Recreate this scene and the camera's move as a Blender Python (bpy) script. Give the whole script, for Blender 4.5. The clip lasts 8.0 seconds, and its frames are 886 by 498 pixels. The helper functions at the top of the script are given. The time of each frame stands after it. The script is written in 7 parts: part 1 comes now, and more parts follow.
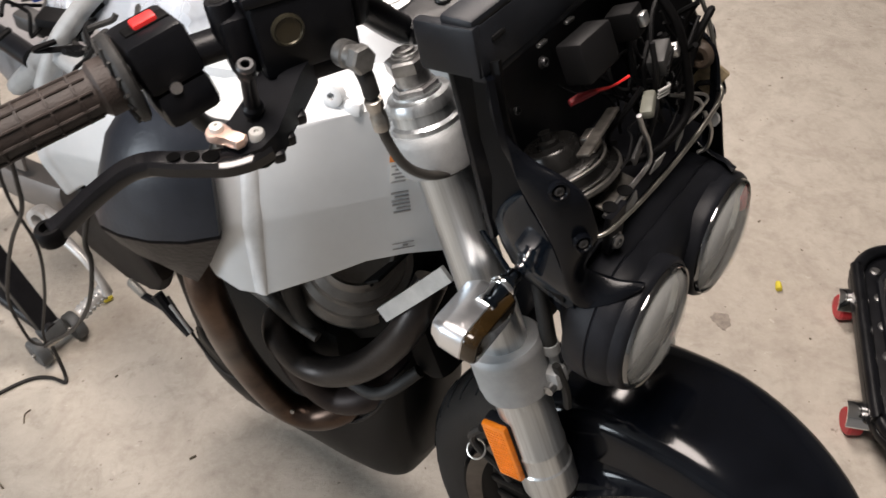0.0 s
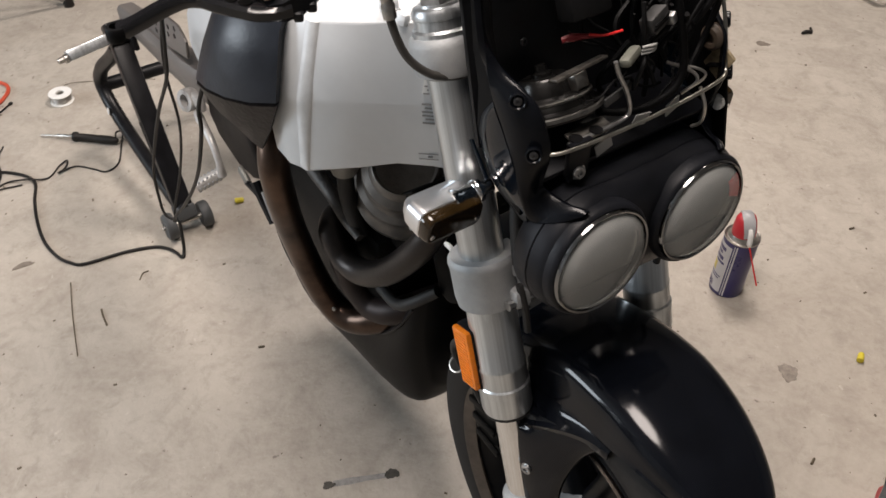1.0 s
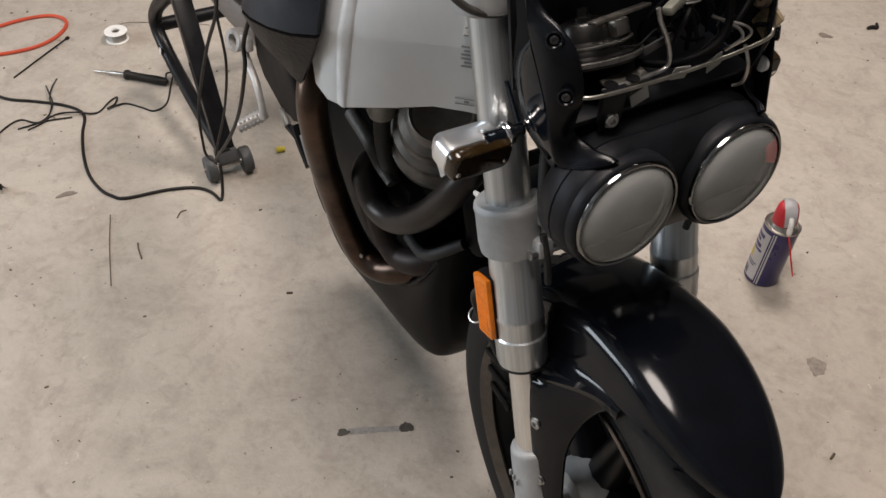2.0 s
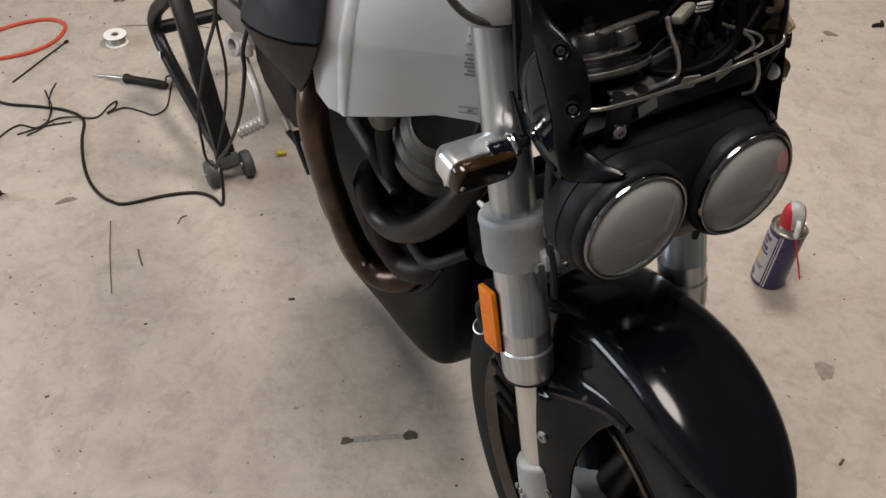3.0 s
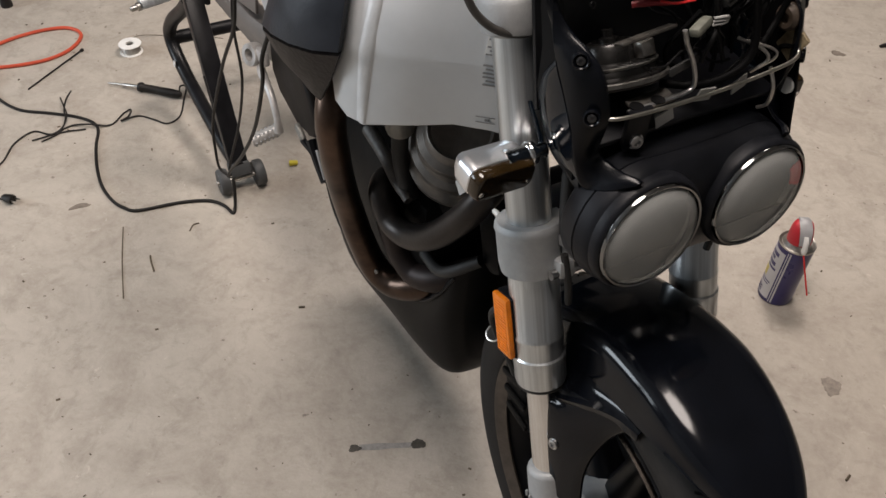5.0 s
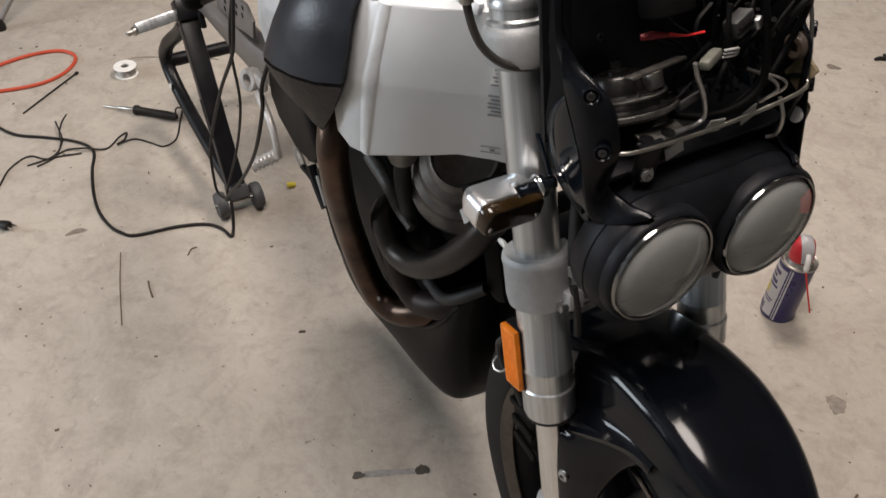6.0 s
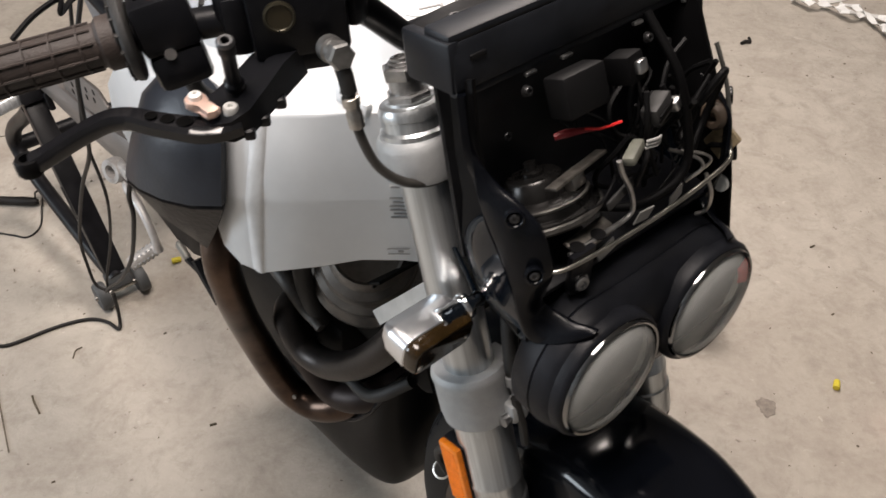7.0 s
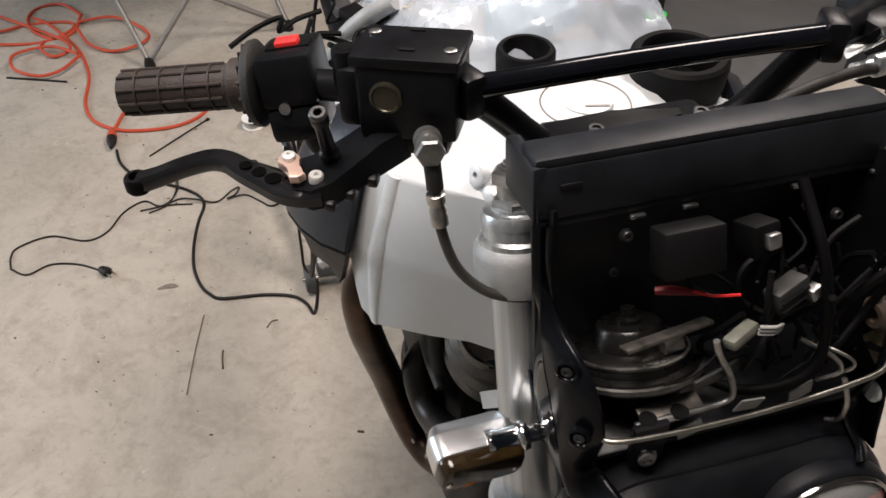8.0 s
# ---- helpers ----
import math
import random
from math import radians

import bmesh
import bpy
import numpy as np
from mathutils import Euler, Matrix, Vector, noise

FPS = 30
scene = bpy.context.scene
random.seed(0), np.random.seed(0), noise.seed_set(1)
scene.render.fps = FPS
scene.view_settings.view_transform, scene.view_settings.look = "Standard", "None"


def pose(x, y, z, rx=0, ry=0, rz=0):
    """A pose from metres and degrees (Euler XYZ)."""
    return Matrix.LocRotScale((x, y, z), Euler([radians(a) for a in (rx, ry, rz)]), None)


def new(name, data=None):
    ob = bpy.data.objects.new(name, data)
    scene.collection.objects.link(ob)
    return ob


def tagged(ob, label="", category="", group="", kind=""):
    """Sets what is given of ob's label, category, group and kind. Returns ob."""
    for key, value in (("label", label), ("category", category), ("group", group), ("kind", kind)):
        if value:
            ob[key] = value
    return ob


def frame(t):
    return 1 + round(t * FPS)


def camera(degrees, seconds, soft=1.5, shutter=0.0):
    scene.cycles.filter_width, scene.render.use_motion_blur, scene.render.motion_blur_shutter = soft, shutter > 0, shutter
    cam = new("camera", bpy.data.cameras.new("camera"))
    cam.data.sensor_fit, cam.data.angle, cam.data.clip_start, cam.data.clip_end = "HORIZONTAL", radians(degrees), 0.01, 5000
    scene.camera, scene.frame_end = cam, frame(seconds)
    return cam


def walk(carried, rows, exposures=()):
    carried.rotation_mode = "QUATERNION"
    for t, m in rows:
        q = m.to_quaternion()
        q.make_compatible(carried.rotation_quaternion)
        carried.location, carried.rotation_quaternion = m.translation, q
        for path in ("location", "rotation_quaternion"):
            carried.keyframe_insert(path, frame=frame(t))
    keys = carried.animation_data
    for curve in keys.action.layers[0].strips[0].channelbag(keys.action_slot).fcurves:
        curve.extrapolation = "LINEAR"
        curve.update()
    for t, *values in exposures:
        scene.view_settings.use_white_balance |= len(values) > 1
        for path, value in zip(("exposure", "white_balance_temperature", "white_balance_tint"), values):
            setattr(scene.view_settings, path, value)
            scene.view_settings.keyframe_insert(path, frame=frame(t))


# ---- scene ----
cam = camera(55.00, 8.0, shutter=0.22)
PATH = [  # seconds, place, turn
    (0.0, 0.0793, -0.1533, 1.2979, 44.12, 2.22, -0.81),
    (0.5, 0.1264, -0.2307, 1.2970, 45.83, 1.79, 7.78),
    (1.0, 0.2611, -0.2764, 1.2902, 46.04, -0.46, 18.19),
    (1.5, 0.2902, -0.2861, 1.2696, 45.43, -1.66, 22.65),
    (1.7, 0.2893, -0.2944, 1.2636, 44.63, -2.00, 23.27),
    (2.8, 0.2731, -0.2774, 1.2638, 44.55, -1.82, 23.92),
    (3.0, 0.2745, -0.2735, 1.2625, 44.37, -1.69, 23.45),
    (3.5, 0.2721, -0.2809, 1.2643, 44.90, -1.08, 23.29),
    (4.0, 0.2670, -0.2914, 1.2654, 45.29, -1.06, 24.34),
    (4.5, 0.2689, -0.2938, 1.2647, 45.38, -1.70, 24.43),
    (5.8, 0.2677, -0.2839, 1.2700, 45.54, -2.34, 23.99),
    (6.0, 0.2484, -0.2776, 1.2730, 46.13, -1.88, 23.42),
    (6.5, 0.1680, -0.2170, 1.2880, 46.20, -1.50, 16.15),
    (7.0, 0.1880, -0.1574, 1.2929, 46.24, -0.55, 12.44),
    (7.5, 0.3059, -0.0706, 1.3096, 47.35, -1.03, 30.09),
    (8.0, 0.2781, -0.0372, 1.3091, 47.55, -0.03, 36.35),
]
EXPOSURES = [(0.0, 0.17), (0.5, 0.05), (1.0, -0.03), (1.5, -0.10), (3.0, -0.19), (4.5, -0.23), (6.0, -0.20), (6.5, -0.16), (7.0, 0.03), (7.5, -0.05), (8.0, -0.21)]
walk(cam, [(t, pose(x, y, z, rx, ry, rz)) for t, x, y, z, rx, ry, rz in PATH], EXPOSURES)

# ---- light: a closed garage with tube lamps under the ceiling ----
world = bpy.data.worlds.new("garage_air")
scene.world = world
world.use_nodes = True
world.node_tree.nodes["Background"].inputs[0].default_value = (0.9, 0.95, 1.0, 1)
world.node_tree.nodes["Background"].inputs[1].default_value = 0.02
LAMPS_AT = [(-0.22, 0.12, 52.0, 0.48), (-0.05, 2.00, 60.0, 0.45)]
LAMP_COLOUR = (1.0, 0.875, 0.805)
DAY_POWER, DAY_COLOUR = 125.0, (0.84, 0.92, 1.0)


# ---- materials ----
def shade(name, colour, rough=0.5, metal=0.0, vary=0.15, scale=12.0, bump=0.0, grain=220.0, coat=0.0, rough_vary=0.1, emit=0.0, colour2=None, spec=0.5, stretch=None):
    m = bpy.data.materials.new(name)
    m.use_nodes = True
    nt = m.node_tree
    bs = nt.nodes["Principled BSDF"]
    tc = nt.nodes.new("ShaderNodeTexCoord")
    n1 = nt.nodes.new("ShaderNodeTexNoise")
    n1.inputs["Scale"].default_value = scale
    n1.inputs["Detail"].default_value = 6
    n1.inputs["Roughness"].default_value = 0.65
    if stretch:
        mp = nt.nodes.new("ShaderNodeMapping")
        mp.vector_type = "TEXTURE"
        mp.inputs["Rotation"].default_value = (0, radians(-18.5), 0)
        mp.inputs["Scale"].default_value = [1 / v for v in stretch]
        nt.links.new(tc.outputs["Object"], mp.inputs["Vector"])
        nt.links.new(mp.outputs["Vector"], n1.inputs["Vector"])
    else:
        nt.links.new(tc.outputs["Object"], n1.inputs["Vector"])
    n2 = nt.nodes.new("ShaderNodeTexNoise")
    n2.inputs["Scale"].default_value = grain
    n2.inputs["Detail"].default_value = 3
    nt.links.new(tc.outputs["Object"], n2.inputs["Vector"])
    mix = nt.nodes.new("ShaderNodeMix")
    mix.data_type = "RGBA"
    lo = colour2 or [c * (1 - vary) for c in colour]
    hi = [min(1, c * (1 + vary)) for c in colour]
    mix.inputs["A"].default_value = (*lo, 1)
    mix.inputs["B"].default_value = (*hi, 1)
    ramp = nt.nodes.new("ShaderNodeMapRange")
    ramp.inputs["From Min"].default_value = 0.32
    ramp.inputs["From Max"].default_value = 0.68
    nt.links.new(n1.outputs["Fac"], ramp.inputs["Value"])
    nt.links.new(ramp.outputs["Result"], mix.inputs["Factor"])
    nt.links.new(mix.outputs["Result"], bs.inputs["Base Color"])
    rr = nt.nodes.new("ShaderNodeMapRange")
    rr.inputs["To Min"].default_value = max(0.02, rough - rough_vary)
    rr.inputs["To Max"].default_value = min(1, rough + rough_vary)
    nt.links.new(n1.outputs["Fac"], rr.inputs["Value"])
    nt.links.new(rr.outputs["Result"], bs.inputs["Roughness"])
    bs.inputs["Metallic"].default_value = metal
    bs.inputs["Specular IOR Level"].default_value = spec
    if coat:
        bs.inputs["Coat Weight"].default_value = coat
        bs.inputs["Coat Roughness"].default_value = 0.06
    if bump:
        bp = nt.nodes.new("ShaderNodeBump")
        bp.inputs["Strength"].default_value = bump
        bp.inputs["Distance"].default_value = 0.002
        nt.links.new(n2.outputs["Fac"], bp.inputs["Height"])
        nt.links.new(bp.outputs["Normal"], bs.inputs["Normal"])
    if emit:
        bs.inputs["Emission Color"].default_value = (*colour, 1)
        bs.inputs["Emission Strength"].default_value = emit
    return m


def concrete():
    m = bpy.data.materials.new("bare_concrete")
    m.use_nodes = True
    nt = m.node_tree
    bs = nt.nodes["Principled BSDF"]
    tc = nt.nodes.new("ShaderNodeTexCoord")

    def noise_at(scale, detail, rough, distort=0.0):
        n = nt.nodes.new("ShaderNodeTexNoise")
        n.inputs["Scale"].default_value = scale
        n.inputs["Detail"].default_value = detail
        n.inputs["Roughness"].default_value = rough
        n.inputs["Distortion"].default_value = distort
        nt.links.new(tc.outputs["Object"], n.inputs["Vector"])
        return n.outputs["Fac"]

    def ramp(value, lo, hi, out_lo=0.0, out_hi=1.0):
        r = nt.nodes.new("ShaderNodeMapRange")
        r.inputs["From Min"].default_value, r.inputs["From Max"].default_value = lo, hi
        r.inputs["To Min"].default_value, r.inputs["To Max"].default_value = out_lo, out_hi
        nt.links.new(value, r.inputs["Value"])
        return r.outputs["Result"]

    def blend(fac, a, b, kind="MIX"):
        x = nt.nodes.new("ShaderNodeMix")
        x.data_type, x.blend_type = "RGBA", kind
        for key, v in (("Factor", fac), ("A", a), ("B", b)):
            if isinstance(v, tuple):
                x.inputs[key].default_value = (*v, 1)
            else:
                nt.links.new(v, x.inputs[key])
        return x.outputs["Result"]

    big = ramp(noise_at(1.6, 5, 0.6, 0.4), 0.35, 0.68)
    mid = ramp(noise_at(7.0, 7, 0.68, 0.8), 0.42, 0.66)
    fine = ramp(noise_at(60.0, 5, 0.7), 0.3, 0.75)
    patch = ramp(noise_at(19.0, 8, 0.72, 0.5), 0.50, 0.64)
    dots = ramp(noise_at(48.0, 3, 0.55), 0.68, 0.75)
    pale = ramp(noise_at(30.0, 4, 0.65, 1.2), 0.66, 0.76)
    col = blend(big, (0.38, 0.345, 0.295), (0.45, 0.415, 0.365))
    col = blend(ramp(mid, 0, 1, 0.0, 0.85), col, (0.30, 0.265, 0.225))
    col = blend(ramp(patch, 0, 1, 0.0, 0.78), col, (0.285, 0.255, 0.215))
    col = blend(ramp(fine, 0, 1, 0.0, 0.42), col, (0.52, 0.475, 0.42))
    col = blend(ramp(dots, 0, 1, 0.0, 0.75), col, (0.13, 0.105, 0.085))
    col = blend(ramp(pale, 0, 1, 0.0, 0.62), col, (0.60, 0.56, 0.50))
    nt.links.new(col, bs.inputs["Base Color"])
    nt.links.new(ramp(mid, 0, 1, 0.55, 0.8), bs.inputs["Roughness"])
    bp = nt.nodes.new("ShaderNodeBump")
    bp.inputs["Strength"].default_value = 0.4
    bp.inputs["Distance"].default_value = 0.004
    nt.links.new(noise_at(90.0, 6, 0.7), bp.inputs["Height"])
    nt.links.new(bp.outputs["Normal"], bs.inputs["Normal"])
    return m


CONCRETE = concrete()
WALL = shade("painted_wall", (0.30, 0.295, 0.29), 0.85, vary=0.06, scale=2.0, bump=0.1)
CEIL = shade("ceiling_paint", (0.34, 0.335, 0.33), 0.9, vary=0.05, scale=2.0)
GLOSS = shade("gloss_black_paint", (0.0028, 0.0034, 0.0052), 0.12, vary=0.3, scale=18, rough_vary=0.05, spec=0.25)
SATIN = shade("satin_black_plastic", (0.0045, 0.0048, 0.0062), 0.36, vary=0.3, scale=30, bump=0.08, grain=700, spec=0.19, rough_vary=0.12)
MATTE = shade("matte_black_plastic", (0.0075, 0.0082, 0.0105), 0.44, vary=0.35, scale=25, bump=0.12, grain=900, spec=0.15, rough_vary=0.12)
PANELM = shade("panel_black", (0.0026, 0.0031, 0.0046), 0.24, vary=0.35, scale=40, rough_vary=0.08, spec=0.19, bump=0.06, grain=500)
BARM = shade("blue_black_bar", (0.0100, 0.0115, 0.0150), 0.46, vary=0.35, scale=30, bump=0.08, grain=700, spec=0.24)
COVERM = shade("blue_black_gloss", (0.0028, 0.0050, 0.0085), 0.09, vary=0.3, scale=14, rough_vary=0.04, spec=0.22)
PANM = shade("belly_pan_black", (0.0038, 0.0037, 0.0038), 0.40, vary=0.4, scale=16, rough_vary=0.15, spec=0.09)
RODM = shade("zinc_rod", (0.33, 0.32, 0.29), 0.36, metal=1.0, vary=0.2, scale=60)
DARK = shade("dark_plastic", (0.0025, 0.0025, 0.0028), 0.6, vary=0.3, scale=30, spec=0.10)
SCREW = shade("bright_zinc_screw", (0.66, 0.66, 0.64), 0.45, metal=0.4, vary=0.1)
COCKPITM = shade("dusty_black_shell", (0.0068, 0.0072, 0.0090), 0.36, vary=0.55, scale=22, rough_vary=0.16, spec=0.30, bump=0.1, grain=120)
HOLE = shade("deep_hole_black", (0.0012, 0.0012, 0.0012), 0.9, vary=0.1, spec=0.05)
PLUGGREY = shade("plug_grey_plastic", (0.022, 0.022, 0.022), 0.5, vary=0.3, scale=60)
BOX = shade("relay_grey_plastic", (0.0045, 0.0045, 0.005), 0.55, spec=0.18, vary=0.2, scale=30)
RUBBER = shade("black_rubber", (0.010, 0.0095, 0.009), 0.65, vary=0.3, scale=40, bump=0.2, grain=500)
GRIPR = shade("worn_grip_rubber", (0.026, 0.018, 0.015), 0.62, vary=0.35, scale=40, bump=0.3, grain=600)
TYRE = shade("tyre_rubber", (0.015, 0.0138, 0.013), 0.72, spec=0.25, vary=0.35, scale=25, bump=0.2, grain=400)
FRAMEM = shade("silver_frame_paint", (0.58, 0.605, 0.625), 0.40, metal=0.15, vary=0.06, scale=8, bump=0.05, grain=900, rough_vary=0.06)
WELD = shade("cast_weld_silver", (0.60, 0.62, 0.635), 0.45, metal=0.15, vary=0.08, scale=60, bump=0.12, grain=300)
TANKW = shade("white_top_cover", (0.72, 0.73, 0.74), 0.35, vary=0.05, scale=10)
# streaks along the fork: brushing, plus reflection bands painted into the colour
ALU = shade("brushed_aluminium", (0.55, 0.575, 0.59), 0.33, metal=0.9, vary=0.26, scale=30, rough_vary=0.10, stretch=(6, 6, 0.05))
CASTALU = shade("cast_aluminium", (0.33, 0.34, 0.345), 0.58, metal=0.30, vary=0.12, scale=40, bump=0.15, grain=500)
CHROME = shade("chrome", (0.80, 0.80, 0.80), 0.08, metal=1.0, vary=0.06, scale=30, rough_vary=0.05)
STEEL = shade("worn_steel", (0.48, 0.46, 0.43), 0.34, metal=1.0, vary=0.3, scale=60, bump=0.1)
BOLT = shade("bolt_steel", (0.40, 0.40, 0.40), 0.35, metal=1.0, vary=0.3, scale=90)
DULLBOLT = shade("dull_black_bolt", (0.06, 0.06, 0.062), 0.4, metal=0.8, vary=0.3, scale=90)
PIPE = shade("heat_browned_steel", (0.080, 0.053, 0.039), 0.32, metal=0.9, vary=0.4, scale=9, colour2=(0.020, 0.014, 0.012), rough_vary=0.12)
HEADER = shade("sooty_header_steel", (0.024, 0.0205, 0.019), 0.38, metal=0.7, vary=0.4, scale=14, bump=0.1)
ENGINE = shade("dark_engine_paint", (0.0045, 0.0042, 0.004), 0.55, spec=0.10, vary=0.4, scale=25, bump=0.2)
ENGGREY = shade("grey_engine_casting", (0.20, 0.195, 0.18), 0.5, metal=0.5, vary=0.25, scale=25, bump=0.25, grain=300)
BODYGREY = shade("grey_tail_plastic", (0.19, 0.183, 0.185), 0.45, vary=0.12, scale=10)
SWINGM = shade("dull_silver_casting", (0.165, 0.152, 0.144), 0.42, metal=0.4, vary=0.12, scale=18, bump=0.08, grain=500)
PEDALM = shade("polished_pedal_alloy", (0.44, 0.43, 0.42), 0.42, metal=0.4, vary=0.15, scale=60)
DUCT = shade("scuffed_duct_plastic", (0.010, 0.012, 0.017), 0.34, vary=0.35, scale=14, bump=0.1, rough_vary=0.14, spec=0.3)
DUCTLOW = shade("scuffed_brown_plastic", (0.0105, 0.0080, 0.0074), 0.5, spec=0.2, vary=0.6, scale=45, bump=0.4, grain=160)
CLEARG = shade("clear_lens", (0.80, 0.82, 0.80), 0.05, vary=0.05, spec=0.6, rough_vary=0.02)
CLEARG.node_tree.nodes["Principled BSDF"].inputs["Alpha"].default_value = 0.20
REFLECT = shade("lamp_reflector", (0.84, 0.83, 0.75), 0.24, metal=0.85, vary=0.12, scale=25, rough_vary=0.08)
AMBER = shade("amber_reflector", (0.75, 0.20, 0.01), 0.22, vary=0.12, scale=120, bump=0.4, grain=260)
RED = shade("red_plastic", (0.70, 0.03, 0.03), 0.4, vary=0.1)
COPPER = shade("copper_anodised", (0.78, 0.56, 0.47), 0.34, metal=0.6, vary=0.12)
CORDB = shade("black_cord", (0.011, 0.0095, 0.0085), 0.55, vary=0.3, spec=0.3)
CORDO = shade("orange_cord", (0.52, 0.075, 0.035), 0.5, vary=0.12)
WHITEP = shade("white_plastic", (0.78, 0.78, 0.76), 0.4, vary=0.06)
STANDM = shade("black_stand_paint", (0.006, 0.006, 0.0072), 0.36, vary=0.4, scale=30, spec=0.24)
CASTER = shade("grey_caster", (0.05, 0.053, 0.055), 0.55, vary=0.3)
YELLOW = shade("yellow_foam", (0.62, 0.52, 0.04), 0.6, vary=0.1)
GREEN = shade("green_plastic", (0.03, 0.75, 0.10), 0.4, vary=0.1)
GREYMAT = shade("grey_mat", (0.07, 0.07, 0.07), 0.7, vary=0.15, scale=6)
BLUEC = shade("pale_blue_cloth", (0.28, 0.50, 0.72), 0.8, vary=0.15)
NAVY = shade("navy_cloth", (0.012, 0.014, 0.03), 0.8, vary=0.2)
CANBLUE = shade("can_blue_print", (0.035, 0.03, 0.12), 0.3, vary=0.1)
CANWHITE = shade("can_white_print", (0.52, 0.52, 0.54), 0.35, vary=0.1)
CAPRED = shade("dull_red_cap", (0.42, 0.02, 0.03), 0.45, vary=0.15)
CANYEL = shade("can_yellow_print", (0.55, 0.45, 0.08), 0.35, vary=0.1)
TAGM = shade("grubby_tag", (0.34, 0.34, 0.33), 0.6, vary=0.2)
PAPER = shade("paper_label", (0.72, 0.72, 0.70), 0.5, vary=0.05)
INK = shade("label_ink", (0.23, 0.23, 0.23), 0.5, vary=0.1)
FAINT = shade("faint_brown_stain", (0.235, 0.205, 0.175), 0.65, vary=0.3, scale=70)
STAIN = shade("oil_stain", (0.17, 0.145, 0.12), 0.6, vary=0.35, scale=60)
SMEARM = shade("dried_grey_smear", (0.25, 0.245, 0.235), 0.6, vary=0.3, scale=80)
SOOT = shade("dark_dried_blot", (0.055, 0.05, 0.042), 0.6, vary=0.4, scale=90)
TWIG = shade("dry_straw", (0.09, 0.07, 0.045), 0.8, vary=0.4)
LAMPM = shade("tube_glow", (1.0, 0.95, 0.88), 0.5, emit=4.0)


# ---- building helpers ----
def link_mesh(name, bm, material, parent=None, label="", smooth=40):
    me = bpy.data.meshes.new(name)
    bmesh.ops.recalc_face_normals(bm, faces=bm.faces[:])
    bm.to_mesh(me)
    bm.free()
    me.materials.append(material)
    me.polygons.foreach_set("use_smooth", [True] * len(me.polygons))
    me.set_sharp_from_angle(angle=radians(smooth))
    ob = new(name, me)
    ob.parent = parent
    if label:
        ob["label"] = label
    return ob


def part(name, bm, material, parent, label="", smooth=40):
    return link_mesh(name, bm, material, parent, label, smooth)


def thing(name, label, category, m=None, group="", kind=""):
    ob = new(name)
    ob.empty_display_size = 0.05
    if m is not None:
        ob.matrix_basis = m
    return tagged(ob, label, category, group, kind)


def frame_axis(a, b):
    """A matrix at a whose z runs to b."""
    d = Vector(b) - Vector(a)
    return Matrix.Translation(a) @ d.to_track_quat("Z", "Y").to_matrix().to_4x4()


def box(size, at=(0, 0, 0), rot=(0, 0, 0), bevel=0.002, seg=2, bm=None, m=None):
    out = bm or bmesh.new()
    tmp = bmesh.new()
    bmesh.ops.create_cube(tmp, size=1)
    bmesh.ops.scale(tmp, vec=size, verts=tmp.verts)
    if bevel:
        bmesh.ops.bevel(tmp, geom=tmp.edges[:], offset=min(bevel, min(size) * 0.45), segments=seg, affect="EDGES", profile=0.5)
    bmesh.ops.transform(tmp, matrix=(m or Matrix()) @ pose(*at, *rot), verts=tmp.verts)
    return merge(out, tmp)


def merge(out, tmp):
    me = bpy.data.meshes.new("tmp")
    tmp.to_mesh(me)
    tmp.free()
    out.from_mesh(me)
    bpy.data.meshes.remove(me)
    return out


def smooth_line(pts, step=6):
    pts = [Vector(p) for p in pts]
    if len(pts) < 3:
        return pts
    ext = [pts[0] * 2 - pts[1], *pts, pts[-1] * 2 - pts[-2]]
    out = []
    for i in range(1, len(ext) - 2):
        p0, p1, p2, p3 = ext[i - 1:i + 3]
        for k in range(step):
            t = k / step
            out.append(0.5 * ((2 * p1) + (p2 - p0) * t + (2 * p0 - 5 * p1 + 4 * p2 - p3) * t * t + (3 * p1 - p0 - 3 * p2 + p3) * t ** 3))
    out.append(pts[-1])
    return out


def tube(pts, r, seg=12, step=6, bm=None, curve=True, closed=False, cap=True):
    """A round bar along points; r is one radius or a list along the points."""
    out = bm or bmesh.new()
    line = smooth_line(pts, step) if curve else [Vector(p) for p in pts]
    n = len(line)
    if isinstance(r, (list, tuple)):
        rad = [float(np.interp(i / (n - 1) * (len(r) - 1), range(len(r)), r)) for i in range(n)]
    else:
        rad = [r] * n
    rings = []
    prev = None
    for i, p in enumerate(line):
        d = (line[min(i + 1, n - 1)] - line[max(i - 1, 0)]).normalized()
        if prev is None:
            up = Vector((0, 0, 1)) if abs(d.z) < 0.9 else Vector((1, 0, 0))
            side = d.cross(up).normalized()
        else:
            side = (prev - d * prev.dot(d)).normalized()
        prev = side
        up = side.cross(d)
        rings.append([out.verts.new(p + (side * math.cos(a) + up * math.sin(a)) * rad[i]) for a in [2 * math.pi * k / seg for k in range(seg)]])
    for a, b in zip(rings, rings[1:]):
        for k in range(seg):
            out.faces.new((a[k], a[(k + 1) % seg], b[(k + 1) % seg], b[k]))
    if cap:
        out.faces.new(rings[0][::-1])
        out.faces.new(rings[-1])
    return out


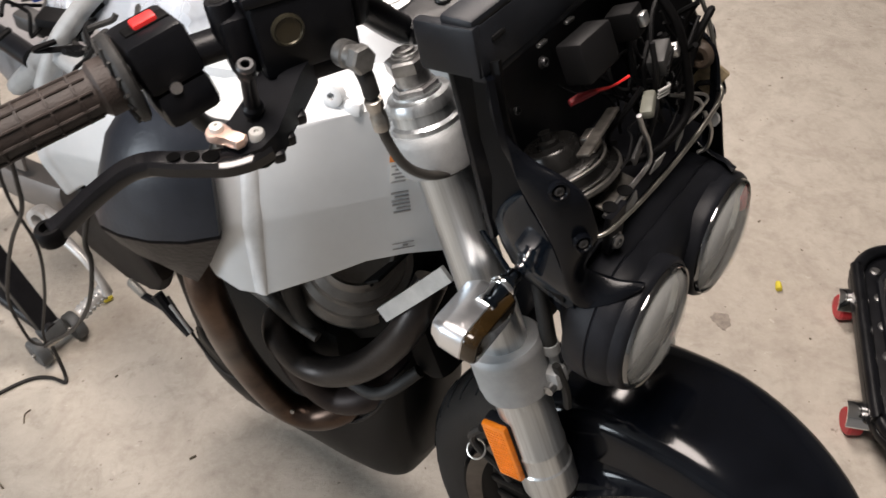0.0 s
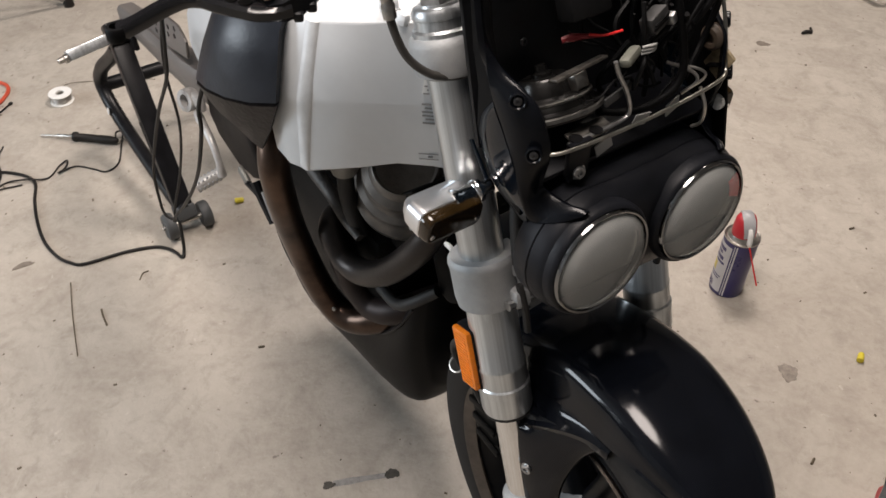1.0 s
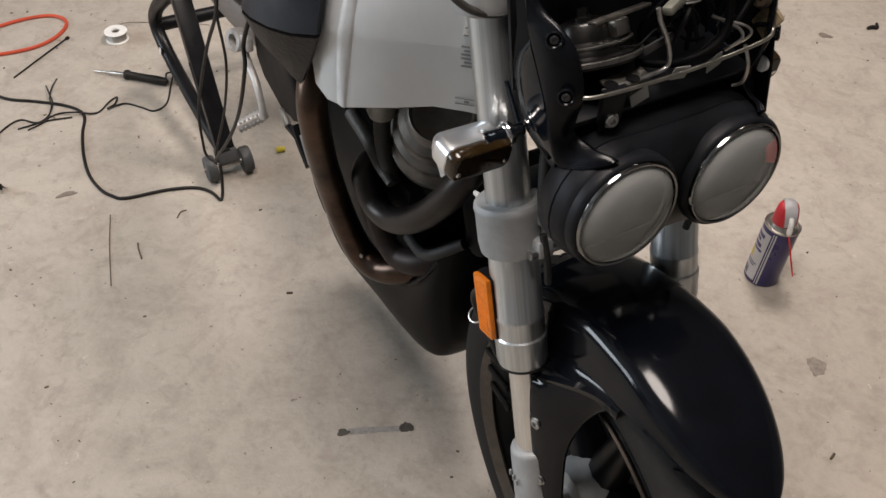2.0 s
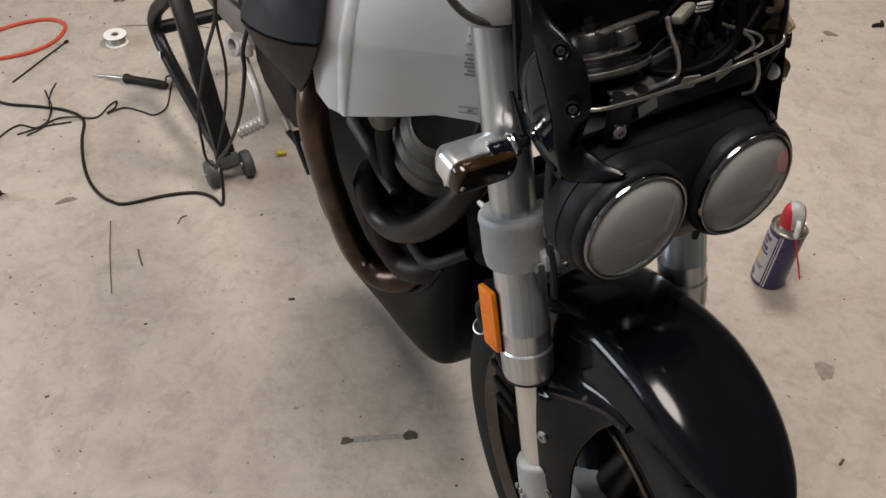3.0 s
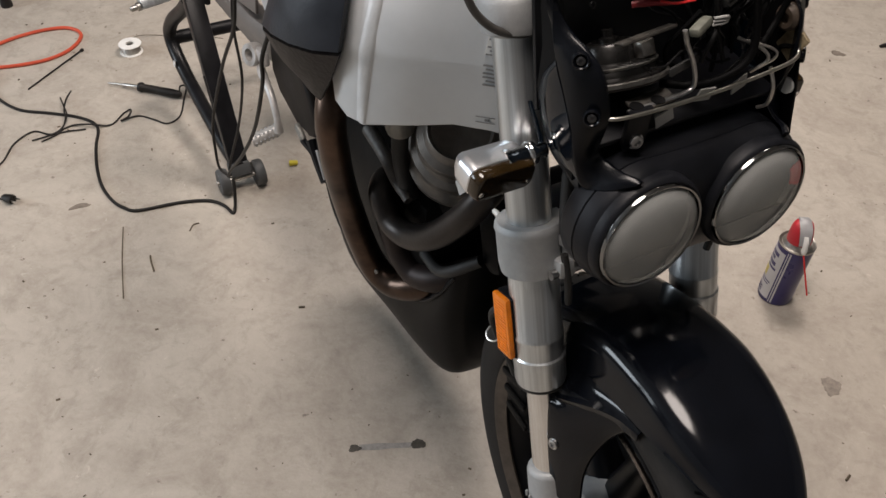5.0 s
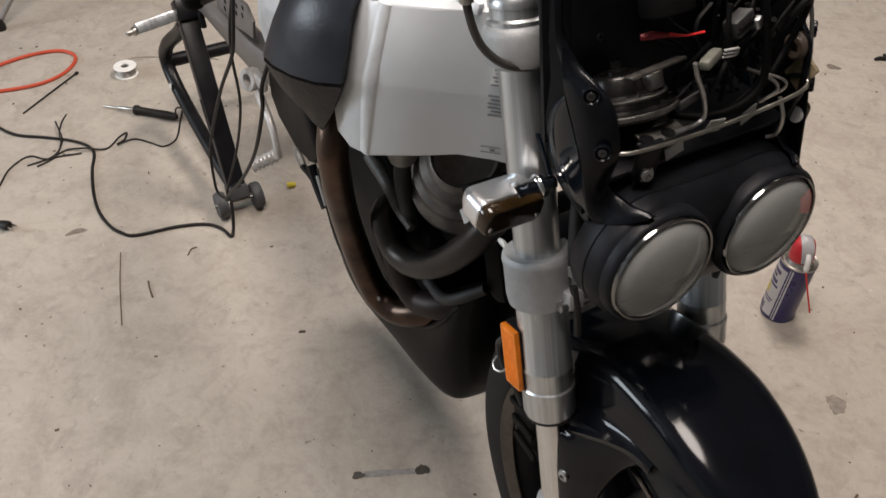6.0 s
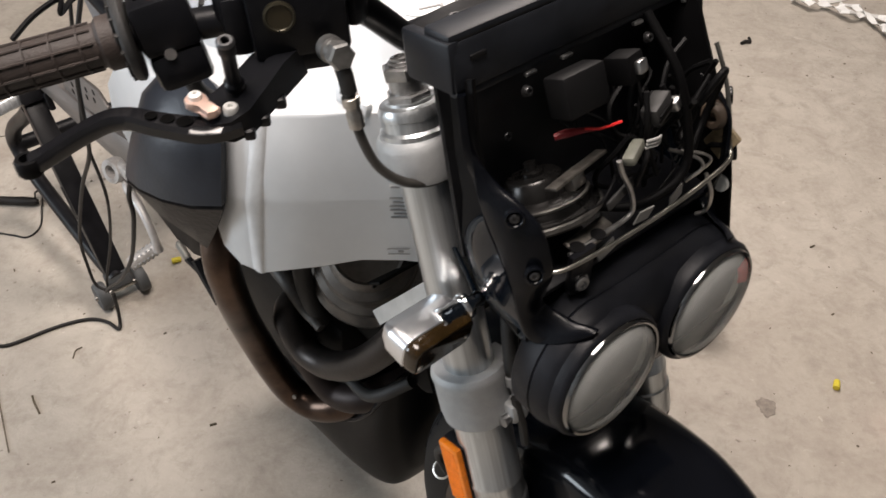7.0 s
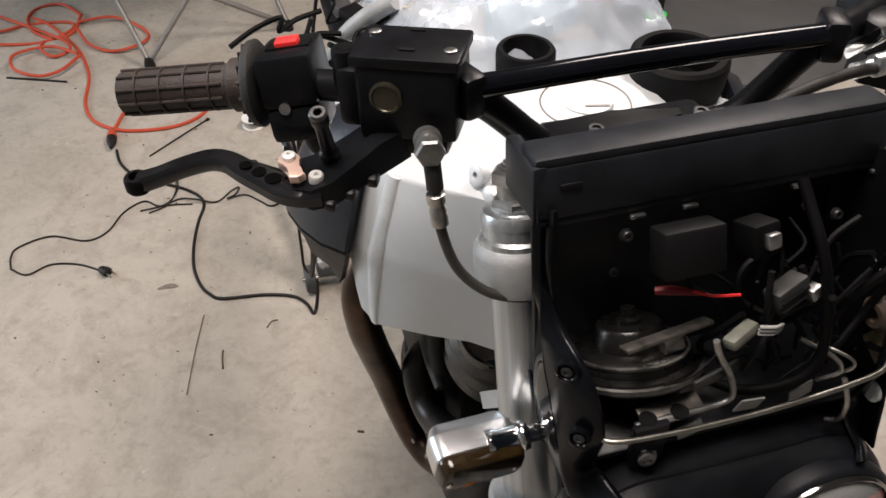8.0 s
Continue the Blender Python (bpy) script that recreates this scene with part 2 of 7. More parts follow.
def lathe(profile, a, b, seg=28, bm=None, cap=True):
    """Turned shape about the axis from a to b; profile: (radius, metres along the axis from a)."""
    out = bm or bmesh.new()
    m = frame_axis(a, b)
    rings = []
    for r, h in profile:
        rings.append([out.verts.new(m @ Vector((r * math.cos(t), r * math.sin(t), h))) for t in [2 * math.pi * k / seg for k in range(seg)]])
    for p, q in zip(rings, rings[1:]):
        for k in range(seg):
            out.faces.new((p[k], p[(k + 1) % seg], q[(k + 1) % seg], q[k]))
    if cap:
        out.faces.new(rings[0][::-1])
        out.faces.new(rings[-1])
    return out


def plate(outline, thick, m, bevel=0.0015, bm=None, seg=2):
    """A flat outline (x, y) with thickness along its z, placed by m."""
    out = bm or bmesh.new()
    tmp = bmesh.new()
    lo = [tmp.verts.new((x, y, -thick / 2)) for x, y in outline]
    hi = [tmp.verts.new((x, y, thick / 2)) for x, y in outline]
    tmp.faces.new(lo[::-1])
    tmp.faces.new(hi)
    n = len(lo)
    for k in range(n):
        tmp.faces.new((lo[k], lo[(k + 1) % n], hi[(k + 1) % n], hi[k]))
    if bevel:
        edges = [e for e in tmp.edges if abs(e.verts[0].co.z - e.verts[1].co.z) < 1e-6]
        bmesh.ops.bevel(tmp, geom=edges, offset=bevel, segments=seg, affect="EDGES", profile=0.5)
    bmesh.ops.transform(tmp, matrix=m, verts=tmp.verts)
    return merge(out, tmp)


def loft(rings, bm=None, cap=True, closed=True):
    """Skin between rings of equal count; closed: each ring is a loop."""
    out = bm or bmesh.new()
    vs = [[out.verts.new(p) for p in ring] for ring in rings]
    n = len(vs[0])
    for a, b in zip(vs, vs[1:]):
        for k in range(n if closed else n - 1):
            out.faces.new((a[k], a[(k + 1) % n], b[(k + 1) % n], b[k]))
    if cap and closed:
        out.faces.new(vs[0][::-1])
        out.faces.new(vs[-1])
    return out


def dense(rings, n=3):
    """Rings made smooth both along and round."""
    out = [smooth_line([r[k] for r in rings], n) for k in range(len(rings[0]))]
    rows = [[c[i] for c in out] for i in range(len(out[0]))]
    full = []
    for r in rows:
        m = len(r)
        line = []
        for k in range(m):
            p0, p1, p2, p3 = r[k - 1], r[k], r[(k + 1) % m], r[(k + 2) % m]
            for q in range(n):
                t = q / n
                line.append(0.5 * ((2 * p1) + (p2 - p0) * t + (2 * p0 - 5 * p1 + 4 * p2 - p3) * t * t + (3 * p1 - p0 - 3 * p2 + p3) * t ** 3))
        full.append(line)
    return full


def shell(grid, thick):
    """A sheet from a grid of points, given thickness inwards."""
    bm = loft(grid, cap=False, closed=False)
    bmesh.ops.recalc_face_normals(bm, faces=bm.faces[:])
    bmesh.ops.solidify(bm, geom=bm.faces[:], thickness=thick)
    return bm


def arc(c, r, a0, a1, n):
    return [(c[0] + r * math.cos(radians(a0 + (a1 - a0) * k / n)), c[1] + r * math.sin(radians(a0 + (a1 - a0) * k / n))) for k in range(n + 1)]


def hexbolt(at, d, r, h, bm=None):
    at, d = Vector(at), Vector(d).normalized()
    out = lathe([(r * 1.25, 0), (r * 1.25, h * 0.2), (r, h * 0.2), (r, h * 0.85), (r * 0.85, h), (r * 0.5, h), (r * 0.45, h * 0.55)], at, at + d, seg=12, bm=bm)
    return out


# ---- the garage ----
def slab(name, x0, x1, y0, y1, z0, z1, material, label, category):
    bm = box((x1 - x0, y1 - y0, z1 - z0), ((x0 + x1) / 2, (y0 + y1) / 2, (z0 + z1) / 2), bevel=0)
    return tagged(link_mesh(name, bm, material), label, category, kind="structure")


slab("floor", -4.2, 4.2, -3.2, 5.2, -0.12, 0.0, CONCRETE, "bare beige concrete garage floor with oil spots", "floor")
slab("wall_north", -4.2, 4.2, 5.2, 5.35, 0, 2.7, WALL, "plain painted garage wall", "wall")
slab("wall_south", -4.2, 4.2, -3.35, -3.2, 0, 2.7, WALL, "plain painted garage wall", "wall")
slab("wall_east", 4.2, 4.35, -3.35, 5.35, 0, 2.7, WALL, "plain painted garage wall", "wall")
# west wall with a window in it
WIN_Y, WIN_Z = (-2.1, -0.3), (0.9, 2.1)
bm = box((0.15, WIN_Y[0] + 3.35, 2.7), (-4.275, (WIN_Y[0] - 3.35) / 2, 1.35), bevel=0)
box((0.15, 5.35 - WIN_Y[1], 2.7), (-4.275, (5.35 + WIN_Y[1]) / 2, 1.35), bevel=0, bm=bm)
box((0.15, WIN_Y[1] - WIN_Y[0], WIN_Z[0]), (-4.275, sum(WIN_Y) / 2, WIN_Z[0] / 2), bevel=0, bm=bm)
box((0.15, WIN_Y[1] - WIN_Y[0], 2.7 - WIN_Z[1]), (-4.275, sum(WIN_Y) / 2, (2.7 + WIN_Z[1]) / 2), bevel=0, bm=bm)
tagged(link_mesh("wall_west", bm, WALL), "plain painted garage wall with a window", "wall", kind="structure")
WINDOW = thing("window_1", "white framed window letting in cool daylight", "window", pose(-4.275, sum(WIN_Y) / 2, 0), kind="structure")
WW = WIN_Y[1] - WIN_Y[0]
for y in (-WW / 2 + 0.03, 0.0, WW / 2 - 0.03):
    part("window_frame", box((0.06, 0.06, WIN_Z[1] - WIN_Z[0]), (0, y, sum(WIN_Z) / 2), bevel=0.004), WHITEP, WINDOW)
for z in (WIN_Z[0] + 0.03, WIN_Z[1] - 0.03):
    part("window_frame", box((0.055, WW - 0.12, 0.06), (0, 0, z), bevel=0.004), WHITEP, WINDOW)
part("window_sill", box((0.20, WW + 0.1, 0.03), (0.13, 0, WIN_Z[0] - 0.016), bevel=0.006), WHITEP, WINDOW)
day = bpy.data.lights.new("daylight", "AREA")
day.shape, day.size, day.size_y, day.energy, day.color = "RECTANGLE", WIN_Z[1] - WIN_Z[0], WW, DAY_POWER, DAY_COLOUR
glow = new("daylight", day)
glow.matrix_basis = pose(-4.15, sum(WIN_Y) / 2, sum(WIN_Z) / 2, 0, -90, 0)
slab("ceiling", -4.35, 4.35, -3.35, 5.35, 2.7, 2.8, CEIL, "plain white garage ceiling", "ceiling")

for x, y, power, R in LAMPS_AT:
    lamp = thing("ceiling_lamp", "white round lamp fixed under the garage ceiling", "lamp", pose(x, y, 0), group="ceiling lamps")
    part("housing", lathe([(0.0, 2.70), (R - 0.01, 2.70), (R, 2.69), (R, 2.645), (R - 0.015, 2.64), (R - 0.015, 2.66), (0.0, 2.66)], (0, 0, 0), (0, 0, 1), cap=False), WHITEP, lamp)
    part("diffuser", lathe([(R - 0.018, 2.655), (R - 0.02, 2.640), (R * 0.6, 2.628), (0.0, 2.624)], (0, 0, 0), (0, 0, 1), cap=False), LAMPM, lamp, "glowing white diffuser")
    data = bpy.data.lights.new("lamp_light", "AREA")
    data.shape, data.size, data.energy, data.color = "DISK", 2 * R - 0.06, power, LAMP_COLOUR
    glow = new("lamp_light", data)
    glow.matrix_basis = pose(x, y, 2.615)

# ---- the motorcycle: x ahead, y to its left, z up ----
BIKE = thing("motorcycle", "silver and black naked motorcycle with its front fairing taken off", "motorcycle", pose(0.267, 0.318, 0, 0, 0, -38))
SLOPE = 0.335
SIDES = (-1, 1)


def fork_at(z, side, off=0.0):
    """A place on the fork leg's axis; off: metres ahead of it."""
    return Vector((-0.199 + SLOPE * (0.971 - z) + off, side * 0.104, z))


FORK_DIR = (fork_at(0.3, 1) - fork_at(0.9, 1)).normalized()
AXLE = Vector((0.045, 0, 0.30))


def along(z, side, d):
    return fork_at(z, side) + FORK_DIR * d


def mirrored(pts, side):
    return [Vector((x, y * side, z)) for x, y, z in pts]


def fork_leg(side):
    a, b = along(0.935, side, 0), along(0.935, side, 1)
    leg = part("fork_leg", lathe([(0.0222, 0.03), (0.0222, 0.185), (0.0222, 0.27), (0.0262, 0.305), (0.0262, 0.365), (0.0272, 0.367), (0.0272, 0.370), (0.0266, 0.372), (0.0266, 0.391), (0.0283, 0.393), (0.0283, 0.401), (0.0278, 0.403), (0.0278, 0.424), (0.0265, 0.428), (0.022, 0.429)],
                            a, b, seg=40), ALU, BIKE, "brushed aluminium upper fork tube", 30)
    part("fork_seal", lathe([(0.0262, 0.4285), (0.0265, 0.430), (0.0265, 0.4315), (0.0170, 0.433)], a, b), RUBBER, leg)
    part("stanchion", lathe([(0.0168, 0.42), (0.0168, 0.58)], a, b, seg=36), CHROME, leg, "chromed lower fork tube")
    lug = part("axle_lug", lathe([(0.0180, 0.550), (0.0222, 0.553), (0.0235, 0.557), (0.0240, 0.640), (0.031, 0.665), (0.031, 0.715), (0.024, 0.722)], a, b), CASTALU, leg, "cast fork foot")
    for k in range(3):
        part("cast_mark", box((0.002, 0.003, 0.008), along(0.935, side, 0.590) + Vector((-0.008 + 0.007 * k, side * 0.0255, -0.001 * k)), (0, -18, 0), 0.0006), CASTALU, lug)
    part("fork_cap", lathe([(0.022, 0.020), (0.0275, 0.019), (0.0275, 0.014), (0.0250, 0.012), (0.0245, 0.004), (0.0258, 0.003), (0.0258, -0.001), (0.0235, -0.005), (0.0185, -0.006), (0.018, -0.008)], a, b, seg=40), ALU, leg, "turned aluminium fork cap")
    nut = part("preload_nut", lathe([(0.0175, -0.004), (0.0178, -0.006), (0.0178, -0.012), (0.0165, -0.0135)], a, b, seg=6), BOLT, leg, "stepped steel preload adjuster", 25)
    part("nut_neck", lathe([(0.0132, -0.013), (0.0132, -0.024)], a, b, seg=24), BOLT, nut)
    part("top_nut", lathe([(0.0165, -0.024), (0.0168, -0.0255), (0.0168, -0.032), (0.0145, -0.0335)], a, b, seg=6), BOLT, nut, "", 25)
    part("screw_head", lathe([(0.0096, -0.033), (0.0102, -0.0345), (0.0102, -0.0360), (0.008, -0.0365), (0.008, -0.0385), (0.0052, -0.039), (0.005, -0.0355), (0.002, -0.0355)], a, b, seg=24), BOLT, nut)
    return leg


for side in SIDES:
    fork_leg(side)

# upper and lower yokes
bm = bmesh.new()
for side in SIDES:
    lathe([(0.024, -0.001), (0.0285, -0.001), (0.0315, 0.002), (0.0325, 0.007), (0.0330, 0.026), (0.0310, 0.032), (0.0235, 0.036)], along(0.917, side, 0), along(0.917, side, 1), bm=bm, seg=40)
box((0.045, 0.17, 0.026), (-0.172, 0, 0.902), (0, -18, 0), 0.010, bm=bm)
box((0.07, 0.09, 0.04), (-0.205, 0, 0.91), (0, -18, 0), 0.015, bm=bm)
UPPER = part("upper_yoke", bm, CASTALU, BIKE, "grey cast upper fork yoke")
part("handlebar_clamp", box((0.052, 0.100, 0.030), (-0.215, 0, 0.958), (0, -8, 0), 0.006), SATIN, BIKE, "black handlebar clamp")
part("clamp_plate", plate([(-0.236, -0.072), (-0.228, -0.081), (-0.208, -0.083), (-0.198, -0.070), (-0.194, -0.045), (-0.203, -0.032), (-0.212, 0.030), (-0.228, 0.032), (-0.234, -0.02)], 0.016, Matrix.Translation((0, 0, 0.966)), 0.005), SATIN, BIKE, "black forged clamp plate")
for y in (-0.040, 0.040):
    part("clamp_bolt", lathe([(0.0062, 0), (0.0062, 0.001), (0.0054, 0.0022), (0.0032, 0.0022), (0.0028, 0.0008)], (-0.213, y, 0.9745), (-0.215, y, 1.97), seg=16), DULLBOLT, BIKE)
LOWER = part("lower_yoke", box((0.06, 0.18, 0.034), (-0.13, 0, 0.69), (0, -18, 0), 0.012), SATIN, BIKE, "dark lower yoke between the fork legs")
for side in SIDES:
    part("yoke_clamp", lathe([(0.024, -0.004), (0.0320, -0.004), (0.0345, -0.001), (0.0352, 0.003), (0.0340, 0.008), (0.0340, 0.040), (0.0325, 0.050), (0.025, 0.053)], along(0.708, side, 0), along(0.708, side, 1), seg=40), CASTALU, LOWER, "grey cast fork clamp")
FORKHOSE = part("fork_hose", tube([(-0.105, -0.070, 0.800), (-0.090, -0.082, 0.770), (-0.081, -0.085, 0.735), (-0.076, -0.085, 0.712)], 0.0072, seg=12), RUBBER, BIKE, "black brake line running down behind the fork")
part("hose_collar", lathe([(0.0070, 0.0), (0.0082, 0.001), (0.0082, 0.011), (0.0070, 0.012), (0.0048, 0.013), (0.0048, 0.030)], (-0.0765, -0.085, 0.714), (0.20, -0.085, -0.25), seg=16), CASTALU, FORKHOSE, "grey metal collar")
for side in SIDES:
    lug = part("yoke_pinch_lug", box((0.026, 0.018, 0.02), along(0.700, side, 0.02) + Vector((0.034, -side * 0.012, 0.0)), (0, -18, 0), 0.004), CASTALU, LOWER)
    part("pinch_bolt", tube([along(0.700, side, 0.022) + Vector((0.040, side * 0.004, 0.0)), along(0.700, side, 0.022) + Vector((0.040, -side * 0.03, 0.0))], 0.005, curve=False), BOLT, LOWER)
    part("hose_guide", tube([along(0.70, side, 0.0) + Vector((0.045, -side * 0.01, 0)), along(0.69, side, 0.02) + Vector((0.046, -side * 0.012, 0)), along(0.67, side, 0.03) + Vector((0.038, -side * 0.016, 0))], 0.004, seg=8), RUBBER, LOWER)

# side reflectors on the fork legs
for side in SIDES:
    m = Matrix.Translation(along(0.592, side, 0) + Vector((-0.015, side * 0.0220, 0))) @ Euler((0, radians(-18.5), 0)).to_matrix().to_4x4()
    back = part("reflector_base", box((0.030, 0.013, 0.076), bevel=0.003, m=m), MATTE, BIKE)
    lens = part("reflector", box((0.028, 0.008, 0.073), bevel=0.003, m=Matrix.Translation(Vector((-0.001, side * 0.0085, 0))) @ m), AMBER, back, "orange side reflector")
    for k in range(17):
        part("reflector_rib", box((0.020, 0.0010, 0.0012), bevel=0, m=Matrix.Translation(Vector((-0.001, side * 0.0127, 0))) @ m @ Matrix.Translation((0, 0, -0.0304 + k * 0.0038))), AMBER, lens)

TURN = 5.0  # degrees that the steering stands to the right
# front wheel
def wheel(name, axle, r, w, parent):
    hub = part(name, lathe([(0.02, -0.05), (0.04, -0.05), (0.045, -0.03), (0.045, 0.03), (0.04, 0.05), (0.02, 0.05)], axle, axle + Vector((0, 1, 0))), CASTALU, parent)
    q, s = w / 0.060, r - 0.300
    prof = [(0.222, -0.050), (0.238, -0.057), (0.258, -0.060), (0.274, -0.056), (0.287, -0.044), (0.295, -0.029), (0.2988, -0.014), (0.300, 0.0), (0.2988, 0.014), (0.295, 0.029), (0.287, 0.044), (0.274, 0.056), (0.258, 0.060), (0.238, 0.057), (0.222, 0.050)]
    tyre = part("tyre", lathe([(a + s, b * q) for a, b in prof], axle, axle + Vector((0, 1, 0)), seg=96, cap=False), TYRE, hub, "black road tyre", 60)
    rim = [(0.228, -0.056), (0.232, -0.05), (0.226, -0.046), (0.212, -0.03), (0.206, 0.0), (0.212, 0.03), (0.226, 0.046), (0.232, 0.05), (0.228, 0.056), (0.20, 0.03), (0.196, 0.0), (0.20, -0.03), (0.228, -0.056)]
    part("rim", lathe([(a, b * q) for a, b in rim], axle, axle + Vector((0, 1, 0)), seg=72, cap=False), SATIN, hub, "black cast rim")
    for k in range(6):
        a = radians(60 * k + 20)
        d = Vector((math.cos(a), 0, math.sin(a)))
        part("spoke", tube([axle + d * 0.03, axle + d * 0.12, axle + d * 0.205], [0.028, 0.020, 0.024], seg=10), SATIN, hub)
    return hub, tyre


WHEEL, FRONT_TYRE = wheel("front_wheel", AXLE, 0.300, 0.060, BIKE)
disc = [(0.152, 0.062), (0.190, 0.062), (0.190, 0.067), (0.152, 0.067), (0.152, 0.062)]
part("brake_disc", lathe(disc, AXLE, AXLE + Vector((0, 1, 0)), seg=72, cap=False), STEEL, WHEEL, "steel brake ring")
part("rim_edge", lathe([(0.203, -0.050), (0.216, -0.058), (0.221, -0.060), (0.2215, -0.057), (0.206, -0.046), (0.203, -0.050)], AXLE, AXLE + Vector((0, 1, 0)), seg=72, cap=False), shade("dusty_rim_steel", (0.075, 0.062, 0.052), 0.42, metal=0.6, vary=0.35, scale=40), WHEEL, "dusty bare metal rim edge")
part("disc_carrier", lathe([(0.03, 0.050), (0.150, 0.056), (0.153, 0.059), (0.150, 0.061), (0.03, 0.057)], AXLE, AXLE + Vector((0, 1, 0)), seg=48, cap=False), DARK, WHEEL, "black brake carrier")
part("axle", tube([AXLE + Vector((0, -0.115, 0)), AXLE + Vector((0, 0.115, 0))], 0.011, curve=False), STEEL, WHEEL)
WHEEL.matrix_basis = Matrix.Translation(AXLE + Vector((-0.022, 0, 0))) @ Euler((0, 0, radians(-0.6 * TURN))).to_matrix().to_4x4() @ Matrix.Scale(0.985, 4) @ Matrix.Translation(-AXLE - Vector((0, 0.006, 0)))
# slanted tread grooves on the front tyre
for k in range(44):
    for side in SIDES:
        a0 = 2 * math.pi * (k + (0.5 if side > 0 else 0)) / 44
        pts = []
        for u in range(5):
            y = 0.010 + 0.037 * u / 4
            r = float(np.interp(y, [0, 0.014, 0.029, 0.044, 0.056], [0.300, 0.2988, 0.295, 0.287, 0.274])) + 0.0004
            a = a0 + 0.13 * (u / 4) ** 0.8
            pts.append(AXLE + Vector((math.cos(a) * r, side * y, math.sin(a) * r)))
        part("tread_groove", tube(pts, [0.0014, 0.0026, 0.0026, 0.0014], seg=5, step=2), DARK, FRONT_TYRE)

# front mudguard: crown, a crease along each side, and a lip under it
SECTION = [(0.0, 0.3180), (0.018, 0.3174), (0.034, 0.3159), (0.048, 0.3130), (0.0565, 0.3090), (0.0618, 0.3035), (0.0645, 0.2950), (0.0662, 0.2840)]
grid = []
for i in range(45):
    a = 120 - 62.5 * math.sin(math.pi / 2 * i / 44)
    taper = math.sqrt(max(0.004, 1 - (max(0, 88 - a) / 30.5) ** 2))
    skirt = 0.002 + 0.020 / (1 + math.exp(-(a - 84) / 4))
    near = [(y * taper, 0.318 - (0.318 - r) * taper) for y, r in SECTION] + [((0.0662 + 0.003 * q) * taper, 0.318 - (0.034 + skirt * q) * taper) for q in (0.35, 0.7, 1.0)]
    ring = []
    for y, r in [(-y, r) for y, r in near[::-1]] + near[1:]:
        x = math.cos(radians(a)) * r
        ring.append(AXLE + Vector((x, y - math.tan(radians(TURN)) * max(0, x - 0.01), math.sin(radians(a)) * r)))
    grid.append(ring)
FENDER = part("front_mudguard", shell(grid, -0.003), GLOSS, BIKE, "gloss black front mudguard", 34)
for side in SIDES:
    # hollow flare from the crease out to the fork, and the leg that runs down beside the stanchion
    grid = []
    for a, xo, yo, zo in [(118, -0.062, 0.090, 0.505), (114, -0.045, 0.100, 0.512), (109, -0.022, 0.098, 0.524), (103, 0.000, 0.091, 0.538), (97, 0.022, 0.082, 0.549), (91, 0.044, 0.0745, 0.556), (85, 0.068, 0.0700, 0.558)]:
        c = AXLE + Vector((math.cos(radians(a)) * 0.2855, 0.0655, math.sin(radians(a)) * 0.2855))
        o = Vector((xo, yo, zo))
        sag = 0.30 * (o - c).length
        row = []
        for q in range(9):
            u = q / 8
            p_ = c.lerp(o, u) + Vector((0, -0.45, -1)).normalized() * sag * math.sin(math.pi * u) * (1 - 0.35 * u)
            row.append(Vector((p_.x, side * p_.y, p_.z)))
        row.append(Vector((xo - 0.001, side * (yo - 0.002), zo - 0.012)))
        grid.append(row)
    grid = [[col[i] for col in [smooth_line([r[k] for r in grid], 4) for k in range(10)]] for i in range(25)]
    part("mudguard_flare", shell(grid, 0.0025 * side), GLOSS, FENDER, "", 60)
    rings = []
    for x0, x1, z, y0, y1 in [(-0.050, 0.060, 0.546, 0.094, 0.069), (-0.042, 0.046, 0.532, 0.102, 0.075), (-0.032, 0.036, 0.512, 0.107, 0.082), (-0.020, 0.031, 0.480, 0.110, 0.091), (-0.009, 0.031, 0.445, 0.111, 0.095), (0.002, 0.037, 0.400, 0.111, 0.096), (0.014, 0.047, 0.350, 0.111, 0.097), (0.024, 0.055, 0.305, 0.111, 0.097)]:
        xm, ym = (x0 + x1) / 2, (y0 + y1) / 2 + 0.004
        dz = 0.35 * max(0.0, x1 - 0.031)
        rings.append([Vector((x0, side * y0, z - 0.020 * (z > 0.52))), Vector((xm, side * ym, z)), Vector((x1, side * y1, z + dz)), Vector((x1, side * (y1 - 0.007), z + dz)), Vector((xm, side * (ym - 0.008), z)), Vector((x0 + 0.001, side * (y0 - 0.007), z - 0.020 * (z > 0.52)))])
    leg = part("mudguard_leg", loft(dense(rings, 3)), GLOSS, FENDER, "glossy black mudguard leg beside the fork", 60)
    for x, z, y in ((-0.004, 0.468, 0.108), (0.020, 0.385, 0.108)):
        part("leg_bolt", hexbolt((x, side * y, z), (0.3, side, 0.1), 0.006, 0.004), BOLT, leg)

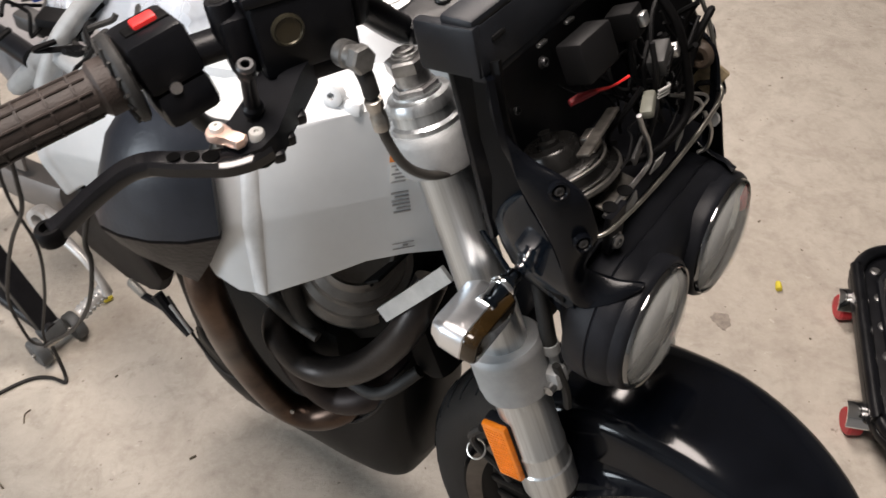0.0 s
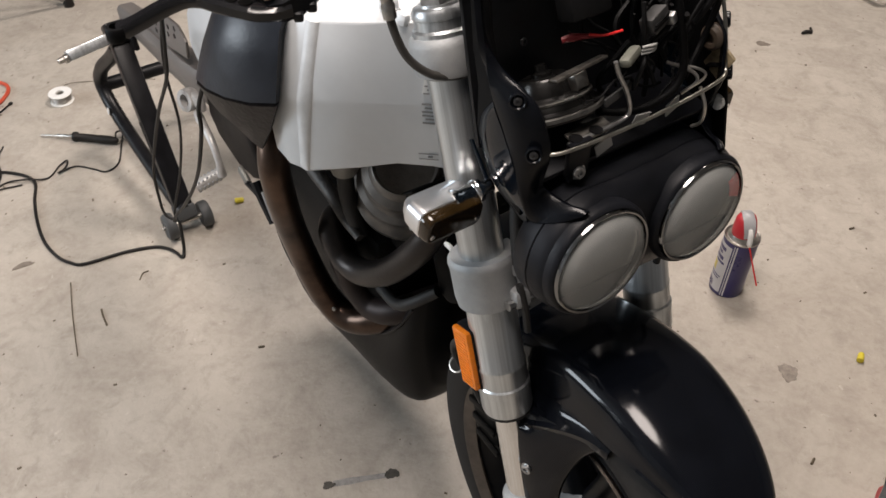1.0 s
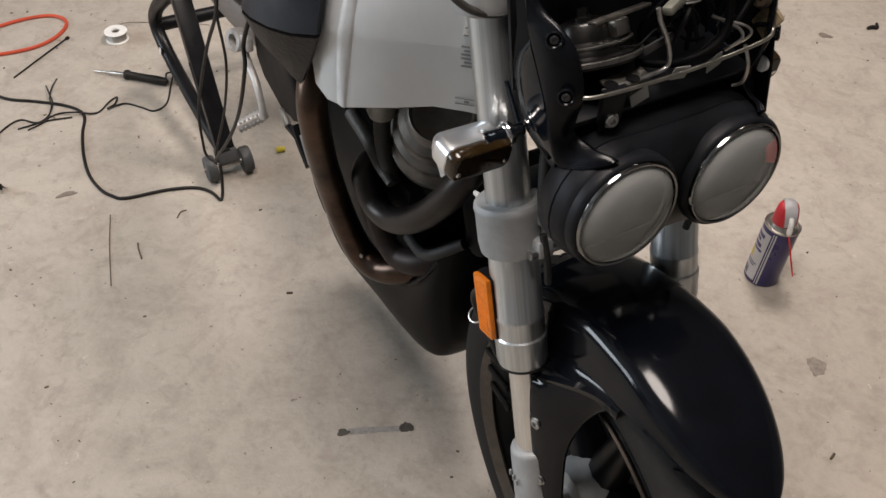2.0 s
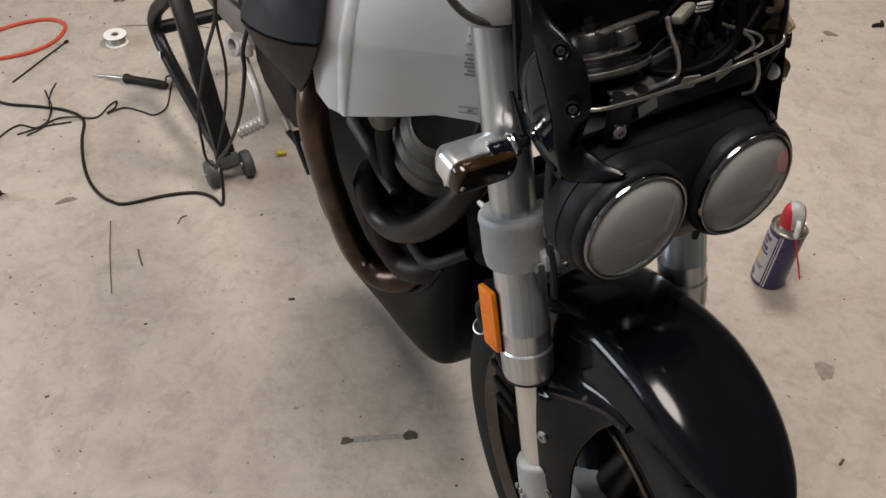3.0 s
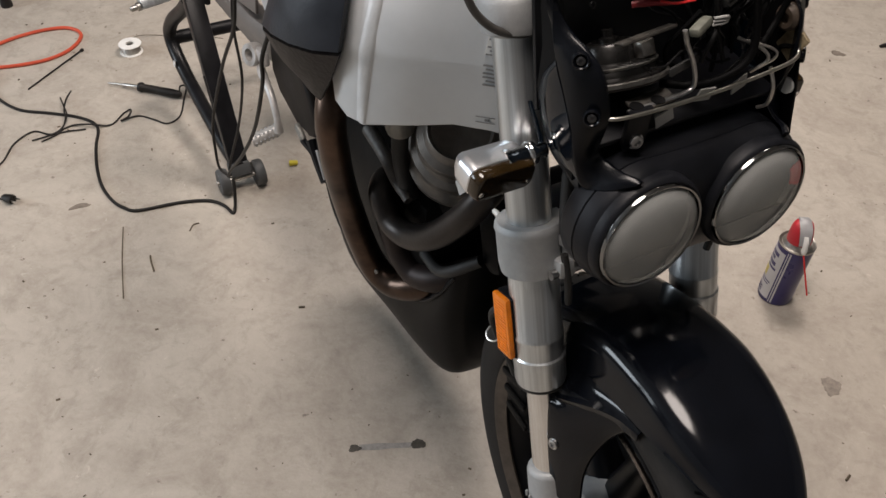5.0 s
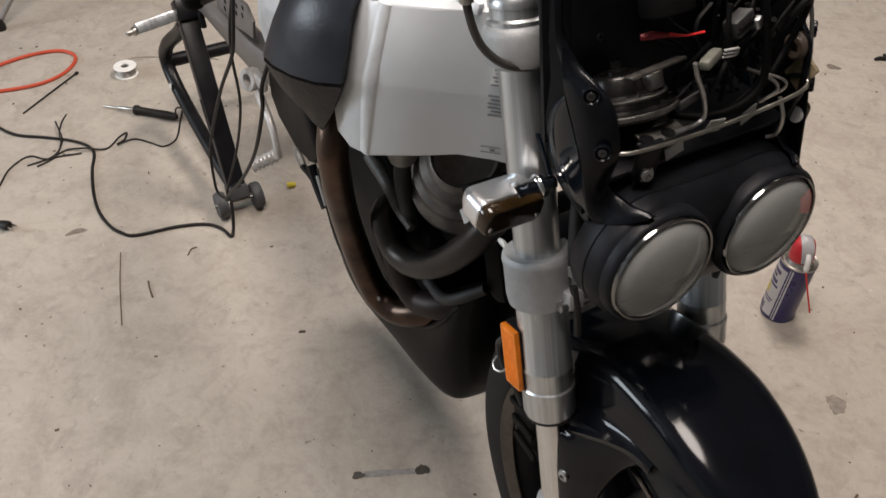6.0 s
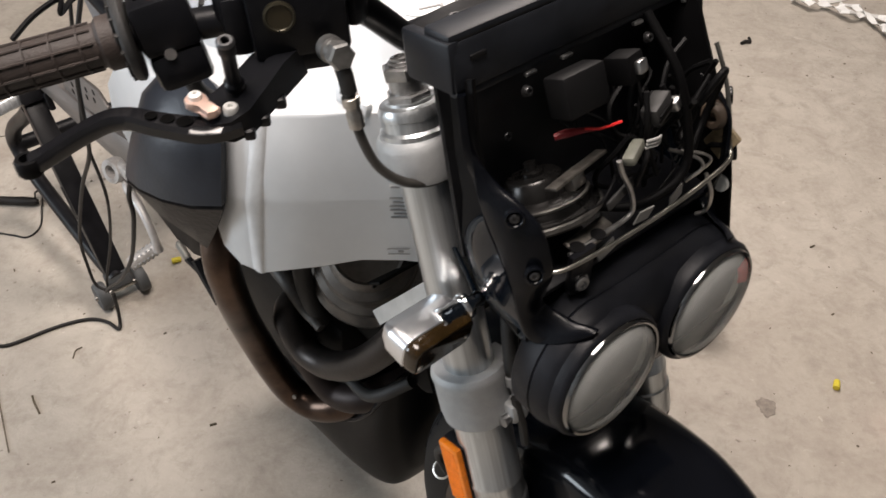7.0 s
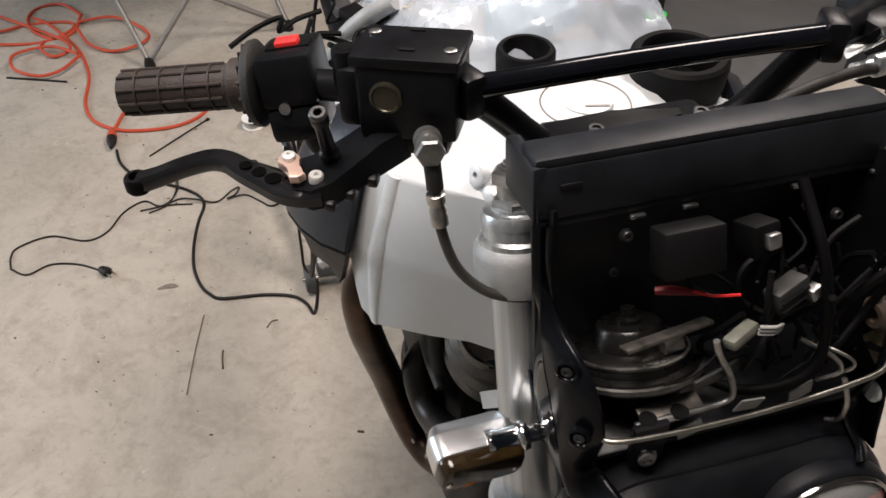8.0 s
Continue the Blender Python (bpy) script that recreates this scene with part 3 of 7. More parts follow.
# brake caliper and its hose behind the fork leg
CAL = part("caliper", box((0.05, 0.03, 0.075), (-0.100, -0.082, 0.435), (0, -14, 0), 0.010), ENGINE, BIKE, "dirty dark brake caliper")
for k in range(3):
    part("caliper_rib", box((0.044, 0.006, 0.010), (-0.104 + 0.009 * k, -0.099, 0.46 - 0.026 * k), (0, -14 + 8 * k, 0), 0.003), ENGINE, CAL)
part("caliper_hose", tube([(-0.125, -0.118, 0.575), (-0.140, -0.115, 0.545), (-0.138, -0.108, 0.515), (-0.118, -0.10, 0.485), (-0.098, -0.095, 0.455)], 0.0042, seg=8), RUBBER, BIKE)
part("hose_ring", tube([Vector((-0.138, -0.110, 0.512)) + Vector((0.010 * math.cos(a), 0.008 * math.sin(a), 0.006 * math.sin(a))) for a in [2 * math.pi * k / 12 for k in range(13)]], 0.0012, seg=6, step=2), STEEL, BIKE)

# headlamps
def capsule(r, half, cz, n=16):
    ring = [(-half + r * math.cos(radians(90 + 180 * k / n)), cz + r * math.sin(radians(90 + 180 * k / n))) for k in range(n + 1)]
    return ring + [(half + r * math.cos(radians(-90 + 180 * k / n)), cz + r * math.sin(radians(-90 + 180 * k / n))) for k in range(n + 1)]


def waisted(r, half, cz, dip, n=16):
    """A capsule with a shallow waist between its two rounds."""
    out = capsule(r, half, cz, n)

    def waist(s):
        return [(half * (1 - 2 * k / 6), cz + s * (r - dip * (1 - abs(1 - 2 * k / 6) ** 2))) for k in range(1, 6)]

    return out[:n + 1] + waist(-1)[::-1] + out[n + 1:] + waist(1)


LT = Matrix.Translation((-0.011, 0, 0.767)) @ Euler((0, radians(-5), 0)).to_matrix().to_4x4()
rings = []
for x, r, half, dz, dip in [(-0.100, 0.024, 0.040, 0.004, 0), (-0.060, 0.034, 0.050, 0.004, 0), (-0.040, 0.050, 0.060, 0.002, 0), (-0.036, 0.0585, 0.061, 0.001, 0.0), (-0.033, 0.0606, 0.061, 0.001, 0.0), (-0.0155, 0.0614, 0.061, 0.0, 0.002), (-0.0145, 0.0600, 0.061, 0.0, 0.002), (-0.0130, 0.0614, 0.061, 0.0, 0.003), (-0.003, 0.0600, 0.061, 0.0, 0.008), (0.003, 0.0575, 0.061, 0.0, 0.022), (0.005, 0.0550, 0.061, 0.0, 0.026)]:
    rings.append([LT @ Vector((x, y, z)) for y, z in waisted(r, half, dz, dip)])
RIMCHROME = shade("lamp_rim_chrome", (0.20, 0.20, 0.20), 0.10, metal=1.0, vary=0.1, scale=40)
LAMPS = part("headlamp_shroud", loft(rings), MATTE, BIKE, "matte black twin headlamp shroud", 50)
rings = []
for x, r, lift in [(-0.105, 0.054, 0.006), (-0.085, 0.0585, 0.005), (-0.060, 0.0600, 0.003), (-0.034, 0.0604, 0.001), (-0.026, 0.0598, 0.0)]:
    top = [(0.061 + r * math.cos(radians(w)), lift + r * math.sin(radians(w))) for w in (25, 40, 55, 72, 90)] + [(-0.061 + r * math.cos(radians(w)), lift + r * math.sin(radians(w))) for w in (90, 103, 116)]
    rings.append([LT @ Vector((x, y, z)) for y, z in top + [(-0.080, 0.030), (0.085, 0.015)]])
part("shroud_top", loft(rings), MATTE, LAMPS, "black shelf behind the lamps", 50)
for side in SIDES:
    a, b = LT @ Vector((0.0, side * 0.061, 0)), LT @ Vector((1.0, side * 0.061, 0))
    lamp = part("headlamp", lathe([(0.050, 0.0), (0.0570, 0.0), (0.0572, 0.010), (0.0555, 0.0135), (0.0535, 0.0145), (0.0520, 0.012), (0.050, 0.0)], a, b, cap=False, seg=56), MATTE, LAMPS)
    part("bezel", lathe([(0.0522, 0.009), (0.0532, 0.0150), (0.0518, 0.0178), (0.0502, 0.0172), (0.0496, 0.010), (0.0522, 0.009)], a, b, cap=False, seg=56), RIMCHROME, lamp, "dulled chrome lamp rim")
    part("bowl", lathe([(0.0500, 0.011), (0.047, -0.004), (0.040, -0.018), (0.030, -0.027), (0.018, -0.032), (0.0, -0.033)], a, b, cap=False, seg=48), REFLECT, lamp, "silvery lamp reflector")
    part("bulb_shield", lathe([(0.0, -0.006), (0.008, -0.007), (0.011, -0.012), (0.011, -0.032)], a, b, cap=False, seg=20), CHROME, lamp)
    # added matte plate paints the dark lower part seen in the bowl
    part("bowl_dark_patch", plate(arc((0, 0), 0.047, 212, 328, 16), 0.002, LT @ Matrix.Translation((0.0105, side * 0.061, 0)) @ Matrix(((0, 0, 1, 0), (1, 0, 0, 0), (0, 1, 0, 0), (0, 0, 0, 1))), 0), MATTE, lamp, "dark plate painting shade low in the lamp bowl")
    glass = part("lens", lathe([(0.0495, 0.0150), (0.046, 0.0195), (0.036, 0.0240), (0.018, 0.0268), (0.0, 0.0276), (0.0, 0.0258), (0.018, 0.0250), (0.036, 0.0222), (0.046, 0.0177), (0.0495, 0.0132), (0.0495, 0.0150)], a, b, cap=False, seg=56), CLEARG, lamp, "clear round lamp lens", 60)
    glass.visible_shadow = False
part("side_marker", lathe([(0.0495, 0.004), (0.0500, 0.012)], LT @ Vector((0, 0.061, 0)), LT @ Vector((1, 0.061, 0)), cap=False, seg=56), REFLECT, LAMPS)
LENSPLANE = Matrix(((0, 0, 1, 0), (1, 0, 0, 0), (0, 1, 0, 0), (0, 0, 0, 1)))
# red plate paints a red reflection at the lens edge
part("red_glint", plate(arc((0, 0), 0.0488, -4, 34, 10) + arc((0, 0), 0.0375, 30, 2, 8), 0.0016, LT @ Matrix.Translation((0.0150, 0.061, 0)) @ LENSPLANE, 0.0004), RED, LAMPS, "red crescent painting a reflection inside the lamp's rim")
# added matte crescent paints the shade on the bowl's side wall
part("rim_shade", plate(arc((0, 0), 0.0490, -62, 44, 18) + arc((0, 0), 0.0425, 36, -54, 18), 0.0012, LT @ Matrix.Translation((0.0140, -0.061, 0)) @ LENSPLANE, 0), MATTE, LAMPS, "dark crescent painting shade inside the lamp's rim")

# fairing side panels around the open cockpit: a bolted bracket, a glossy cover behind it
PANEL_OUT = [(-0.111, 0.1215, 0.990), (-0.103, 0.1215, 0.955), (-0.095, 0.1215, 0.925), (-0.086, 0.1215, 0.906), (-0.073, 0.1210, 0.887), (-0.063, 0.1200, 0.869), (-0.057, 0.1190, 0.857), (-0.052, 0.1180, 0.845), (-0.046, 0.1160, 0.829), (-0.041, 0.1100, 0.807), (-0.023, 0.1000, 0.812), (-0.006, 0.0830, 0.824)]
PANEL_IN = [(-0.119, 0.1130, 0.986), (-0.113, 0.1130, 0.955), (-0.087, 0.1120, 0.931), (-0.065, 0.1090, 0.923), (-0.049, 0.1050, 0.912), (-0.041, 0.1010, 0.893), (-0.037, 0.0980, 0.873), (-0.042, 0.0960, 0.852), (-0.046, 0.0920, 0.833), (-0.031, 0.0890, 0.829), (-0.014, 0.0840, 0.830), (-0.005, 0.0780, 0.829)]
COVER_FRONT = [(-0.086, 0.1215, 0.906), (-0.081, 0.1215, 0.898), (-0.073, 0.1210, 0.887), (-0.066, 0.1205, 0.876), (-0.060, 0.1200, 0.866), (-0.053, 0.1175, 0.845), (-0.048, 0.1145, 0.826), (-0.044, 0.1090, 0.802)]
COVER_BACK = [(-0.096, 0.1160, 0.898), (-0.109, 0.1140, 0.879), (-0.115, 0.1120, 0.859), (-0.112, 0.1110, 0.843), (-0.106, 0.1100, 0.829), (-0.092, 0.1090, 0.811), (-0.068, 0.1080, 0.802), (-0.048, 0.1070, 0.796)]


def side_panel(side):
    out_, in_ = smooth_line([Vector((x, side * y, z)) for x, y, z in PANEL_OUT], 4), smooth_line([Vector((x, side * y, z)) for x, y, z in PANEL_IN], 4)
    rings = []
    for k, (o, i) in enumerate(zip(out_, in_)):
        run = (out_[min(k + 1, len(out_) - 1)] - out_[max(k - 1, 0)]).normalized()
        n = run.cross(i - o).normalized()
        n = n if n.x > 0 else -n
        q = n * 0.004
        rings.append([o - q, o - q * 0.25, o.lerp(i, 0.06) + q * 0.25, o.lerp(i, 0.5) + q * 0.5, o.lerp(i, 0.94) + q * 0.1, i - q * 0.25, i - q])
    p = part("side_panel", loft(rings), PANELM, BIKE, "satin blue-black fairing side panel", 50)
    for x, z, y in ((-0.0610, 0.9185, 0.1165), (-0.0415, 0.8770, 0.1120)):
        at, to = Vector((x, side * y, z)), Vector((x + 0.75, side * (y + 0.60), z + 0.22))
        part("bolt_boss", lathe([(0.0072, -0.003), (0.0072, 0.0008), (0.0060, 0.0016), (0.0046, 0.0004), (0.0042, -0.001)], at, to, seg=20), PANELM, p)
        part("flange_bolt", lathe([(0.0036, -0.001), (0.0036, 0.0006), (0.0028, 0.0012), (0.0018, 0.0012), (0.0016, 0.0004)], at, to, seg=12), DULLBOLT, p)
    rows = [smooth_line([Vector((x, side * y, z)) for x, y, z in line], 4) for line in (COVER_FRONT, COVER_BACK)]
    rings = []
    for k, (f, b) in enumerate(zip(*rows)):
        u = k / (len(rows[0]) - 1)
        bulge = Vector((0, side * 0.0050 * math.sin(math.pi * min(1, u * 1.1)), 0))
        rings.append([f - Vector((0, side * 0.005, 0)), f, f.lerp(b, 0.3) + bulge * 0.9, f.lerp(b, 0.62) + bulge, f.lerp(b, 0.9) + bulge * 0.35, b, b - Vector((0, side * 0.006, 0))])
    part("panel_cover", loft(rings), COVERM, p, "blue-black glossy lower cover", 60)
    part("panel_trim", plate([(-0.132, 0.836), (-0.128, 0.838), (-0.094, 0.800), (-0.099, 0.796)], 0.003, Matrix(((1, 0, 0, 0), (0, 0, 1, side * 0.1085), (0, 1, 0, 0), (0, 0, 0, 1))), 0.001), COVERM, p)
    part("inner_wall", plate([(-0.113, 0.998), (-0.106, 0.955), (-0.094, 0.918), (-0.078, 0.888), (-0.062, 0.866), (-0.055, 0.84), (-0.052, 0.806), (-0.10, 0.822), (-0.118, 0.86), (-0.117, 0.90), (-0.128, 0.93), (-0.136, 0.985)] if side < 0 else [(-0.113, 0.998), (-0.096, 0.968), (-0.078, 0.938), (-0.060, 0.908), (-0.044, 0.878), (-0.036, 0.850), (-0.030, 0.825), (-0.024, 0.804), (-0.050, 0.800), (-0.10, 0.822), (-0.150, 0.86), (-0.165, 0.93), (-0.150, 0.985)], 0.003, Matrix(((1, 0, 0, 0), (0, 0, 1, side * 0.1105), (0, 1, 0, 0), (0, 0, 0, 1))), 0.001), DARK, p)
    return p


PANELS = [side_panel(side) for side in SIDES]
part("rusty_bracket", box((0.022, 0.004, 0.030), (-0.052, 0.1065, 0.885), (0, 25, 0), 0.003), shade("rusty_plate", (0.30, 0.24, 0.15), 0.55, metal=0.5, vary=0.5, scale=90), PANELS[1], "rust-stained metal bracket")
part("rubber_grommet", lathe([(0.012, 0), (0.012, 0.006), (0.009, 0.009), (0.005, 0.009), (0.005, 0.003)], (-0.062, 0.106, 0.905), (-0.03, -0.9, 0.95), seg=20), shade("brown_grommet", (0.07, 0.05, 0.035), 0.6), PANELS[1])
# pale disc paints the light showing through a round hole
part("panel_hole_light", lathe([(0.0075, -0.0), (0.0075, 0.003), (0.0, 0.003)], (-0.043, 0.1085, 0.846), (-0.043, -0.9, 0.846), seg=20), PAPER, PANELS[1], "pale disc standing in for light through a panel hole")

# instrument bar across the top
TOPBAR = part("instrument_bar", box((0.010, 0.236, 0.034), (-0.1275, -0.0015, 1.001), (0, -14, 0), 0.003), BARM, BIKE, "satin black instrument mounting bar")
part("bar_top", box((0.026, 0.236, 0.008), (-0.141, -0.0015, 1.0185), (0, -6, 0), 0.003), BARM, TOPBAR)
part("bar_end", box((0.050, 0.010, 0.036), (-0.148, -0.1165, 0.998), (0, -10, 0), 0.003), BARM, TOPBAR)
part("bar_end", box((0.040, 0.010, 0.036), (-0.143, 0.1135, 0.998), (0, -10, 0), 0.003), BARM, TOPBAR)
part("bar_lip", box((0.012, 0.228, 0.006), (-0.126, -0.0015, 0.981), (0, -14, 0), 0.002), BARM, TOPBAR)
for y in (-0.055, -0.020, 0.055, 0.112):
    part("bar_clip", box((0.004, 0.010, 0.003), (-0.117, y, 0.979), (0, -14, 0), 0.001), BOLT, TOPBAR, "small steel clip")
part("bar_slot", box((0.003, 0.014, 0.004), (-0.1235, -0.098, 1.006), (0, -14, 0), 0.001), BOX, TOPBAR)

# cockpit: dark backing, horn, relay, wiring
part("cockpit_back", box((0.006, 0.218, 0.170), (-0.141, 0, 0.915), (0, -14, 0), 0.003), COCKPITM, BIKE)
part("cockpit_floor", box((0.105, 0.205, 0.006), (-0.100, 0, 0.842), (0, 4, 0), 0.002), COCKPITM, BIKE)
for y, z in ((-0.052, 0.912), (-0.065, 0.972), (0.060, 0.968), (0.085, 0.955)):
    part("cockpit_bolt", hexbolt((-0.139 if z < 0.93 else -0.110, y, z), (1, 0, 0.4), 0.0034, 0.004), DULLBOLT, BIKE)
HORNM = shade("blackened_horn_steel", (0.016, 0.0155, 0.015), 0.28, metal=0.6, vary=0.5, scale=50)
RODDULL = shade("dirty_bracket_steel", (0.17, 0.16, 0.145), 0.42, metal=0.8, vary=0.5, scale=70)
PALEPLUG = shade("pale_green_plug", (0.13, 0.133, 0.11), 0.5, vary=0.25, scale=80)
LEADRED = shade("dull_red_lead", (0.22, 0.009, 0.014), 0.5, vary=0.25)
HORNRIM = shade("dulled_horn_rim", (0.16, 0.155, 0.145), 0.38, metal=0.9, vary=0.5, scale=60)
HORN = part("horn", lathe([(0.0, 0.0), (0.040, 0.0), (0.045, 0.002), (0.0465, 0.006), (0.045, 0.010), (0.040, 0.0115), (0.0385, 0.018), (0.036, 0.020), (0.024, 0.021), (0.022, 0.034), (0.020, 0.036), (0.009, 0.036), (0.009, 0.039), (0.005, 0.040), (0.005, 0.046), (0.0, 0.046)], (-0.093, -0.051, 0.861), (-0.543, -0.051, 1.751), seg=44), HORNM, BIKE, "blackened steel disc horn")
part("horn_rim", lathe([(0.0455, 0.0035), (0.0475, 0.0045), (0.0475, 0.0075), (0.0455, 0.0085), (0.0455, 0.0035)], (-0.093, -0.051, 0.861), (-0.543, -0.051, 1.751), seg=44, cap=False), HORNRIM, HORN)
part("horn_rim", lathe([(0.0375, 0.0165), (0.0395, 0.0172), (0.0395, 0.0188), (0.0375, 0.0195), (0.0375, 0.0165)], (-0.093, -0.051, 0.861), (-0.543, -0.051, 1.751), seg=44, cap=False), HORNRIM, HORN)
part("terminal", box((0.010, 0.016, 0.014), (-0.083, -0.034, 0.897), (0, -27, 10), 0.002), STEEL, HORN)
RELAY = part("relay_box", box((0.022, 0.041, 0.031), (-0.094, -0.031, 0.967), (0, -24, 0), 0.003), BOX, BIKE, "dark grey relay box")
part("relay_plug", box((0.022, 0.020, 0.022), (-0.088, 0.010, 0.972), (0, -24, 8), 0.003), DARK, RELAY)
part("plug_clip", box((0.006, 0.010, 0.010), (-0.076, 0.012, 0.978), (0, -24, 8), 0.002), BOLT, RELAY)
ROD = part("mount_rod", tube([(-0.078, -0.094, 0.868), (-0.052, -0.098, 0.871), (-0.036, -0.094, 0.8745), (-0.031, -0.06, 0.8755), (-0.029, 0.0, 0.877), (-0.031, 0.06, 0.879), (-0.035, 0.094, 0.881), (-0.042, 0.103, 0.886), (-0.050, 0.106, 0.905), (-0.064, 0.108, 0.935), (-0.08, 0.108, 0.96)], 0.0018, seg=10), RODM, BIKE, "bright steel mounting rod")
part("rod_plate", box((0.016, 0.044, 0.003), (-0.052, -0.044, 0.8675), (0, 8, 4), 0.001), RODDULL, ROD, "perforated steel bracket")
for k in range(2):
    part("bracket_hole", lathe([(0.006, 0), (0.006, 0.0008), (0.0, 0.0008)], (-0.048, -0.062 + 0.022 * k, 0.8694), (-0.05, -0.06 + 0.02 * k, 1.87), seg=16), DARK, ROD)
TAB = part("lamp_tab", plate([(-0.012, 0.020), (0.012, 0.020), (0.012, -0.012), (0.008, -0.020), (0.0, -0.023), (-0.008, -0.020), (-0.012, -0.012)], 0.006, Matrix.Translation((-0.043, -0.062, 0.850)) @ Matrix(((0, 0, 1, 0), (1, 0, 0, 0), (0, 1, 0, 0), (0, 0, 0, 1))), 0.0015), SATIN, BIKE, "black lamp mounting tab")
part("tab_bolt", hexbolt((-0.041, -0.062, 0.840), (1, -0.2, 0.2), 0.006, 0.005), BOLT, TAB)
part("horn_strap", box((0.010, 0.066, 0.003), (-0.072, -0.046, 0.918), (-4, -24, 12), 0.001), RODDULL, HORN, "dirty steel strap over the horn")
part("bent_bracket", tube([(-0.052, -0.026, 0.928), (-0.050, -0.022, 0.916), (-0.048, -0.012, 0.898), (-0.047, -0.005, 0.878), (-0.047, -0.010, 0.870), (-0.047, -0.035, 0.868), (-0.048, -0.07, 0.866)], 0.0021, seg=8, step=4), BOLT, BIKE, "bent grey bracket rod")
part("cable_tag", box((0.003, 0.038, 0.007), (-0.051, -0.018, 0.895), (0, -20, 14), 0.001), PLUGGREY, BIKE)
PLUG = part("wiring_plug", box((0.014, 0.026, 0.015), (-0.064, 0.024, 0.944), (10, -20, 15), 0.002), PLUGGREY, BIKE, "grey multi-pin wiring plug")
part("plug_pins", box((0.010, 0.010, 0.009), (-0.062, 0.041, 0.942), (10, -20, 15), 0.002), BOLT, PLUG)
for k in range(3):
    part("plug_rib", box((0.0016, 0.022, 0.0014), (-0.0560, 0.024, 0.9395 + 0.0045 * k), (10, -20, 15), 0), DARK, PLUG)
PLUG2 = part("pale_plug", box((0.010, 0.024, 0.008), (-0.054, -0.008, 0.926), (8, -20, 20), 0.0025), PALEPLUG, BIKE, "pale wiring plug")
for k in range(3):
    part("pale_wire", tube([(-0.052, 0.002, 0.926 + 0.003 * k), (-0.048, 0.010, 0.928 + 0.003 * k), (-0.052, 0.018, 0.926 + 0.002 * k)], 0.0011, seg=6, step=3), TAGM, PLUG2)
part("red_lead", tube([(-0.098, -0.044, 0.9305), (-0.094, -0.036, 0.9325), (-0.090, -0.026, 0.9325), (-0.086, -0.014, 0.931)], [0.0026, 0.0034, 0.0024, 0.0012], seg=8), LEADRED, BIKE, "red insulated lead")
part("red_wire", tube([(-0.088, -0.024, 0.9345), (-0.082, -0.012, 0.933), (-0.076, 0.002, 0.936)], 0.0011, seg=6), RED, BIKE)
part("side_conduit", tube([(-0.10, 0.040, 1.0), (-0.066, 0.044, 0.965), (-0.052, 0.050, 0.925), (-0.045, 0.050, 0.895), (-0.045, 0.036, 0.878), (-0.055, 0.010, 0.866), (-0.08, -0.01, 0.858)], 0.0036, seg=10), DARK, BIKE, "black ribbed wiring conduit")
rng = random.Random(4)
for k in range(30):
    p = Vector((-0.07 + rng.uniform(-0.02, 0.02), rng.uniform(0.0, 0.10), 0.865 + rng.uniform(0, 0.03)))
    pts = [p]
    d = Vector((rng.uniform(-0.5, 0.2), rng.uniform(-1, 1), rng.uniform(0.2, 1.2)))
    for i in range(4):
        d = (d + Vector((rng.uniform(-0.5, 0.4), rng.uniform(-0.9, 0.9), rng.uniform(-0.5, 0.7)))).normalized()
        q = pts[-1] + d * 0.021
        q.x, q.y, q.z = min(-0.045, max(-0.13, q.x)), min(0.102, max(-0.08, q.y)), min(0.99, max(0.855, q.z))
        pts.append(q)
    part("wire", tube(pts, rng.choice([0.0010, 0.0014, 0.0022]), seg=6, step=4), rng.choice([BOX, DARK, DARK, BOX, STEEL if k % 7 == 0 else DARK]), BIKE)
part("wire_loop", tube([(-0.06, 0.07, 0.93), (-0.055, 0.085, 0.955), (-0.062, 0.098, 0.94), (-0.066, 0.095, 0.905), (-0.06, 0.08, 0.89), (-0.05, 0.06, 0.885)], 0.003, seg=8), DARK, BIKE)
for (y, z), (a, b, c) in zip([(0.048, 0.862), (0.010, 0.862), (-0.030, 0.850)], [(12, 0, 10), (-10, 10, 0), (20, 0, 0)]):
    part("paper_tag", box((0.0012, 0.018, 0.013), (-0.046, y, z), (a, b, c), 0), TAGM, BIKE, "white paper wiring tag")
part("steel_hook", tube([(-0.038, 0.070, 0.878), (-0.030, 0.072, 0.862), (-0.030, 0.072, 0.845), (-0.036, 0.068, 0.838)], 0.0018, seg=6), STEEL, BIKE)
part("lead_wire", tube([(-0.06, 0.045, 0.90), (-0.045, 0.062, 0.893), (-0.040, 0.066, 0.884), (-0.046, 0.056, 0.872)], 0.0016, seg=6), STEEL, BIKE)
part("lead_wire", tube([(-0.06, 0.055, 0.895), (-0.043, 0.072, 0.892), (-0.040, 0.074, 0.884), (-0.050, 0.062, 0.868)], 0.0013, seg=6), STEEL, BIKE)


# turn signals
SIGCHROME = shade("dulled_chrome", (0.70, 0.71, 0.73), 0.32, metal=1.0, vary=0.08, scale=30, rough_vary=0.06)
def oblong(hy, hz, n=6):
    """A stadium outline in (y, z)."""
    out = []
    r = hz * 0.62
    for cy, cz, a0 in ((hy - r, hz - r, 0), (-(hy - r), hz - r, 90), (-(hy - r), -(hz - r), 180), (hy - r, -(hz - r), 270)):
        out += arc((cy, cz), r, a0, a0 + 90, n)
    return out


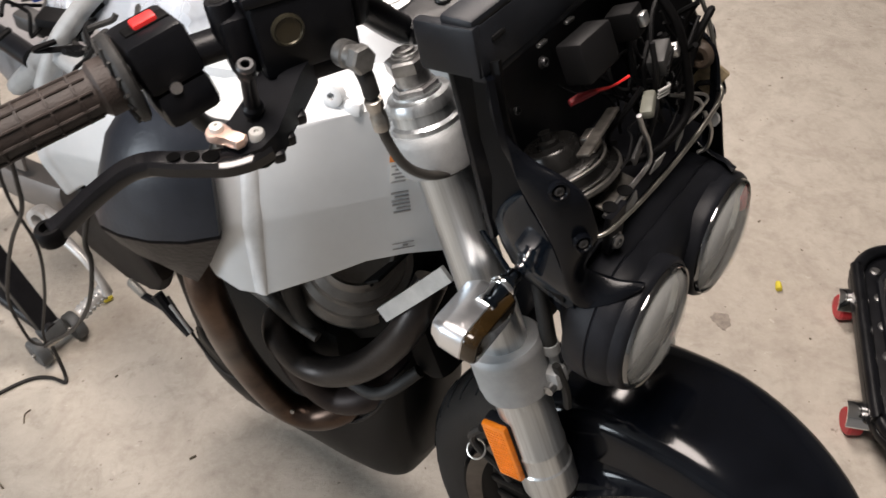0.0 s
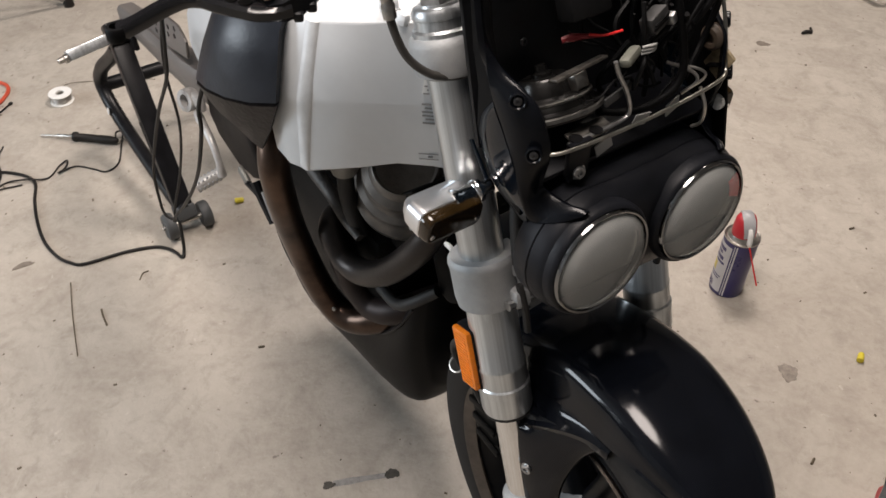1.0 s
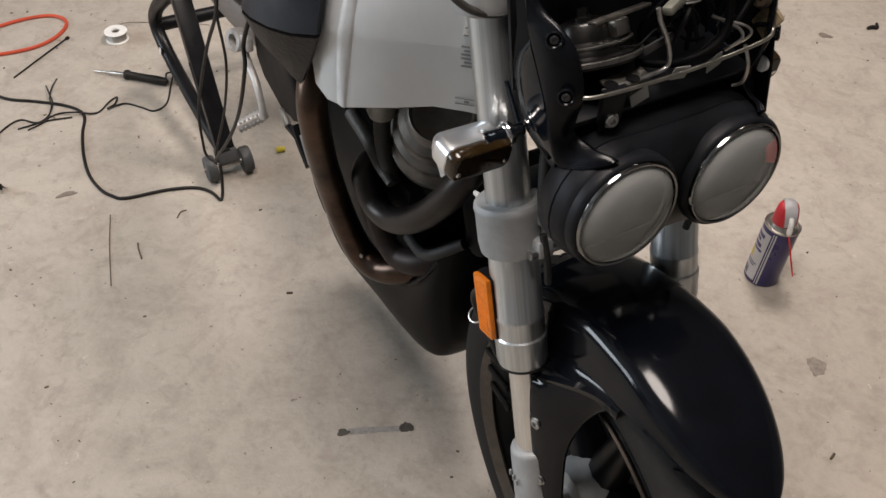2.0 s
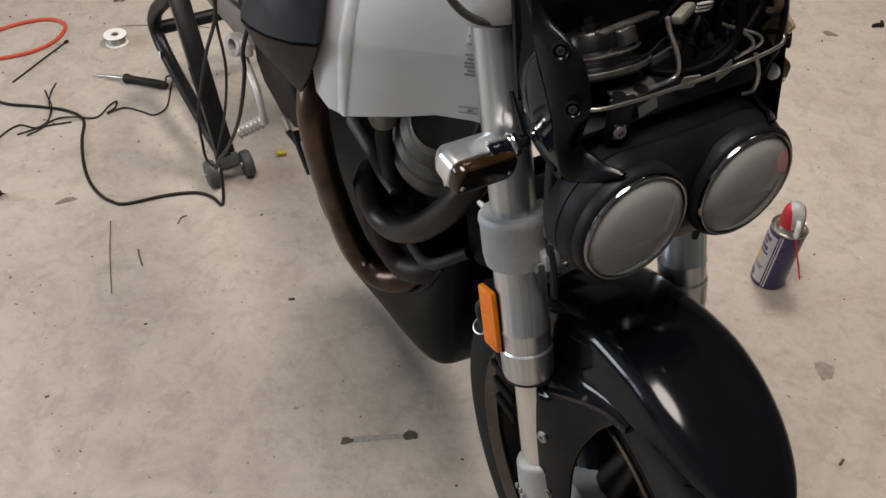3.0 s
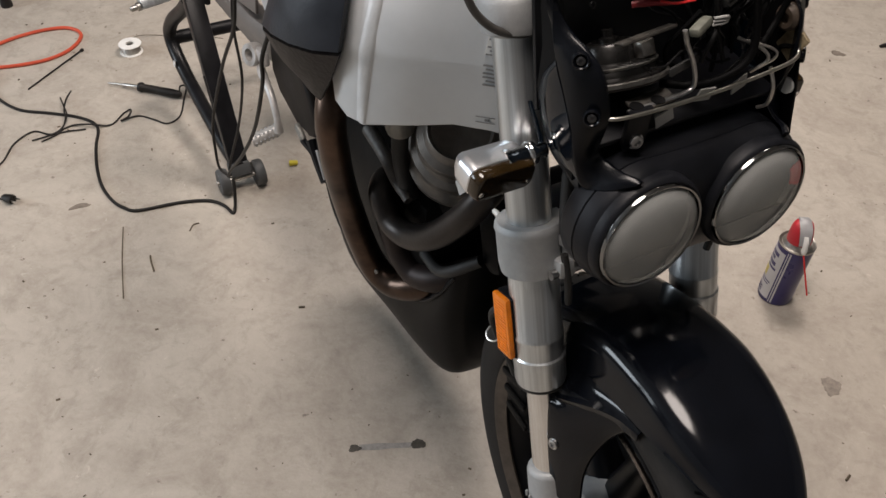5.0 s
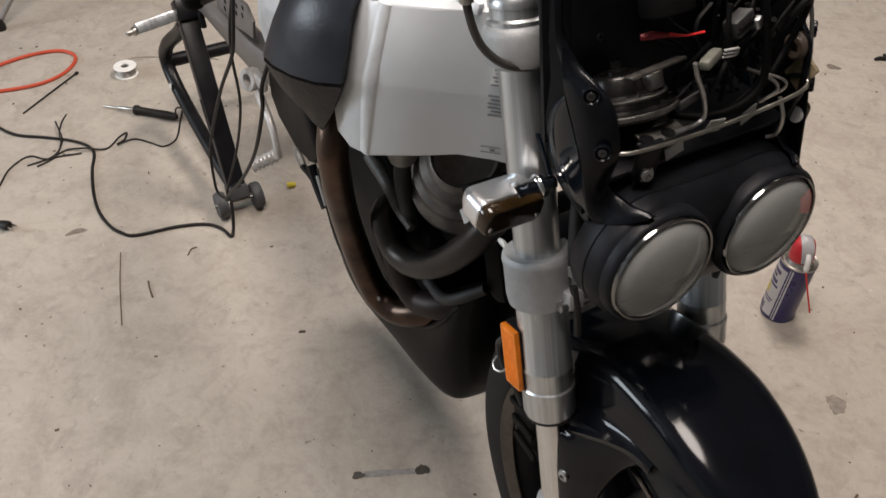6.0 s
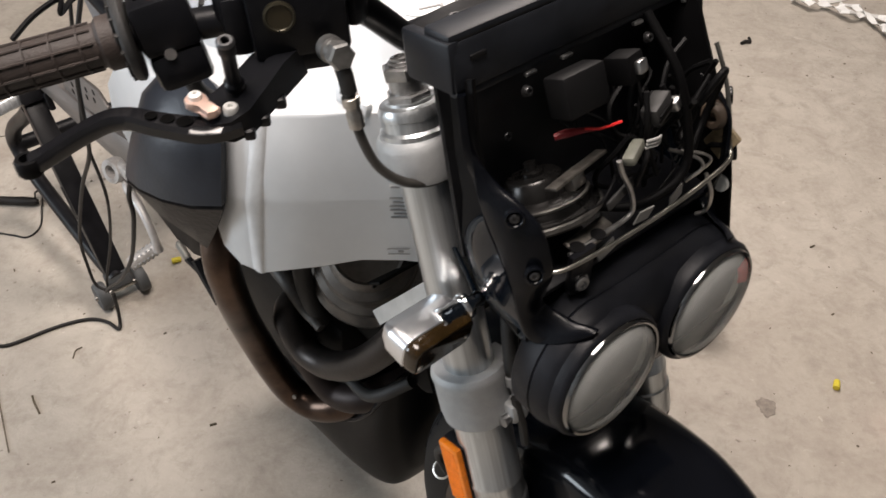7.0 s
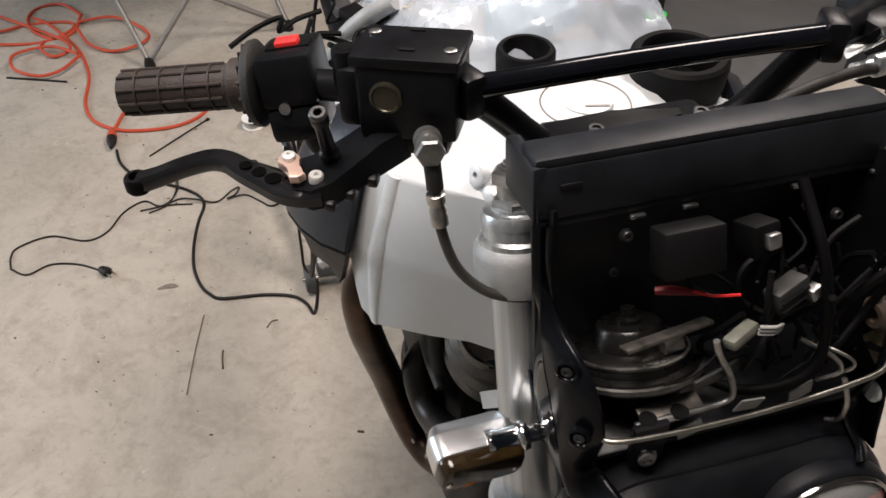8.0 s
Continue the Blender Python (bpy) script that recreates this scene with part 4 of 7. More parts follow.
def signal(side):
    m = Matrix.Translation((-0.1000, side * 0.1570, 0.7965)) @ Euler((radians(side * 5), radians(6), radians(side * -4))).to_matrix().to_4x4()
    s = part("turn_signal", loft([[m @ Vector((x, y, z)) for y, z in oblong(0.0325 * k, 0.0155 * k2)] for x, k, k2 in [(-0.0245, 0.80, 0.56), (-0.0235, 0.84, 0.62), (-0.0150, 0.975, 0.90), (-0.0135, 0.985, 0.925), (0.0, 1.0, 1.0), (0.004, 1.0, 1.0), (0.005, 0.97, 0.95)]]), SIGCHROME, BIKE, "chromed oblong turn signal", 22)
    lens = part("signal_lens", loft([[m @ Vector((x, y, z)) for y, z in oblong(0.0325 * k, 0.0155 * k2)] for x, k, k2 in [(0.0045, 0.97, 0.95), (0.006, 0.985, 0.97), (0.0130, 0.965, 0.94), (0.0158, 0.93, 0.86), (0.0164, 0.90, 0.80)]]), shade("smoked_lens", (0.018, 0.0105, 0.0035), 0.14, vary=0.4, scale=40, spec=0.4), s, "dark smoked lens", 30)
    for y in (-0.025, 0.025):
        part("lens_screw", lathe([(0.0026, -0.001), (0.0026, 0.0015), (0.0015, 0.002)], m @ Vector((0.0155, y, -0.005)), m @ Vector((1.0, y, -0.005)), seg=10), CHROME, lens)
    stem = part("stem", lathe([(0.0065, -0.006), (0.0065, 0.004), (0.0105, 0.006), (0.0115, 0.010), (0.0105, 0.013), (0.0090, 0.014), (0.0090, 0.028), (0.0105, 0.030), (0.0105, 0.036)], (-0.0990, side * 0.1140, 0.806), (-0.101, side * 1.11, 0.77), seg=24), CHROME, s, "chrome stem")


for side in SIDES:
    signal(side)

# aluminium frame spars
SPAR = [  # x, then (y, z): top inside, top outer edge, crease, bottom, bottom inside
    (-0.195, (0.02, 0.898), (0.026, 0.889), (0.040, 0.803), (0.036, 0.716), (0.01, 0.735)),
    (-0.235, (0.04, 0.900), (0.070, 0.8885), (0.085, 0.803), (0.080, 0.722), (0.03, 0.735)),
    (-0.260, (0.05, 0.900), (0.098, 0.887), (0.115, 0.802), (0.112, 0.7235), (0.04, 0.735)),
    (-0.285, (0.06, 0.898), (0.127, 0.885), (0.146, 0.800), (0.144, 0.715), (0.05, 0.73)),
    (-0.320, (0.07, 0.895), (0.162, 0.881), (0.186, 0.799), (0.186, 0.706), (0.06, 0.72)),
    (-0.350, (0.07, 0.893), (0.174, 0.876), (0.198, 0.793), (0.194, 0.700), (0.06, 0.715)),
    (-0.385, (0.07, 0.890), (0.178, 0.866), (0.198, 0.785), (0.193, 0.698), (0.06, 0.71)),
    (-0.440, (0.07, 0.880), (0.178, 0.852), (0.186, 0.775), (0.175, 0.712), (0.06, 0.712)),
    (-0.540, (0.07, 0.855), (0.175, 0.820), (0.184, 0.760), (0.172, 0.705), (0.06, 0.705)),
    (-0.660, (0.07, 0.800), (0.172, 0.765), (0.178, 0.715), (0.165, 0.655), (0.06, 0.655)),
    (-0.760, (0.06, 0.720), (0.155, 0.690), (0.160, 0.640), (0.148, 0.575), (0.06, 0.575))]


def on_spar(x, z, side, off=0.0015):
    """A place on the spar's outer face, and the face's yaw."""
    xs = [-r[0] for r in SPAR]
    top = np.interp(-x, xs, [r[2][0] for r in SPAR]), np.interp(-x, xs, [r[2][1] for r in SPAR])
    mid = np.interp(-x, xs, [r[3][0] for r in SPAR]), np.interp(-x, xs, [r[3][1] for r in SPAR])
    low = np.interp(-x, xs, [r[4][0] for r in SPAR]), np.interp(-x, xs, [r[4][1] for r in SPAR])
    y = np.interp(z, [low[1], mid[1], top[1]], [low[0], mid[0], top[0]])
    return Vector((x, side * (float(y) + off), z))


def spar(side):
    rings = [[Vector((x, side * y, z)) for y, z in ring] for x, *ring in SPAR]
    bm = loft(rings)
    long = [e for e in bm.edges if abs(e.verts[0].co.x - e.verts[1].co.x) > 0.02]
    bmesh.ops.bevel(bm, geom=long, offset=0.004, segments=3, affect="EDGES", profile=0.5)
    sp = part("frame_spar", bm, FRAMEM, BIKE, "silver painted aluminium frame spar", 40)
    rings = []
    for k in range(24):
        z = 0.880 - 0.172 * k / 23
        x = float(np.interp(z, [0.708, 0.80, 0.88], [-0.325, -0.317, -0.321]))
        rings.append([on_spar(x + d, z, side, h) for d, h in ((-0.0080, -0.0030), (-0.0070, 0.0002), (-0.004, 0.0011), (0.0, 0.0016 + 0.0002 * (k % 2)), (0.0035, 0.0015), (0.0055, 0.0010), (0.0062, -0.0030))])
    part("weld_seam", loft(rings), WELD, sp, "broad raised silver weld seam", 70)
    return sp


SPARS = [spar(side) for side in SIDES]


def sticker(x, z, w, h, material, label, parent):
    a, b, c = on_spar(x, z, -1, 0.0008), on_spar(x - w, z, -1, 0.0008), on_spar(x, z - h, -1, 0.0008)
    d = b + c - a
    bm = loft([[a, b, d, c], [p + Vector((0.0002, -0.0008, 0)) for p in (a, b, d, c)]])
    return part("sticker", bm, material, parent, label)


lab = sticker(-0.229, 0.843, 0.011, 0.026, PAPER, "white warning sticker with an orange head", SPARS[0])
sticker(-0.2285, 0.8435, 0.0115, 0.006, shade("orange_print", (0.75, 0.25, 0.05), 0.5), "", SPARS[0]).location.y = -0.001
for k in range(5):
    sticker(-0.2305, 0.834 - 0.0040 * k, 0.008 - 0.002 * (k % 2), 0.0014, INK, "", SPARS[0]).location.y = -0.0012
for k in range(6):
    sticker(-0.229, 0.806 - 0.0046 * k, 0.010 - 0.002 * (k % 3 == 1), 0.0018, INK, "", SPARS[0])
for k in range(2):
    sticker(-0.230, 0.742 - 0.007 * k, 0.013, 0.0008, INK, "", SPARS[0])
sticker(-0.234, 0.739, 0.003, 0.0025, INK, "", SPARS[0])


# air ducts beside the frame
DUCT_ROWS = [
    [(-0.350, 0.172, 0.878), (-0.347, 0.183, 0.862), (-0.341, 0.1920, 0.830), (-0.337, 0.2005, 0.794), (-0.362, 0.2010, 0.752), (-0.398, 0.201, 0.701)],
    [(-0.370, 0.172, 0.888), (-0.370, 0.196, 0.870), (-0.366, 0.210, 0.832), (-0.364, 0.2180, 0.786), (-0.384, 0.213, 0.746), (-0.408, 0.202, 0.700)],
    [(-0.398, 0.174, 0.890), (-0.398, 0.204, 0.870), (-0.396, 0.223, 0.828), (-0.396, 0.2310, 0.779), (-0.408, 0.224, 0.740), (-0.420, 0.204, 0.701)],
    [(-0.425, 0.176, 0.884), (-0.426, 0.208, 0.862), (-0.426, 0.226, 0.820), (-0.428, 0.2390, 0.774), (-0.434, 0.227, 0.738), (-0.438, 0.207, 0.706)],
    [(-0.445, 0.176, 0.872), (-0.448, 0.206, 0.850), (-0.450, 0.225, 0.812), (-0.453, 0.2400, 0.770), (-0.456, 0.229, 0.741), (-0.457, 0.208, 0.714)],
    [(-0.460, 0.170, 0.852), (-0.464, 0.192, 0.835), (-0.469, 0.216, 0.804), (-0.474, 0.2320, 0.766), (-0.475, 0.220, 0.744), (-0.474, 0.198, 0.722)],
    [(-0.466, 0.165, 0.832), (-0.472, 0.176, 0.815), (-0.478, 0.190, 0.790), (-0.483, 0.2000, 0.762), (-0.483, 0.195, 0.746), (-0.481, 0.185, 0.732)]]
for side in SIDES:
    upper = part("air_duct", shell([mirrored(r[:4], side) for r in DUCT_ROWS], 0.008 * side), DUCT, BIKE, "scuffed blue-black plastic air duct", 50)
    part("duct_underside", shell([mirrored(r[3:], side) for r in DUCT_ROWS], 0.008 * side), DUCTLOW, upper, "worn brownish duct underside", 50)

# top of the frame: filler, rubber boots, seat and tail
rings = []
for x, w, z in [(-0.19, 0.05, 0.880), (-0.22, 0.070, 0.893), (-0.30, 0.085, 0.898), (-0.40, 0.115, 0.894), (-0.50, 0.120, 0.872), (-0.56, 0.11, 0.84)]:
    rings.append([Vector((x, -w, z - 0.06)), Vector((x, -w, z - 0.008)), Vector((x, -w + 0.012, z)), Vector((x, 0, z + 0.004)), Vector((x, w - 0.012, z)), Vector((x, w, z - 0.008)), Vector((x, w, z - 0.06))])
COVER = part("frame_top", loft(rings), FRAMEM, BIKE, "silver painted top of the frame", 40)
CAPB = part("filler_cap", lathe([(0.053, -0.02), (0.054, 0.022), (0.052, 0.0265), (0.049, 0.0275), (0.0475, 0.0262), (0.046, 0.0275), (0.0, 0.0285)], (-0.310, -0.002, 0.902), (-0.310, -0.002, 1.9), seg=48), TANKW, BIKE, "white round fuel filler cap")
flap = part("cap_flap", plate(arc((0, 0), 0.021, 0, 360, 26)[:-1], 0.0016, pose(-0.312, 0.000, 0.9312, 0, 0, 0), 0.0006), TANKW, CAPB, "round cap latch flap")
part("cap_groove", tube([Vector((-0.310 + 0.037 * math.cos(t), -0.002 + 0.037 * math.sin(t), 0.9300)) for t in [2 * math.pi * k / 32 for k in range(33)]], 0.0009, seg=6, step=1), BODYGREY, CAPB)
part("cap_slot", box((0.0025, 0.020, 0.001), (-0.300, 0.004, 0.9325), (0, 0, -14), 0), INK, CAPB)
part("cap_slot", box((0.010, 0.0022, 0.001), (-0.294, 0.014, 0.9325), (0, 0, -30), 0), INK, CAPB)
BOOT = [(0.034, -0.02), (0.044, -0.02), (0.046, 0.004), (0.0455, 0.010), (0.042, 0.013), (0.036, 0.013), (0.0335, 0.009), (0.033, -0.02), (0.0, -0.02)]
for x, y, z, k in ((-0.383, 0.124, 0.905, 1.0), (-0.440, -0.005, 0.898, 0.62)):
    b = part("rubber_boot", lathe([(r * k, h) for r, h in BOOT], (x, y, z), (x, y, z + 1), seg=36, cap=False), DARK, BIKE, "black rubber intake boot")
eye = part("frame_eyelet", lathe([(0.0080, -0.005), (0.0095, -0.004), (0.0095, 0.004), (0.0080, 0.005), (0.0032, 0.005), (0.0032, -0.005)], (-0.281, -0.100, 0.8975), (-0.03, -1.06, 1.20), seg=24, cap=False), WELD, BIKE, "cast frame eyelet")
part("eyelet_bore", lathe([(0.0033, -0.004), (0.0, -0.004)], (-0.281, -0.100, 0.8975), (-0.03, -1.06, 1.20), seg=16, cap=False), HOLE, eye)
part("eyelet_foot", box((0.0215, 0.011, 0.016), (-0.281, -0.099, 0.889), (-16, 0, 14), 0.004), WELD, eye)
part("eyelet_rib", box((0.016, 0.010, 0.013), (-0.264, -0.096, 0.889), (-16, 0, 14), 0.004), WELD, eye)
part("vent_hose", tube([(-0.20, -0.075, 0.93), (-0.19, -0.085, 0.915), (-0.205, -0.095, 0.885), (-0.23, -0.09, 0.86)], 0.006, seg=10), RUBBER, BIKE)
rings = []
for x, w, z in [(-0.54, 0.10, 0.84), (-0.64, 0.125, 0.80), (-0.80, 0.13, 0.78), (-0.92, 0.11, 0.81), (-1.05, 0.09, 0.85), (-1.12, 0.06, 0.87)]:
    rings.append([Vector((x, -w, z - 0.08)), Vector((x, -w, z - 0.02)), Vector((x, -w + 0.03, z)), Vector((x, 0, z + 0.01)), Vector((x, w - 0.03, z)), Vector((x, w, z - 0.02)), Vector((x, w, z - 0.08))])
part("tail_tray", loft(rings), BODYGREY, BIKE, "grey tail tray with the seat taken off", 60)
for side in SIDES:
    part("tail_rail", tube(mirrored([(-0.52, 0.150, 0.83), (-0.62, 0.145, 0.84), (-0.72, 0.135, 0.775), (-0.80, 0.130, 0.72)], side), [0.016, 0.015, 0.013, 0.012], seg=10), CASTALU, BIKE, "silver tail rail")
    part("tail_rail", tube(mirrored([(-0.70, 0.14, 0.80), (-0.90, 0.13, 0.82), (-1.10, 0.08, 0.87)], side), 0.012, seg=10), SATIN, BIKE)

# loose wiring and plugs over the bared tail
for x, y, z, sx, sy, sz, rot, mat, lab in ((-0.622, -0.128, 0.862, 0.050, 0.026, 0.020, 30, DARK, "black wiring plug"), (-0.585, -0.100, 0.880, 0.044, 0.022, 0.018, 35, BOX, "dark wiring plug"), (-0.560, -0.075, 0.892, 0.040, 0.018, 0.016, 40, shade("yellowed_plug", (0.42, 0.37, 0.27), 0.5, vary=0.2), "yellowed wiring plug"), (-0.660, -0.140, 0.858, 0.036, 0.020, 0.018, 10, PLUGGREY, "grey wiring plug"), (-0.700, -0.105, 0.868, 0.030, 0.022, 0.016, -20, shade("blue_plug", (0.02, 0.07, 0.42), 0.4, vary=0.2), "bright blue wiring plug")):
    part("tail_plug", box((sx, sy, sz), (x, y, z), (0, 8, rot), 0.003), mat, BIKE, lab)
rng = random.Random(9)
for k in range(9):
    p = Vector((-0.70 + 0.02 * k, -0.150 + rng.uniform(-0.02, 0.05), 0.855 + rng.uniform(0, 0.02)))
    pts = [p]
    for i in range(5):
        pts.append(pts[-1] + Vector((rng.uniform(-0.01, 0.035), rng.uniform(-0.03, 0.03), rng.uniform(-0.012, 0.016))))
    part("tail_wire", tube(pts, rng.choice([0.002, 0.003, 0.004]), seg=7, step=4), rng.choice([RUBBER, DARK, DARK, PLUGGREY]), BIKE)
part("tail_strut", tube([(-0.640, -0.165, 0.800), (-0.612, -0.150, 0.850), (-0.590, -0.125, 0.885), (-0.575, -0.100, 0.905)], [0.012, 0.011, 0.010, 0.009], seg=10), CASTALU, BIKE, "silver tail strut")

# engine, exhaust, belly pan
ENG = part("engine", box((0.34, 0.19, 0.22), (-0.52, 0, 0.41), bevel=0.03), ENGINE, BIKE, "dark air-cooled twin engine")
part("front_cylinder", box((0.20, 0.13, 0.18), (-0.40, 0, 0.55), (0, -40, 0), 0.03), ENGINE, ENG)
part("rear_cylinder", box((0.17, 0.13, 0.20), (-0.56, 0, 0.60), (0, 30, 0), 0.03), ENGINE, ENG)
for k in range(7):
    part("cooling_fin", box((0.004, 0.155, 0.13), (-0.345 + k * 0.012 - 0.06, 0, 0.52 + k * 0.015), (0, 50, 0), 0.0015), ENGINE, ENG)
HEADC = Vector((-0.340, -0.050, 0.632))
prof = [(0.050, -0.090), (0.066, -0.074), (0.0705, -0.060), (0.0710, -0.048), (0.0650, -0.043), (0.0620, -0.032), (0.0645, -0.027), (0.0635, -0.017), (0.0560, -0.012), (0.0530, -0.001), (0.0555, 0.004), (0.0540, 0.013), (0.0455, 0.018), (0.0430, 0.028), (0.0400, 0.031), (0.0360, 0.024), (0.0, 0.022)]
RC = part("cylinder_head", lathe(prof, HEADC, HEADC + Vector((0.42, -0.30, 0.86)), seg=56), shade("tan_grey_casting", (0.11, 0.099, 0.088), 0.42, metal=0.4, vary=0.3, scale=30, bump=0.15, grain=300), ENG, "ribbed tan-grey cylinder head")
part("silver_strip", loft([[Vector((x - 0.008, y, z + 0.008)), Vector((x + 0.004, y, z - 0.004)), Vector((x + 0.004, y + 0.004, z - 0.004)), Vector((x - 0.008, y + 0.004, z + 0.008))] for x, y, z in ((-0.266, -0.094, 0.6215), (-0.230, -0.090, 0.668), (-0.185, -0.085, 0.727))]), shade("pale_duct_plastic", (0.42, 0.42, 0.41), 0.5, vary=0.15, scale=40), BIKE, "pale flat duct strip")
INTAKE = part("breather_hose", tube([(-0.390, -0.105, 0.66), (-0.392, -0.108, 0.61), (-0.385, -0.108, 0.57), (-0.372, -0.102, 0.53)], 0.011, seg=12), RUBBER, ENG, "black breather hose")
part("breather_cap", lathe([(0.016, 0), (0.019, 0.008), (0.017, 0.03), (0.012, 0.032)], (-0.392, -0.108, 0.625), (-0.38, -0.108, 1.6), seg=18), ENGGREY, ENG)
part("engine_strut", tube([(-0.478, -0.112, 0.573), (-0.430, -0.112, 0.564), (-0.394, -0.112, 0.547), (-0.358, -0.112, 0.539)], [0.011, 0.010, 0.009, 0.006], seg=10), shade("dusty_dark_casting", (0.060, 0.056, 0.052), 0.55, metal=0.3, vary=0.5, scale=60, bump=0.4, grain=200), ENG, "dusty cast engine strut")
RP = part("rear_pipe", tube([(-0.47, -0.150, 0.715), (-0.430, -0.183, 0.655), (-0.426, -0.183, 0.598), (-0.440, -0.172, 0.535), (-0.453, -0.156, 0.465), (-0.450, -0.140, 0.395), (-0.438, -0.125, 0.346), (-0.408, -0.110, 0.334), (-0.378, -0.092, 0.348), (-0.355, -0.060, 0.368), (-0.345, -0.020, 0.375)], [0.019, 0.0195, 0.0195, 0.0195, 0.020, 0.0205, 0.021, 0.021, 0.021, 0.021], seg=20, step=8), PIPE, BIKE, "heat-browned exhaust pipe")
part("heat_shield_strap", tube([(-0.470, -0.172, 0.50), (-0.455, -0.182, 0.515), (-0.430, -0.178, 0.53)], 0.003, seg=6), PIPE, RP)
FP = part("front_pipe", tube([(-0.235, -0.050, 0.660), (-0.242, -0.078, 0.618), (-0.258, -0.092, 0.582), (-0.295, -0.107, 0.530), (-0.345, -0.117, 0.490), (-0.385, -0.124, 0.487), (-0.411, -0.126, 0.515), (-0.425, -0.112, 0.525), (-0.430, -0.100, 0.50)], 0.0180, seg=20, step=8), HEADER, BIKE, "sooty dark header pipe")
part("down_pipe", tube([(-0.425, -0.112, 0.505), (-0.418, -0.110, 0.455), (-0.402, -0.103, 0.410), (-0.372, -0.094, 0.386), (-0.336, -0.078, 0.398), (-0.315, -0.045, 0.415), (-0.305, -0.01, 0.42)], 0.020, seg=18, step=8), shade("rust_red_header", (0.020, 0.0125, 0.011), 0.5, metal=0.5, vary=0.4), FP)
part("weld_spot", lathe([(0.004, 0), (0.004, 0.003), (0.0, 0.004)], (-0.424, -0.131, 0.356), (0.3, -1, 0.6), seg=10), BOLT, RP)
rings = []
for x, w, zt, zb in [(-0.286, 0.056, 0.475, 0.25), (-0.30, 0.076, 0.45, 0.205), (-0.33, 0.087, 0.385, 0.178), (-0.38, 0.093, 0.335, 0.166), (-0.46, 0.098, 0.32, 0.160), (-0.58, 0.105, 0.29, 0.155), (-0.68, 0.09, 0.28, 0.17), (-0.74, 0.06, 0.26, 0.20)]:
    rings.append([Vector((x, -w * 0.75, zt)), Vector((x, -w * 0.95, zt - 0.03)), Vector((x, -w, (zt + zb) / 2)), Vector((x, -w * 0.82, zb + 0.028)), Vector((x, -w * 0.45, zb)), Vector((x, w * 0.45, zb)), Vector((x, w * 0.82, zb + 0.028)), Vector((x, w, (zt + zb) / 2)), Vector((x, w * 0.95, zt - 0.03)), Vector((x, w * 0.75, zt))])
PAN = part("belly_pan", loft(dense(rings, 4)), PANM, BIKE, "satin black belly pan and silencer", 60)
part("pan_rim", tube([(-0.40, -0.091, 0.315), (-0.355, -0.089, 0.340), (-0.32, -0.083, 0.385), (-0.30, -0.070, 0.43)], 0.003, seg=6), SATIN, PAN)
part("oil_hose", tube([(-0.36, -0.085, 0.43), (-0.31, -0.09, 0.445), (-0.28, -0.085, 0.47), (-0.255, -0.06, 0.50)], 0.008, seg=10), RUBBER, BIKE, "black oil hose")
part("oil_cooler", box((0.05, 0.15, 0.12), (-0.262, 0.02, 0.535), (0, -18, 0), 0.02), DARK, BIKE, "black oil cooler")
part("hose_clip", tube([(-0.215, -0.070, 0.615), (-0.205, -0.082, 0.635), (-0.190, -0.085, 0.640), (-0.186, -0.080, 0.615), (-0.20, -0.075, 0.60)], 0.003, seg=6), WHITEP, BIKE, "white plastic hose clip")

# footrest, pedal and swingarm, with the rear wheel taken out
for side in SIDES:
    rings = []
    for x, y, z, h, w in [(-0.78, 0.075, 0.482, 0.036, 0.022), (-0.88, 0.098, 0.470, 0.032, 0.021), (-0.97, 0.108, 0.459, 0.030, 0.020), (-1.06, 0.111, 0.450, 0.029, 0.020), (-1.15, 0.113, 0.440, 0.028, 0.019), (-1.25, 0.115, 0.427, 0.026, 0.018), (-1.33, 0.118, 0.413, 0.024, 0.016)]:
        rings.append([Vector((x, side * (y - w), z + h)), Vector((x, side * (y + w * 0.7), z + h)), Vector((x, side * (y + w), z + h * 0.7)), Vector((x, side * (y + w), z - h * 0.7)), Vector((x, side * (y + w * 0.7), z - h)), Vector((x, side * (y - w), z - h))])
    part("swingarm", loft(rings), SWINGM, BIKE, "silver aluminium swingarm", 50)
GUARD = part("belt_guard", plate([(-1.15, 0.505), (-1.06, 0.545), (-0.96, 0.562), (-0.93, 0.545), (-0.94, 0.508), (-1.04, 0.482), (-1.13, 0.445), (-1.155, 0.465)], 0.006, Matrix(((1, 0, 0, 0), (0, 0, 1, -0.118), (0, 1, 0, 0), (0, 0, 0, 1))), 0.002), SWINGM, BIKE, "silver perforated belt guard")
for k in range(4):
    for j in range(2):
        c = Vector((-1.10 + 0.038 * k + 0.008 * j, -0.1212, 0.488 + 0.014 * k + 0.018 * j))
        part("guard_hole", lathe([(0.0048, 0), (0.0048, 0.0006), (0, 0.0006)], c, c + Vector((0, -1, 0)), seg=12, cap=False), DARK, GUARD)
out = [(-0.845, 0.515), (-0.848, 0.455), (-0.815, 0.424), (-0.735, 0.428), (-0.685, 0.421), (-0.655, 0.438), (-0.637, 0.470), (-0.660, 0.513), (-0.712, 0.550), (-0.765, 0.580), (-0.815, 0.562)]
SIDEPLATE = part("side_plate", plate(out, 0.026, Matrix(((1, 0, 0, 0), (0, 0, 1, -0.118), (0, 1, 0, 0), (0, 0, 0, 1))), 0.009), shade("dirty_brown_cover", (0.0095, 0.0074, 0.0066), 0.5, vary=0.5, scale=25, spec=0.12, bump=0.1), BIKE, "dirty brown-black engine side cover")
